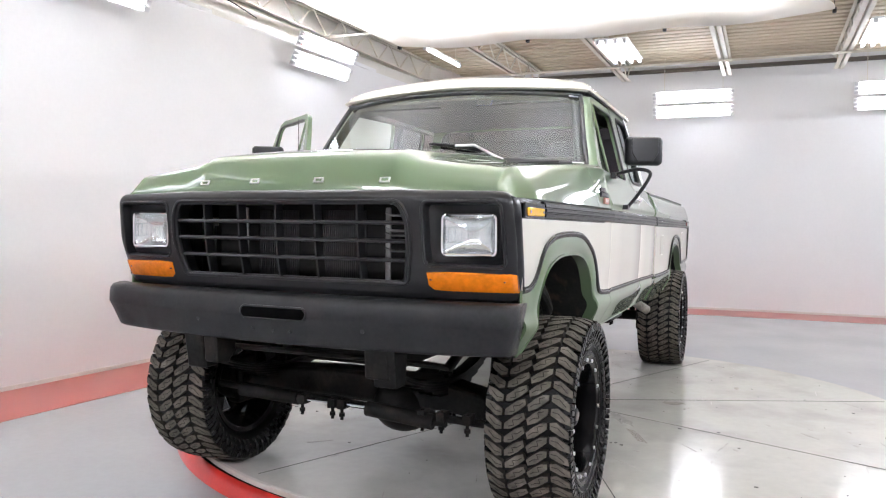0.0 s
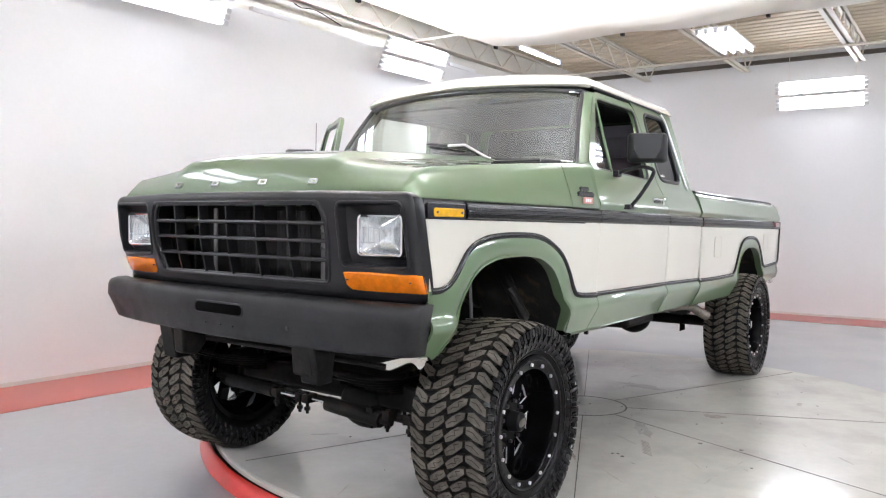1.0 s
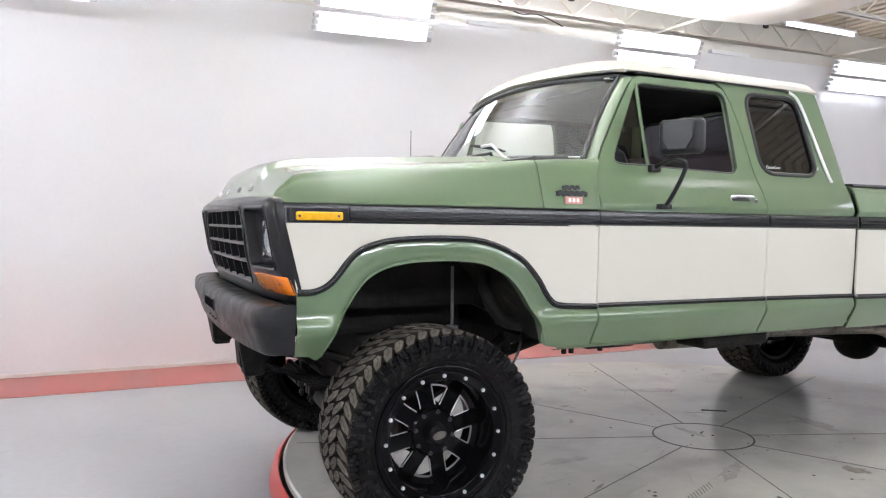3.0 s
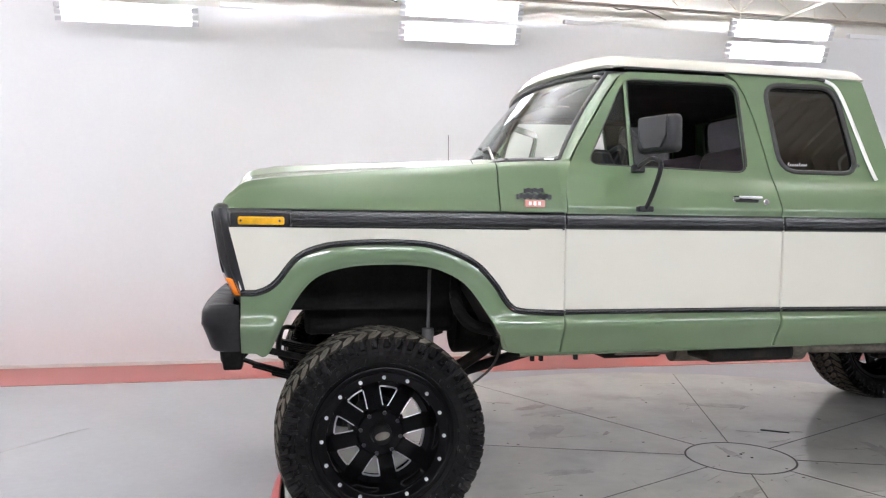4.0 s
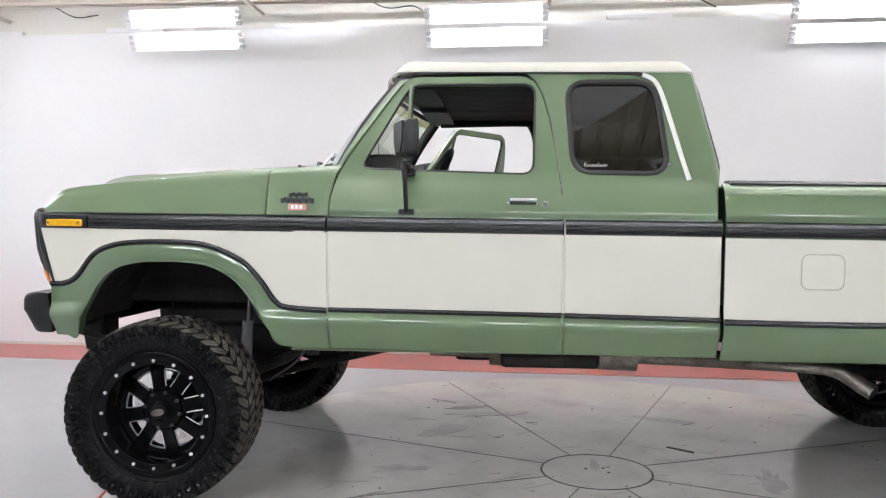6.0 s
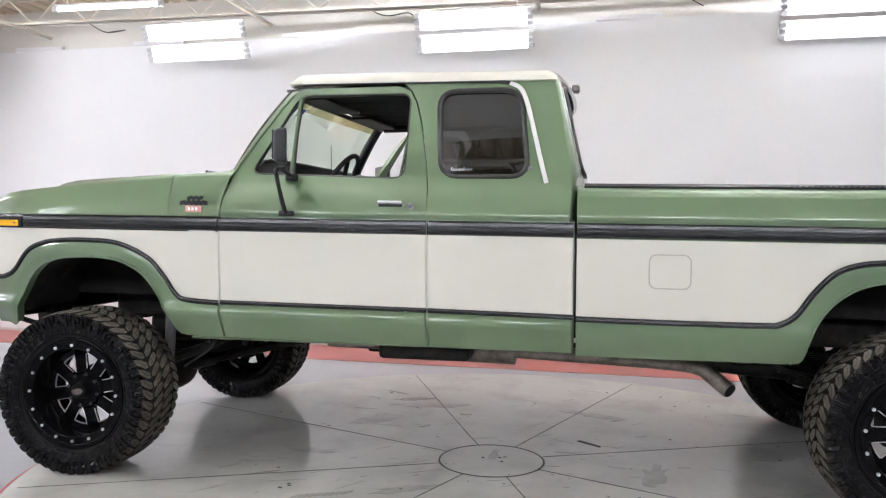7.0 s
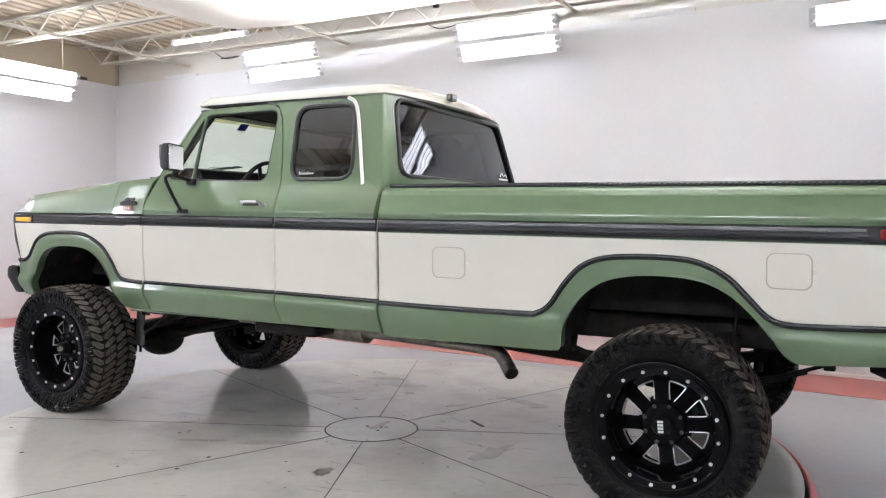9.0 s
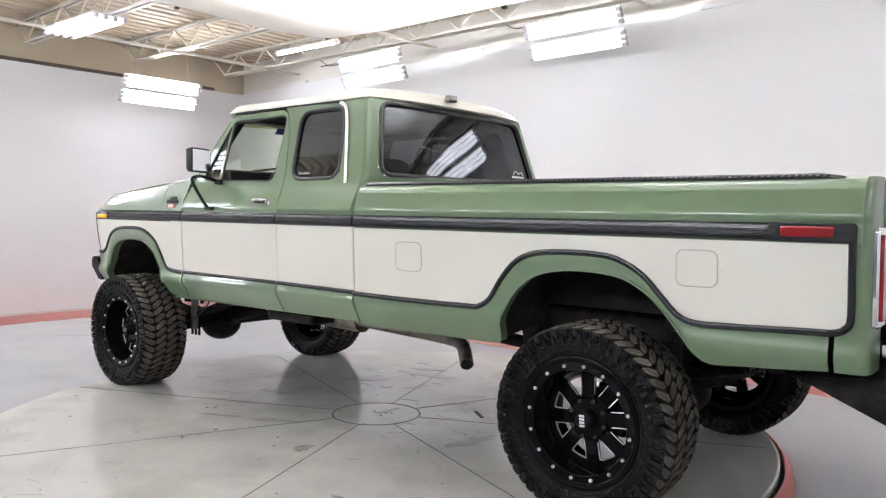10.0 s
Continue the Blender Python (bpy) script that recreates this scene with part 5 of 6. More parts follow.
for x0, x1 in ((BX0 + 0.02, 3.4), (4.45, BX1 - 0.03)):
    for y0, y1 in ((-0.9, -0.602), (0.602, 0.9)):
        box(bm, (x0, y0, 0.94), (x1, y1, 0.98))
# near-black so the underside looks unlit through the wheel arch
bpart("bed_floor", bm, DARK, None, "near-black cargo bed floor")
bm = bmesh.new()
box(bm, (BX0 + 0.015, -0.98, 0.94), (BX0 + 0.05, 0.98, 1.468))
bpart("bed_front", bm, GREEN, None, "green front wall of the cargo bed", bevel=0.008)
bm = bmesh.new()
box(bm, (5.0, -0.84, 0.95), (5.035, 0.84, 1.47))
tg = bpart("tailgate", bm, GREEN, None, "green tailgate", bevel=0.01)
bm = bmesh.new()
box(bm, (5.034, -0.8, 1.1), (5.044, 0.8, 1.32))
bpart("gate_panel", bm, CREAM, tg, bevel=0.004)
bm = bmesh.new()
for y0, y1 in ((-0.95, 0.95),):
    box(bm, (5.1, y0, 0.72), (5.24, y1, 0.9))
    box(bm, (4.95, -0.45, 0.76), (5.12, -0.38, 0.84))
    box(bm, (4.95, 0.38, 0.76), (5.12, 0.45, 0.84))
rb = bpart("rear_bumper", bm, CHROME, None, "chrome rear step bumper", bevel=0.015)
bm = bmesh.new()
prism(bm, [(4.72, 0.72), (5.1, 0.75), (5.14, 0.62), (5.05, 0.58)], 1, -0.8, 0.8)
bpart("tail_valance", bm, UNDER, rb, "black steel under the bumper")

# ---------------------------------------------------------------- nose: fascia, grille, lamps, bumper
TAPER["on"] = False


def plate(bm, outer, holes, x0, x1):
    """A panel with openings, given as outlines of (y, z), from x0 (front) to x1."""
    def loop(poly):
        vs = [bm.verts.new((x0, p[0], p[1])) for p in poly]
        return [bm.edges.new((vs[i - 1], vs[i])) for i in range(len(vs))]
    es = loop(outer)
    for h in holes:
        es += loop(h)
    bmesh.ops.triangle_fill(bm, edges=es, use_beauty=True, use_dissolve=False)
    fs = list(bm.faces)
    r = bmesh.ops.extrude_face_region(bm, geom=fs)
    bmesh.ops.translate(bm, vec=(x1 - x0, 0, 0), verts=[v for v in r["geom"] if isinstance(v, bmesh.types.BMVert)])
    bmesh.ops.recalc_face_normals(bm, faces=bm.faces)


def fx(y, z):
    """How far forward the nose lies: swept back to its corners and towards its foot."""
    foot = float(np.interp(z, [0.92, 0.98, 1.06, 1.14, 1.3, 1.36], [0.1, 0.078, 0.042, 0.02, 0.0, 0.004]))
    return -0.69 + 0.035 * (abs(y) / 0.95) ** 3 + foot * (0.6 + 0.4 * (abs(y) / 0.95) ** 2)


def bend(bm, ref=0.0):
    for v in bm.verts:
        v.co.x += fx(v.co.y, v.co.z)
    return bm


GRILLE = round_poly([(-0.52, 1.3), (0.55, 1.3), (0.582, 1.23), (0.578, 1.12), (0.55, 0.99), (-0.535, 0.99), (-0.56, 1.12), (-0.555, 1.23)], 0.03)
BEZ = {s: [(s * y, z) for y, z in round_poly([(0.618, 1.062), (0.925, 1.062), (0.915, 1.298), (0.612, 1.298)], 0.03)] for s in (-1, 1)}
bm = bmesh.new()
outl = round_poly([(-0.955, 0.932), (-0.5, 0.93), (0.5, 0.93), (0.955, 0.932), (0.962, 1.15), (0.95, 1.335), (0.5, 1.345), (0, 1.346), (-0.5, 1.345), (-0.95, 1.335), (-0.962, 1.15)], 0.045)


def inset(d):
    return [(y * (1 - d / 0.97), 1.14 + (z - 1.14) * (1 - d / 0.21)) for y, z in outl]


ROLL = 0.028
plate(bm, inset(ROLL), [GRILLE, BEZ[-1], BEZ[1]], 0.0, 0.09)
rim_rows = [[(ROLL * (1 - math.cos(radians(a))), y, z) for y, z in inset(ROLL * (1 - math.sin(radians(a))))] for a in (0, 18, 36, 54, 72, 90)]
rim_rows.append([(0.09, y, z) for y, z in outl])
vs = sheet(bm, rim_rows, True)
bm.normal_update()
bmesh.ops.reverse_faces(bm, faces=[f for f in bm.faces if f.calc_center_median().x < 0.0895 and Vector((f.calc_center_median().x - 0.05, f.calc_center_median().y, f.calc_center_median().z - 1.14)).dot(f.normal) < 0 and any(v in vs[0] or v in vs[3] or v in vs[6] or v in vs[1] or v in vs[2] or v in vs[4] or v in vs[5] for v in f.verts)])
bmesh.ops.remove_doubles(bm, verts=bm.verts, dist=1e-5)
bend(bm)
fascia = bpart("front_fascia", bm, FASCIA, None, "satin black front fascia", sharp=40)
# slanted cheeks between fascia and fenders
for s in (-1, 1):
    bm = bmesh.new()
    rows = []
    for z in np.linspace(0.94, 1.318, 15):
        xe = -0.602 + 0.066 * max(0.0, 1.25 - z) / 0.27
        ye = abs(narrowed(xe, W(z))) - 0.002
        lid = max(0.0, (z - 1.28) / 0.04)
        x0, y0 = fx(0.95, z) + 0.02, 0.945
        a, b, c = Vector((x0, y0, z)), Vector((min(x0 + 0.008, xe - 0.012), ye + 0.004 - 0.008 * lid, z - 0.003 * lid)), Vector((xe + 0.006, ye + 0.004 - 0.004 * lid, z - 0.006 * lid))
        rows.append([tuple(Vector((p.x, s * p.y, p.z))) for p in ((1 - t) ** 2 * a + 2 * t * (1 - t) * b + t * t * c for t in (0.0, 0.17, 0.33, 0.5, 0.67, 0.83, 1.0))])
    sheet(bm, rows)
    facing(bm, s)
    bpart("cheek", bm, FASCIA, fascia, thick=0.01, sharp=50)
    # headlight pocket, ring and lamp
    bm = bmesh.new()
    hl = [(s * y, z) for y, z in rounded(0.672, 0.884, 1.104, 1.252, 0.018, 4)]
    c = (s * 0.775, 1.178)
    angs = sorted([2 * math.pi * k / 48 for k in range(48)] + [math.atan2(sy * h, sx * w) % (2 * math.pi) for sx in (-1, 1) for sy in (-1, 1) for w, h in ((0.1, 0.07), (0.096, 0.073), (0.103, 0.066), (0.15, 0.115), (0.14, 0.118), (0.152, 0.1))])
    hx0 = fx(s * 0.775, 1.178)
    rows = []
    for f, d in ((1.0, 0.004), (0.965, 0.002), (0.95, 0.012), (0.925, 0.042)):
        rows.append([(fx(*star(BEZ[s], c, a)) + d, *shrink([star(BEZ[s], c, a)], c, f)[0]) for a in angs])
    rows.append([(hx0 + 0.053, *shrink([star(hl, c, a)], c, 1.1)[0]) for a in angs])
    rows.append([(hx0 + 0.056, *star(hl, c, a)) for a in angs])
    sheet(bm, rows, True)
    bmesh.ops.recalc_face_normals(bm, faces=bm.faces)
    bezel = bpart("headlight_bezel", bm, FASCIA, fascia, "stepped black headlight surround", sharp=25)
    bm = bmesh.new()
    gasket(bm, BEZ[s], lambda y, z: (fx(y, z) + 0.0, y, z), 0.0065, 8)
    bpart("bezel_bead", bm, FASCIA, bezel)
    hx = fx(s * 0.775, 1.178)
    bm = bmesh.new()
    rows = []
    for f, d in ((1.0, 0.05), (0.95, 0.056), (0.8, 0.066), (0.6, 0.076), (0.35, 0.084), (0.12, 0.087), (0.02, 0.087)):
        rows.append([(hx + d, *shrink([star(hl, c, t)], c, f)[0]) for t in angs])
    sheet(bm, rows, True)
    bm.normal_update()
    bmesh.ops.reverse_faces(bm, faces=[f for f in bm.faces if f.normal.x > 0])
    bowl = bpart("reflector_bowl", bm, REFLECTOR, bezel, "silvered headlight reflector", sharp=60)
    bm = bmesh.new()
    pane(bm, hl, c, lambda y, z: (hx + 0.044 - 0.02 * (1 - ((y - c[0]) / 0.11) ** 2) * (1 - ((z - c[1]) / 0.08) ** 2), y, z), 40, 6)
    bmesh.ops.recalc_face_normals(bm, faces=bm.faces)
    lamp = bpart("headlight", bm, LENSGLASS, bezel, "clear rectangular sealed-beam headlight", sharp=60)
    lamp.visible_shadow = False
    bm = bmesh.new()
    gasket(bm, hl, lambda y, z: (hx + 0.044, y, z), 0.007, 6)
    bpart("chrome_ring", bm, CHROME, bezel, "slim chrome headlight ring")
    bm = bmesh.new()
    for k in range(7):
        y = s * (0.697 + 0.16 * k / 6)
        box(bm, (hx + 0.041, y - 0.0008, 1.15), (hx + 0.0435, y + 0.0008, 1.205))
    for z in (1.15, 1.205):
        box(bm, (hx + 0.041, 0.684 if s > 0 else -0.871, z - 0.001), (hx + 0.0435, 0.871 if s > 0 else -0.684, z + 0.001))
    bpart("lens_flute_pattern", bm, LENSGLASS, bezel)
    # amber turn lamp under the headlight, wrapped round the corner
    bm = bmesh.new()
    rows = []
    for y, k in ((0.616, 0.006), (0.622, -0.006), (0.7, -0.01), (0.78, -0.01), (0.86, -0.01), (0.92, -0.009), (0.94, -0.004), (0.952, 0.01), (0.958, 0.028)):
        x0 = fx(0.93 if y > 0.93 else y, 1.01) + k
        rows.append([(x0 + 0.034, s * y, 0.966), (x0 + 0.022, s * y, 0.972), (x0 - 0.008, s * y, 1.036), (x0 + 0.002, s * y, 1.043)])
    sheet(bm, rows)
    bmesh.ops.recalc_face_normals(bm, faces=bm.faces)
    bm.normal_update()
    if sum(f.normal.x for f in bm.faces) > 0:
        bmesh.ops.reverse_faces(bm, faces=bm.faces)
    turn = bpart("turn_lamp", bm, AMBER, fascia, "orange turn signal lens", thick=0.012, sharp=40)
    for y in (0.635, 0.915):
        bm = bmesh.new()
        rod(bm, (fx(y, 1.01) - 0.01, s * y, 1.01), (fx(y, 1.01) + 0.004, s * y, 1.01), 0.003, 8)
        bpart("screw", bm, BADGE, turn)
# grille bars
grille = None
bm = bmesh.new()
gasket(bm, shrink(GRILLE, (0, 1.14), 0.985), lambda y, z: (fx(y, z) + 0.012, y, z), 0.011, 6)
grille = bpart("grille", bm, FASCIA, fascia, "black egg-crate grille")
for z in (1.22, 1.15, 1.077):
    bm = bmesh.new()
    half = abs(star(GRILLE, (0, z), 0.0)[0])
    rows = []
    for y in np.linspace(-half, half, 15):
        x = fx(y, z) + 0.01
        rows.append([(x, y, z - 0.006), (x - 0.003, y, z), (x, y, z + 0.006), (x + 0.05, y, z + 0.008), (x + 0.05, y, z - 0.008)])
    sheet(bm, rows, True)
    bmesh.ops.recalc_face_normals(bm, faces=bm.faces)
    bpart("crossbar", bm, FASCIA, grille)
for y in (-0.335, -0.142, 0.045, 0.232, 0.414):
    bm = bmesh.new()
    rows = []
    for z in np.linspace(0.993, 1.297, 9):
        x = fx(y, z) + 0.014
        rows.append([(x, y - 0.004, z), (x, y + 0.004, z), (x + 0.05, y + 0.005, z), (x + 0.05, y - 0.005, z)])
    sheet(bm, rows, True)
    bmesh.ops.recalc_face_normals(bm, faces=bm.faces)
    bpart("upright", bm, FASCIA, grille)
# radiator and dark bay behind the grille
bm = bmesh.new()
box(bm, (-0.47, -0.5, 0.88), (-0.44, 0.5, 1.29))
radiator = bpart("radiator", bm, DARK, None, "dark radiator behind the grille")
bm = bmesh.new()
for y0, y1 in ((-0.27, -0.06), (0.06, 0.27)):
    n = 22
    for k in range(n):
        y = y0 + (y1 - y0) * k / n
        box(bm, (-0.478, y, 0.93), (-0.468, y + 0.003, 1.27))
fins = bpart("fin_pack", bm, RADIATOR, radiator, "fine metal cooling fins")
fins["kind"] = "stuff"
bm = bmesh.new()
gasket(bm, shrink(GRILLE, (0.01, 1.14), 1.012), lambda y, z: (fx(y, z) + 0.0, y, z), 0.0065, 8)
bpart("grille_bead", bm, FASCIA, grille)
for y, lab in ((-0.4, "latch_post"), (0.3, "latch_post")):
    bm = bmesh.new()
    box(bm, (-0.53, y - 0.012, 0.96), (-0.52, y + 0.012, 1.28))
    bpart(lab, bm, PIPE, radiator, bevel=0.004)
bm = bmesh.new()
for z in (1.25, 1.19, 1.17, 1.11):
    tube(bm, [(-0.53, -0.5, z), (-0.53, -0.46, z), (-0.53, -0.42, z), (-0.53, -0.39, z + 0.01)], 0.005, 6)
bpart("cooler_lines", bm, PIPE, radiator, "thin bent metal pipes")
bm = bmesh.new()
box(bm, (-0.55, -0.9, 0.9), (-0.49, -0.56, 1.3))
box(bm, (-0.55, 0.58, 0.9), (-0.49, 0.9, 1.3))
box(bm, (-0.56, -0.88, 0.86), (-0.45, 0.88, 0.93))
box(bm, (-0.56, -0.6, 1.3), (-0.4, 0.6, 1.315))
bpart("nose_support", bm, DARK, None)

# front bumper
BUM = [(0.12, 0.186), (0.05, 0.19), (0.02, 0.184), (0.006, 0.172), (0.0, 0.155), (-0.002, 0.11), (0.002, 0.1), (0.012, 0.075), (0.032, 0.014), (0.038, 0.005), (0.048, 0.0), (0.12, 0.0)]


def bumper_x(y):
    return -0.735 + 0.035 * (abs(y) / 0.96) ** 2


bm = bmesh.new()
rows = []
ENDS = [(0.915, 0.0), (0.945, 0.005), (0.966, 0.014), (0.979, 0.028), (0.985, 0.046), (0.987, 0.075)]
ysb = [(-y, o) for y, o in ENDS[::-1]] + [(y, 0.0) for y in np.linspace(-0.88, 0.88, 25)] + ENDS
for y, back_off in ysb:
    x0 = bumper_x(y)
    row = []
    for dx, dz in BUM:
        draw = 1 - 0.036 * max(0.0, 1 - dz / 0.11) * min(1.0, max(0.0, (abs(y) - 0.7) / 0.2))
        row.append((x0 + min(back_off + dx, 0.143), y * draw, 0.748 + dz - 0.018 * (1 - (y / 1.0) ** 2) * (1 - dz / 0.19)))
    rows.append(row)
sheet(bm, rows)
for e in (rows[0], rows[-1]):
    bm.faces.new([bm.verts.new(p) for p in e])
bmesh.ops.remove_doubles(bm, verts=bm.verts, dist=1e-5)
bmesh.ops.recalc_face_normals(bm, faces=bm.faces)
bumper = bpart("front_bumper", bm, TEXBLACK, None, "black textured steel front bumper", sharp=40)
# the winch-rope slot, a black plate for the shade inside it, and bolts
bm = bmesh.new()
prism(bm, [tuple(p) for p in rounded(-0.143, 0.163, 0.838, 0.88, 0.02, 5)], 0, -0.7395, -0.715)
slot = bpart("slot", bm, VOID, bumper, "rounded black plate for the bumper's unlit slot")
bm = bmesh.new()
gasket(bm, [tuple(p) for p in rounded(-0.146, 0.166, 0.835, 0.883, 0.022, 5)], lambda y, z: (-0.7365, y, z), 0.005, 6)
bpart("slot_rim", bm, TEXBLACK, slot)
for y, z in ((0.405, 0.815), (-0.389, 0.81), (0.02, 0.788), (-0.06, 0.786), (0.12, 0.79)):
    bm = bmesh.new()
    rod(bm, (bumper_x(y) + 0.03, y, z), (bumper_x(y) + 0.01, y, z), 0.009 if abs(y) > 0.3 else 0.005, 10)
    bpart("bolt", bm, BADGE, bumper)
for y, w in ((0.37, 0.034), (-0.43, 0.052)):
    bm = bmesh.new()
    prism(bm, [(-0.69, 0.79), (-0.55, 0.79), (-0.55, 0.66), (-0.6, 0.61), (-0.675, 0.625)], 1, y - w, y + w)
    bpart("bumper_bracket", bm, UNDER, bumper, "black steel bracket", bevel=0.008)

TAPER["on"] = True

# ---------------------------------------------------------------- wheels
TYR, TYW = 0.408, 0.163
WHEEL_Z = 0.412


def wheel_mesh():
    """One wheel; local y points outwards. Returns its meshes by name."""
    out = []
    # tyre carcass
    bm = bmesh.new()
    prof = [(0.272, -0.118), (0.283, -0.138), (0.3, -0.152), (0.335, -0.161), (0.372, -0.158), (0.388, -0.148), (0.398, -0.13), (0.4, 0.0), (0.398, 0.13), (0.388, 0.148), (0.372, 0.158), (0.335, 0.161), (0.3, 0.152), (0.283, 0.138), (0.272, 0.118)]
    lathe(bm, prof, 96)
    outward(bm, (0, 0, 0))
    bm.normal_update()
    bmesh.ops.recalc_face_normals(bm, faces=bm.faces)
    out.append(("tyre", mesh_of("tyre", bm, TYRE, 40), "black off-road tyre", None))
    # tread blocks: dusty tops, dusty flanks darkened with the grooves' shade
    bm = bmesh.new()
    N = 50
    R0, R1 = 0.395, 0.4225

    def block(poly):
        lo, hi = [], []
        cu = sum(p[0] for p in poly) / len(poly)
        cv = sum(p[1] for p in poly) / len(poly)

        def at(r, uu, vv):
            drop = 0.013 * (abs(vv) / 0.165) ** 4
            a = uu / 0.42
            return ((r - drop) * math.cos(a), vv, (r - drop) * math.sin(a))
        for u, v in poly:
            lo.append(bm.verts.new(at(R0, u, v)))
            hi.append(bm.verts.new(at(R1, cu + (u - cu) * 0.95, cv + (v - cv) * 0.95)))
        f = [bm.faces.new(hi)]
        n = len(poly)
        for k in range(n):
            q = bm.faces.new((lo[k], lo[(k + 1) % n], hi[(k + 1) % n], hi[k]))
            q.material_index = 1
            f.append(q)
        bmesh.ops.recalc_face_normals(bm, faces=f)
    P = 2 * math.pi * 0.42 / N

    def sipe(pts, w=0.0014):
        """A thin zigzag strip on a block's top, coloured dark as a slit's shade."""
        for (u0, v0), (u1, v1) in zip(pts, pts[1:]):
            d = Vector((u1 - u0, v1 - v0)).normalized()
            n = Vector((-d.y, d.x)) * w
            q = []
            for u, v in ((u0 - n.x, v0 - n.y), (u1 - n.x, v1 - n.y), (u1 + n.x, v1 + n.y), (u0 + n.x, v0 + n.y)):
                r = R1 + 0.0006 - 0.013 * (abs(v) / 0.165) ** 4
                q.append(bm.verts.new((r * math.cos(u / 0.42), v, r * math.sin(u / 0.42))))
            f = bm.faces.new(q)
            f.material_index = 1
            bm.normal_update()

    # in each half slanted centre blocks, and shoulder blocks that lean the other way, each with a cut
    CENTRE = ((-0.09, 0.0), (-0.54, 0.007), (-0.31, 0.04), (0.37, 0.086), (0.81, 0.087), (0.76, 0.06), (0.38, 0.028))
    SHOULDER = ((0.84, 0.0935), (0.92, 0.119), (0.24, 0.165), (-0.32, 0.168), (-0.08, 0.134), (0.36, 0.0935))
    for k in range(N):
        for s in (-1, 1):
            o = k * P + (0 if s > 0 else 0.85 * P)
            long = 0.005 * (k % 2)
            block([(o + s * a * P, s * v) for a, v in CENTRE])
            block([(o + s * a * P, s * (v + (long if v > 0.16 else 0.0))) for a, v in SHOULDER])
            sipe([(o + s * a * P, s * v) for a, v in ((-0.2, 0.014), (0.02, 0.03), (0.1, 0.052), (0.45, 0.046), (0.56, 0.068))])
            sipe([(o + s * a * P, s * v) for a, v in ((0.6, 0.1), (0.52, 0.124), (0.04, 0.15))])
    out.append(("tread", mesh_of("tread", bm, [TREAD, GROOVE], 25), "dusty chunky tread blocks", "stuff"))
    # shoulder lugs on the sidewall
    bm = bmesh.new()
    for k in range(N * 2):
        a0 = 2 * math.pi * k / (N * 2)
        da = 0.7 * 2 * math.pi / (N * 2)
        ra = 0.338 if k % 2 else 0.362
        for s in (1, -1):
            p, q = [], []
            for r, v, d in ((ra, 0.164, 0.014), (0.372, 0.175, 0.03), (0.402, 0.172, 0.03)):
                for t in (0, da):
                    p.append(bm.verts.new((r * math.cos(a0 + t), s * v, r * math.sin(a0 + t))))
                    q.append(bm.verts.new((r * math.cos(a0 + t), s * (v - d), r * math.sin(a0 + t))))
            f = [bm.faces.new((p[0], p[1], p[3], p[2])), bm.faces.new((p[2], p[3], p[5], p[4])), bm.faces.new((p[0], p[1], q[1], q[0])), bm.faces.new((p[4], p[5], q[5], q[4])),
                 bm.faces.new((p[0], p[2], q[2], q[0])), bm.faces.new((p[2], p[4], q[4], q[2])), bm.faces.new((p[1], p[3], q[3], q[1])), bm.faces.new((p[3], p[5], q[5], q[3]))]
            bmesh.ops.recalc_face_normals(bm, faces=f)
    for k in range(N):
        a0 = 2 * math.pi * k / N
        for s in (1, -1):
            q = []
            for r, t in ((0.312, 0.0), (0.33, 0.028), (0.33, 0.072), (0.312, 0.045)):
                q.append(bm.verts.new((r * math.cos(a0 + t), s * (0.158 + (r - 0.312) * 0.3), r * math.sin(a0 + t))))
            lo = [bm.verts.new((v.co.x, v.co.y - s * 0.008, v.co.z)) for v in q]
            f = [bm.faces.new(q)] + [bm.faces.new((q[i], q[(i + 1) % 4], lo[(i + 1) % 4], lo[i])) for i in range(4)]
            bmesh.ops.recalc_face_normals(bm, faces=f)
    lathe(bm, [(0.345, 0.1605), (0.346, 0.1635), (0.349, 0.1635), (0.35, 0.1605)], 96)
    lathe(bm, [(0.3, 0.152), (0.301, 0.156), (0.304, 0.156), (0.306, 0.153)], 96)
    out.append(("side_lug_band", mesh_of("side_lug_band", bm, LUG, 25), "", "stuff"))
    # rim: lip, bolt ring, deep barrel
    bm = bmesh.new()
    prof = [(0.28, 0.132), (0.286, 0.14), (0.284, 0.147), (0.276, 0.15), (0.266, 0.149), (0.261, 0.1445), (0.257, 0.143), (0.231, 0.142), (0.227, 0.14), (0.224, 0.133), (0.219, 0.06), (0.213, 0.03), (0.187, 0.024), (0.184, 0.02), (0.184, 0.0), (0.19, -0.005), (0.208, -0.01), (0.208, -0.02), (0.214, -0.09), (0.25, -0.13), (0.275, -0.135), (0.28, -0.12), (0.222, -0.085), (0.218, -0.02), (0.235, 0.06), (0.25, 0.12), (0.28, 0.132)]
    lathe(bm, prof, 80)
    bmesh.ops.recalc_face_normals(bm, faces=bm.faces)
    out.append(("rim", mesh_of("rim", bm, GLOSSBLACK, 35), "deep gloss black wheel rim", None))
    # hub, cap and lug nuts
    bm = bmesh.new()
    lathe(bm, [(0.0001, 0.058), (0.088, 0.055), (0.097, 0.047), (0.1, 0.02), (0.0001, 0.02)], 40)
    bmesh.ops.recalc_face_normals(bm, faces=bm.faces)
    out.append(("hub", mesh_of("hub", bm, GLOSSBLACK), "", None))
    bm = bmesh.new()
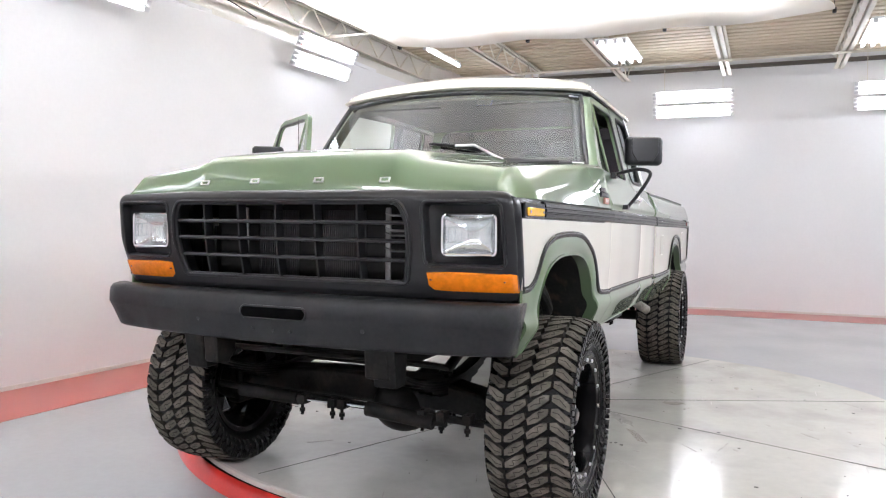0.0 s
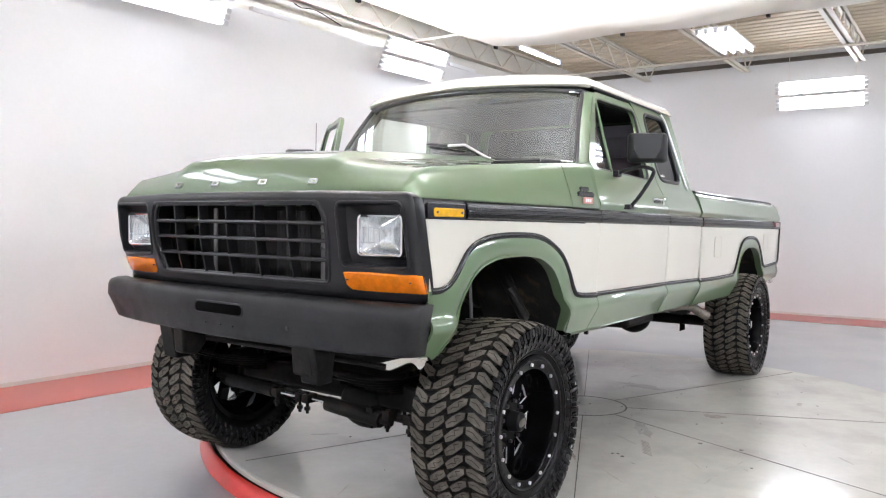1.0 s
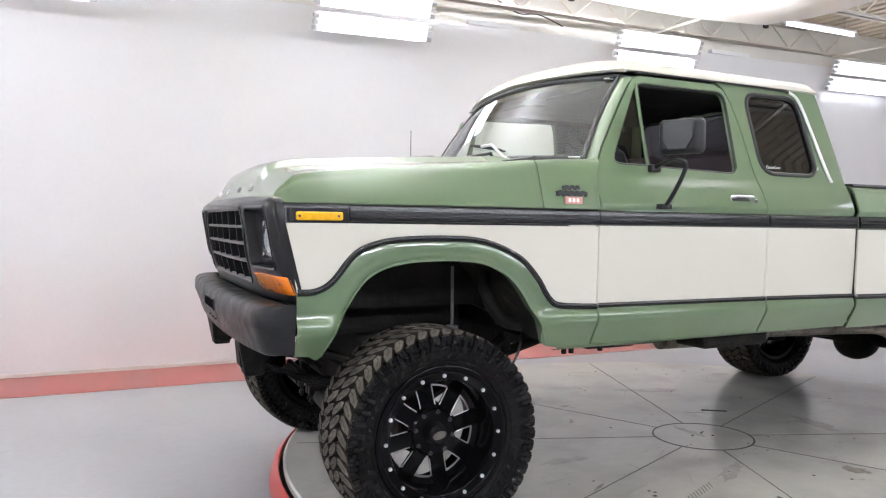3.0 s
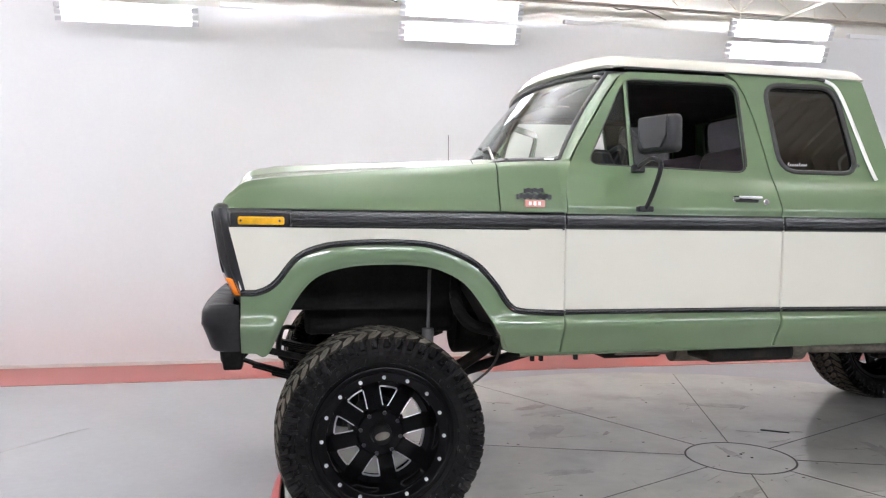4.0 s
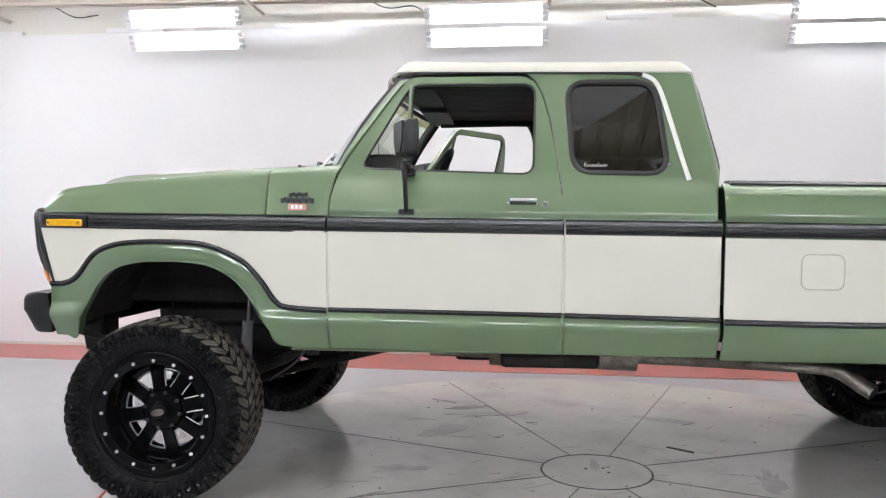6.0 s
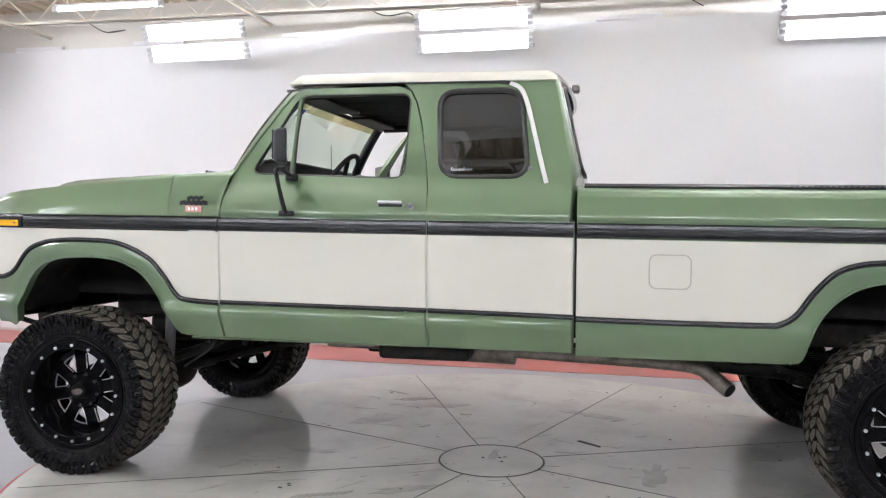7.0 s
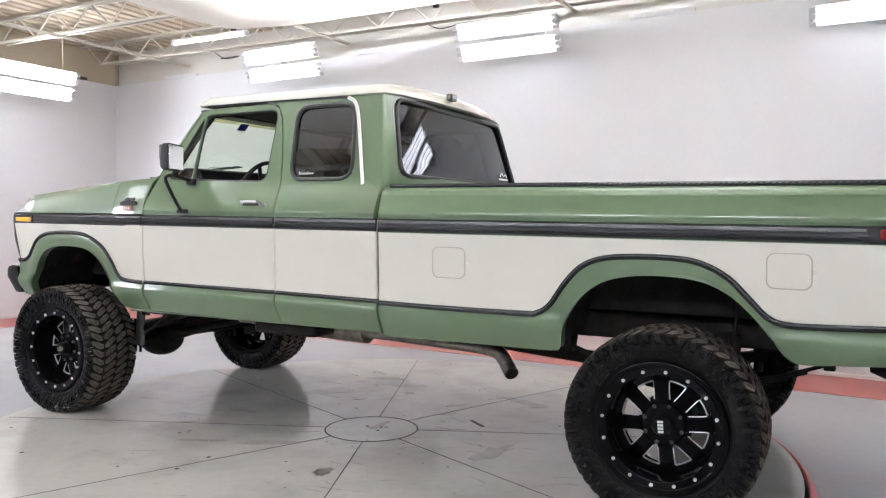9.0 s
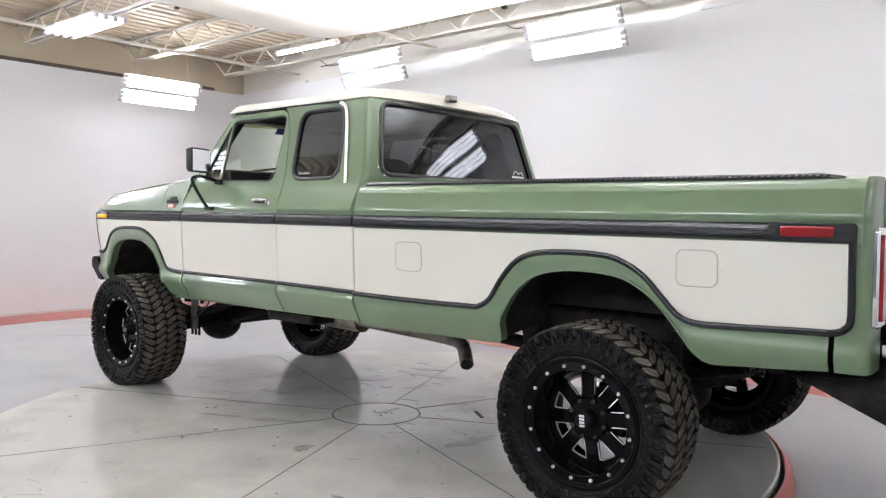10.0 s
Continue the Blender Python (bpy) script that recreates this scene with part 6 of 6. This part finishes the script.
    lathe(bm, [(0.0001, 0.108), (0.03, 0.106), (0.04, 0.098), (0.043, 0.07), (0.046, 0.055)], 32)
    bmesh.ops.recalc_face_normals(bm, faces=bm.faces)
    out.append(("centre_cap", mesh_of("centre_cap", bm, TYRE), "black centre cap", None))
    # drum behind the spokes
    bm = bmesh.new()
    lathe(bm, [(0.0001, -0.03), (0.105, -0.03), (0.115, -0.04), (0.118, -0.1), (0.0001, -0.1)], 40)
    bmesh.ops.recalc_face_normals(bm, faces=bm.faces)
    out.append(("brake_drum", mesh_of("brake_drum", bm, UNDER), "", None))
    return out


WHEEL = wheel_mesh()
bm = bmesh.new()
rod(bm, (0, 0.141, 0), (0, 0.149, 0), 0.0078, 8)
BOLT = mesh_of("rim_bolt", bm, MILLED)
bm = bmesh.new()
rod(bm, (0.083, 0.04, 0), (0.083, 0.066, 0), 0.0085, 6)
NUT = mesh_of("lug_nut", bm, BADGE)
# one spoke with its milled edges, and the bright arc at a window's foot
bm = bmesh.new()
rows = []
for r, hw, v, d in [(0.05, 0.036, 0.052, 0.03), (0.09, 0.0335, 0.047, 0.03), (0.14, 0.0335, 0.041, 0.03), (0.175, 0.035, 0.037, 0.028), (0.212, 0.037, 0.031, 0.03)]:
    rows.append([Vector(p) for p in ((r, v - d, -hw * 0.8), (r, v - 0.008, -hw), (r, v, -hw + 0.007), (r, v, hw - 0.007), (r, v - 0.008, hw), (r, v - d, hw * 0.8))])
sheet(bm, rows, True)
n0 = len(bm.faces)
for sg in (-1, 1):
    tube(bm, [(0.105, 0.0395, sg * 0.0325), (0.14, 0.035, sg * 0.0325), (0.18, 0.0305, sg * 0.0345)], 0.0028, 5)
bmesh.ops.recalc_face_normals(bm, faces=bm.faces)
bm.faces.ensure_lookup_table()
for i in range(n0, len(bm.faces)):
    bm.faces[i].material_index = 1
SPOKE = mesh_of("spoke", bm, [SATINBLACK, MILLED], 25)
bm = bmesh.new()
tube(bm, [(0.1855 * math.cos(t), 0.0235, 0.1855 * math.sin(t)) for t in np.linspace(0.2, 0.585, 9)], 0.0042, 5)
ARC = mesh_of("milled_arc", bm, MILLED)
bm = bmesh.new()
lathe(bm, [(0.0001, 0.1095), (0.021, 0.1092), (0.0255, 0.1085), (0.027, 0.106)], 28, Matrix.Diagonal((1.15, 1, 0.62, 1)))
CAPRING = mesh_of("cap_emblem", bm, STEEL)
bm = bmesh.new()
for k in range(4):
    box(bm, (-0.012, 0.106, -0.026 + k * 0.014), (0.012, 0.109, -0.016 + k * 0.014))
CAPBAR = mesh_of("cap_emblem_bars", bm, MILLED)


def wheel(x, s, spin, front):
    w = None
    yc = -0.948 if s < 0 else (0.82 if front else 0.798)
    for name, me, label, kind in sorted(WHEEL, key=lambda q: q[0] != "rim"):
        ob = new("wheel" if name == "rim" else name, me)
        if w is None:
            w = ob
            w.parent = truck
            w.matrix_basis = Matrix.Translation((x, yc, WHEEL_Z)) @ Matrix.Rotation(0 if s > 0 else math.pi, 4, "Z") @ Matrix.Rotation(radians(spin), 4, "Y")
            w["label"] = "gloss black deep-dish wheel with a mud tyre"
            continue
        ob.parent = w
        if label:
            ob["label"] = label
        if kind:
            ob["kind"] = kind
    for k in range(16):
        a = 2 * math.pi * (k + 0.5) / 16
        ob = new("rim_bolt", BOLT)
        ob.parent = w
        ob.location = (0.244 * math.cos(a), 0, 0.244 * math.sin(a))
    for k in range(8):
        for nm, me in (("spoke", SPOKE), ("milled_arc", ARC), ("lug_nut", NUT)):
            ob = new(nm, me)
            ob.parent = w
            ob.rotation_euler = (0, 2 * math.pi * (k + (0.5 if nm == "lug_nut" else 0)) / 8, 0)
    ob = new("cap_emblem", CAPRING if front else CAPBAR)
    ob.parent = w
    ob["label"] = "small plain metal emblem"


wheel(0.0, -1, 11, True)
wheel(0.075, 1, 20, True)
wheel(3.94, -1, 5, False)
wheel(3.94, 1, 33, False)

# ---------------------------------------------------------------- running gear


def under(name, build, mat=UNDER, label="", bevel=0.0, parent=None):
    bm = bmesh.new()
    build(bm)
    bmesh.ops.recalc_face_normals(bm, faces=bm.faces)
    return part(name, centred(bm), mat, parent or truck, label, bevel=bevel)


for s in (-1, 1):
    under("frame_rail", lambda b: prism(b, [(-0.62, 0.8), (-0.5, 0.87), (0.42, 0.87), (0.8, 0.69), (4.95, 0.69), (4.95, 0.83), (0.84, 0.83), (0.46, 1.0), (-0.52, 1.0), (-0.62, 0.93)], 1, s * 0.4, s * 0.47), label="long black chassis rail", bevel=0.01)
for x in (1.3, 2.2, 3.2, 4.6):
    under("crossmember", lambda b: box(b, (x - 0.05, -0.42, 0.71), (x + 0.05, 0.42, 0.78)), bevel=0.01)
for x, dy in ((0.0, -0.23), (3.94, 0.0)):
    ax = under("axle", lambda b: rod(b, (x, -0.8, WHEEL_Z), (x, 0.8, WHEEL_Z), 0.045, 16), label="solid black axle tube")
    under("differential", lambda b: (bmesh.ops.create_uvsphere(b, u_segments=20, v_segments=12, radius=0.14, matrix=Matrix.Translation((x, dy, WHEEL_Z - 0.025)) @ Matrix.Diagonal((1.2, 1.1, 0.95, 1))),
                                     rod(b, (x, dy, WHEEL_Z), (x + (0.3 if x < 1 else -0.3), dy, WHEEL_Z + 0.06), 0.075, 14, 0.05)), parent=ax, label="round differential housing")
    for s in (-1, 1):
        under("knuckle", lambda b: (rod(b, (x, s * 0.76, WHEEL_Z), (x, s * 0.84, WHEEL_Z), 0.11, 18), box(b, (x - 0.07, s * 0.7, WHEEL_Z - 0.12), (x + 0.07, s * 0.78, WHEEL_Z + 0.12))), parent=ax, bevel=0.012)
        for k in range(3):
            under("spring_bolt", lambda b: rod(b, (x - 0.05 + 0.05 * k, s * 0.46, WHEEL_Z - 0.1), (x - 0.05 + 0.05 * k, s * 0.46, WHEEL_Z + 0.14), 0.009, 8), parent=ax)
    for s in (-1, 1):
        def leaves(b):
            for k in range(6):
                L = 0.62 - k * 0.085
                z0 = 0.53 + 0.0 + k * -0.011 if x < 1 else 0.52 - k * 0.011
                rows = []
                for t in np.linspace(-1, 1, 13):
                    z = z0 + 0.13 * (t * L / 0.62) ** 2
                    rows.append([(x + t * L, s * 0.46 - 0.032, z), (x + t * L, s * 0.46 + 0.032, z), (x + t * L, s * 0.46 + 0.032, z - 0.01), (x + t * L, s * 0.46 - 0.032, z - 0.01)])
                sheet(b, rows, True)
        under("leaf_spring", leaves, label="stack of black leaf springs")
        under("shackle", lambda b: box(b, (x + 0.6, s * 0.46 - 0.04, 0.62), (x + 0.65, s * 0.46 + 0.04, 0.8)), bevel=0.008)
        under("spring_hanger", lambda b: prism(b, [(x - 0.7, 0.82), (x - 0.55, 0.82), (x - 0.58, 0.6), (x - 0.66, 0.6)], 1, s * 0.46 - 0.05, s * 0.46 + 0.05), bevel=0.008)
        sx = x + (0.24 if x < 1 else 0.22)
        sh = under("shock_absorber", lambda b: rod(b, (sx, s * 0.62, 0.4), (sx + 0.02, s * 0.62, 0.78), 0.028, 14), SHOCK if x < 1 else UNDER, "dirty shock absorber")
        under("shock_rod", lambda b: rod(b, (sx + 0.02, s * 0.62, 0.78), (sx + 0.03, s * 0.6, 1.05), 0.008, 10), SHOCK if x < 1 else UNDER, parent=sh)
# the front axle's heavy beam
under("axle_beam", lambda b: prism(b, [(-0.74, 0.35), (-0.5, 0.385), (0.1, 0.4), (0.62, 0.4), (0.62, 0.5), (0.1, 0.53), (-0.45, 0.52), (-0.74, 0.46)], 0, -0.1, 0.07), label="black forged axle beam", bevel=0.015)
# steering damper, drag link and track bar
dm = under("steering_damper", lambda b: (rod(b, (-0.24, 0.55, 0.415), (-0.24, 0.215, 0.406), 0.03, 16), rod(b, (-0.24, 0.215, 0.406), (-0.24, 0.19, 0.405), 0.021, 12)), label="black steering damper tube")
under("damper_rod", lambda b: rod(b, (-0.24, 0.2, 0.405), (-0.24, -0.16, 0.408), 0.0095, 10), CHROME, "bright chrome rod", parent=dm)
under("damper_body", lambda b: (rod(b, (-0.24, -0.155, 0.4), (-0.24, -0.48, 0.377), 0.034, 16), rod(b, (-0.24, -0.48, 0.377), (-0.24, -0.54, 0.375), 0.016, 12)), parent=dm, label="second black damper tube")
under("tie_rod", lambda b: rod(b, (-0.19, -0.72, 0.38), (-0.19, 0.72, 0.42), 0.018, 12), label="black steering tie rod")
for y in (0.19, 0.025, -0.025, -0.43, -0.52, -0.64):
    under("u_bolt", lambda b: (rod(b, (-0.245, y, 0.335), (-0.245, y, 0.43), 0.008, 8), rod(b, (-0.245, y, 0.35), (-0.245, y, 0.366), 0.015, 6), box(b, (-0.263, y - 0.018, 0.385), (-0.2, y + 0.018, 0.425))))
under("front_spring_bar", lambda b: tube(b, curve_pts([(-0.52, -0.86, 0.76), (-0.3, -0.84, 0.7), (-0.1, -0.76, 0.64), (0.0, -0.7, 0.55)], 10), 0.014, 8), label="bent black bar under the fender")
under("front_sway_bar", lambda b: tube(b, curve_pts([(-0.36, 0.6, 0.64), (-0.42, 0.4, 0.66), (-0.42, -0.4, 0.66), (-0.36, -0.6, 0.64)], 14), 0.014, 8))
under("radius_arm", lambda b: tube(b, [(0.05, -0.66, 0.44), (0.4, -0.55, 0.57), (0.62, -0.47, 0.68)], 0.03, 8), label="black control arm")
under("radius_arm", lambda b: tube(b, [(0.05, 0.66, 0.44), (0.4, 0.55, 0.57), (0.62, 0.47, 0.68)], 0.03, 8), label="black control arm")
under("coolant_hose", lambda b: tube(b, curve_pts([(0.38, -0.7, 1.05), (0.36, -0.78, 0.92), (0.42, -0.8, 0.82), (0.55, -0.75, 0.78)], 14), 0.028, 10), DARK, "thick black hose in the wheel house")
under("engine", lambda b: (box(b, (-0.3, -0.32, 0.72), (0.45, 0.32, 1.15)), box(b, (-0.1, -0.28, 0.56), (0.35, 0.28, 0.72))), DARK, "dark engine block and oil pan", bevel=0.03)
under("transmission", lambda b: (rod(b, (0.5, 0.0, 0.72), (1.4, 0.0, 0.68), 0.16, 14, 0.11), box(b, (1.3, -0.25, 0.54), (1.65, 0.28, 0.76))), UNDER, "black gearbox and transfer case", bevel=0.02)
under("driveshaft", lambda b: rod(b, (1.65, 0.0, 0.62), (3.72, 0.0, 0.47), 0.04, 14), label="long black driveshaft")
under("driveshaft", lambda b: rod(b, (1.1, -0.2, 0.64), (0.28, -0.3, 0.46), 0.028, 12), label="front driveshaft")
under("fuel_tank", lambda b: box(b, (2.55, 0.5, 0.62), (3.35, 0.88, 0.84)), UNDER, "black fuel tank", bevel=0.03)
under("side_step_pan", lambda b: box(b, (1.55, -0.9, 0.62), (2.0, -0.6, 0.71)), UNDER, "dirty black pan under the cab", bevel=0.02)
ex = under("exhaust_pipe", lambda b: tube(b, curve_pts([(1.2, -0.62, 0.66), (1.9, -0.66, 0.655), (2.5, -0.72, 0.645), (2.95, -0.77, 0.635), (3.07, -0.8, 0.622), (3.12, -0.83, 0.592), (3.155, -0.865, 0.565), (3.19, -0.9, 0.54)], 26), 0.036, 14), STEEL, "weathered steel exhaust pipe")
# near-black disc on the capped pipe end for the unlit bore
under("tailpipe_bore", lambda b: rod(b, (3.1885, -0.8985, 0.5412), (3.193, -0.903, 0.5379), 0.031, 16), DARK, parent=ex)
under("muffler", lambda b: rod(b, (1.5, -0.62, 0.66), (2.2, -0.66, 0.65), 0.075, 16), STEEL, "oval rusty muffler", parent=ex)
under("rocker_sill", lambda b: sheet(b, [[(x, -0.94 - 0.045 * math.sin(a), 0.7035 + 0.0105 * math.cos(a)) for a in np.linspace(0, math.pi, 7)] for x in np.linspace(0.6, 2.47, 12)]), GREEN, "rolled green sill under the doors")
for x in (0.66, 0.7, 0.86):
    under("body_clip", lambda b: box(b, (x, -0.95, 0.67), (x + 0.015, -0.93, 0.72)))
under("brake_line", lambda b: tube(b, curve_pts([(0.52, -0.6, 0.86), (0.6, -0.66, 0.78), (0.56, -0.7, 0.62), (0.4, -0.72, 0.5)], 14), 0.006, 6), RUBBER)
for s in (-1, 1):
    for x0, x1 in ((2.55, 3.44), (4.47, 4.95)):
        under("bed_sill", lambda b: box(b, (x0, s * 0.85, 0.84), (x1, s * 0.75, 0.94)), DARK)

# ---------------------------------------------------------------- cabin
seat = bpart("bench_seat", (lambda b: (box(b, (1.5, -0.78, 1.0), (1.98, 0.78, 1.2)), b)[1])(bmesh.new()), SEAT, None, "mauve cloth bench seat", bevel=0.06)
for y0, y1 in ((-0.76, -0.03), (0.03, 0.76)):
    bm = bmesh.new()
    box(bm, (1.86, y0, 1.15), (2.0, y1, 1.69), Matrix.Translation((1.93, 0, 1.15)) @ Matrix.Rotation(radians(10), 4, "Y") @ Matrix.Translation((-1.93, 0, -1.15)))
    bpart("backrest", bm, SEAT, seat, bevel=0.06)
bm = bmesh.new()
prism(bm, [(0.84, 1.52), (0.93, 1.606), (1.06, 1.604), (1.13, 1.46), (1.05, 1.2), (0.75, 1.15)], 1, -0.86, 0.86)
dash = bpart("dashboard", bm, VINYL, None, "dark padded dashboard", bevel=0.02)
bm = bmesh.new()
m = Matrix.Translation((1.19, -0.42, 1.5)) @ Matrix.Rotation(radians(-58), 4, "Y")
NT = 40
rows = []
for i in range(NT):
    a = 2 * math.pi * i / NT
    rows.append([m @ Vector(((0.185 + 0.014 * math.cos(b)) * math.cos(a), (0.185 + 0.014 * math.cos(b)) * math.sin(a), 0.014 * math.sin(b))) for b in np.linspace(0, 2 * math.pi, 9)[:-1]])
sheet(bm, rows + [rows[0]], True)
for a in (90, 210, 330):
    rod(bm, m @ Vector((0, 0, -0.02)), m @ Vector((0.18 * math.cos(radians(a)), 0.18 * math.sin(radians(a)), 0)), 0.014, 8)
rod(bm, m @ Vector((0, 0, 0.0)), m @ Vector((0, 0, -0.3)), 0.03, 12)
bpart("steering_wheel", bm, VINYL, None, "black three-spoke steering wheel")

# ---------------------------------------------------------------- mirrors, wipers, antenna


def side_mirror(s, parent):
    c = Vector((1.145, s * 1.15, 1.645))
    mm = Matrix.Translation(c) @ Matrix.Rotation(radians(-s * 21), 4, "Z")
    bm = bmesh.new()
    rows = []
    for dx, k in ((-0.034, 0.66), (-0.03, 0.82), (-0.012, 0.97), (0.02, 1.0), (0.027, 0.97)):
        rows.append([mm @ Vector((dx, y * k, z * k)) for y, z in rounded(-0.106, 0.106, -0.079, 0.079, 0.025, 4)])
    sheet(bm, rows, True)
    for e in (rows[0], rows[-1]):
        bm.faces.new([bm.verts.new(p) for p in e])
    bmesh.ops.remove_doubles(bm, verts=bm.verts, dist=1e-5)
    bmesh.ops.recalc_face_normals(bm, faces=bm.faces)
    head = bpart("side_mirror", bm, TEXBLACK, parent, "black square mirror on a tubular arm", sharp=40)
    bm = bmesh.new()
    prism(bm, [(-0.076, 0.07), (0.076, 0.07), (0.076, -0.01), (0.044, -0.062), (-0.044, -0.062), (-0.076, -0.01)], 0, -0.04, -0.03)
    bm.transform(mm)
    bpart("back_plate", bm, FASCIA, head, "six-sided raised back plate", bevel=0.004)
    bm = bmesh.new()
    box(bm, (0.0265, -0.095, -0.069), (0.03, 0.095, 0.069), mm)
    bpart("mirror_glass", bm, CHROME, head, "mirror glass", bevel=0.002)
    bm = bmesh.new()
    tube(bm, curve_pts([(1.135, s * 0.985, 1.515), (1.13, s * 1.04, 1.53), (1.13, s * 1.12, 1.545), (1.135, s * 1.185, 1.53), (1.14, s * 1.18, 1.49), (1.138, s * 1.12, 1.4), (1.134, s * 1.065, 1.335)], 26), 0.0105, 8)
    bpart("arm", bm, TEXBLACK, head, "bent black tube")
    bm = bmesh.new()
    rod(bm, (1.14, s * 1.14, 1.54), (1.14, s * 1.14, 1.55), 0.02, 10)
    bpart("pivot", bm, TEXBLACK, head)
    for p, q in (((1.105, s * 0.97, 1.495), (1.165, s * 1.0, 1.53)), ((1.1, s * 1.035, 1.322), (1.17, s * 1.075, 1.348))):
        bm = bmesh.new()
        box(bm, p, q)
        bpart("foot", bm, TEXBLACK, head, bevel=0.006)
    return head


mir = side_mirror(-1, truck)
mir_r = side_mirror(1, truck)
mir_r.matrix_basis = Matrix.Translation((0.0, -0.04, 0.0)) @ door_r.matrix_basis


def on_glass(u, v, off):
    return Vector(shield(u, v)) + Vector((-off, 0, off * 0.4))


for (ua, va), (ub, vb), (up_, vp) in (((0.0, 0.215), (-0.45, 0.085), (-0.51, -0.02)), ((0.86, 0.1), (0.42, 0.1), (0.36, -0.02))):
    bm = bmesh.new()
    um, vm = ua + (ub - ua) * 0.45, va + (vb - va) * 0.45
    p0, p2 = on_glass(up_, vp, 0.03), on_glass(um, vm, 0.026)
    p1 = on_glass(um + (up_ - um) * 0.42, vm + (vp - vm) * 0.12 + 0.02, 0.034)
    tube(bm, [p0, p0 + (p1 - p0) * 0.5, p1, p2], 0.0075, 6)
    rod(bm, p0 + Vector((0, 0, -0.02)), p0 + Vector((0, 0, 0.006)), 0.014, 10)
    arm = bpart("wiper_arm", bm, MILLED, None, "bright metal wiper arm")
    bm = bmesh.new()
    tube(bm, [on_glass(ua + (ub - ua) * t, va + (vb - va) * t, 0.01) for t in np.linspace(0, 1, 11)], 0.005, 6)
    tube(bm, [on_glass(ua + (ub - ua) * t, va + (vb - va) * t + 0.012 * math.sin(math.pi * t), 0.018) for t in np.linspace(0.06, 0.94, 11)], 0.006, 6)
    bpart("blade", bm, RUBBER, arm, "black rubber wiper blade")
bm = bmesh.new()
rod(bm, (0.65, 0.92, 1.4), (0.65, 0.92, 1.545), 0.014, 10)
ant = bpart("antenna", bm, TEXBLACK, None, "thin whip antenna")
bm = bmesh.new()
rod(bm, (0.65, 0.92, 1.545), (0.65, 0.915, 1.84), 0.0025, 6)
bpart("whip", bm, BADGE, ant)
# inspection sticker inside the top of the windshield, its front dark
bm = bmesh.new()
sheet(bm, [[tuple(Vector(shield(u, v)) + Vector((0.008, 0, 0))) for v in (0.8, 0.9)] for u in (-0.36, -0.3, -0.25)])
bpart("sticker_front", bm, RUBBER, ws, "dark front of the sticker", thick=0.001)
bm = bmesh.new()
sheet(bm, [[tuple(Vector(shield(u, v)) + Vector((0.012, 0, 0))) for v in (0.8, 0.9)] for u in (-0.36, -0.3, -0.25)])
bpart("windshield_sticker", bm, STICKER, ws, "small blue sticker", thick=0.001)
# padded inner pillars and the visor rail
for s in (-1, 1):
    bm = bmesh.new()
    tube(bm, [tuple(Vector(shield(s * 0.965, v)) + Vector((0.045, -s * 0.012, -0.01))) for v in np.linspace(-0.02, 0.97, 9)], 0.028, 10)
    bpart("pillar_pad", bm, VINYL, None, "black padded inner pillar")
    bm = bmesh.new()
    tube(bm, [(1.12, s * 0.79, 1.935), (1.6, s * 0.795, 1.945), (2.3, s * 0.79, 1.94)], 0.024, 8)
    bpart("roof_rail_pad", bm, VINYL, None, "black padded roof rail")
    bm = bmesh.new()
    box(bm, (1.06, s * 0.12, 1.925), (1.22, s * 0.72, 1.94))
    bpart("sun_visor", bm, VINYL, None, "dark folded sun visor", bevel=0.006)
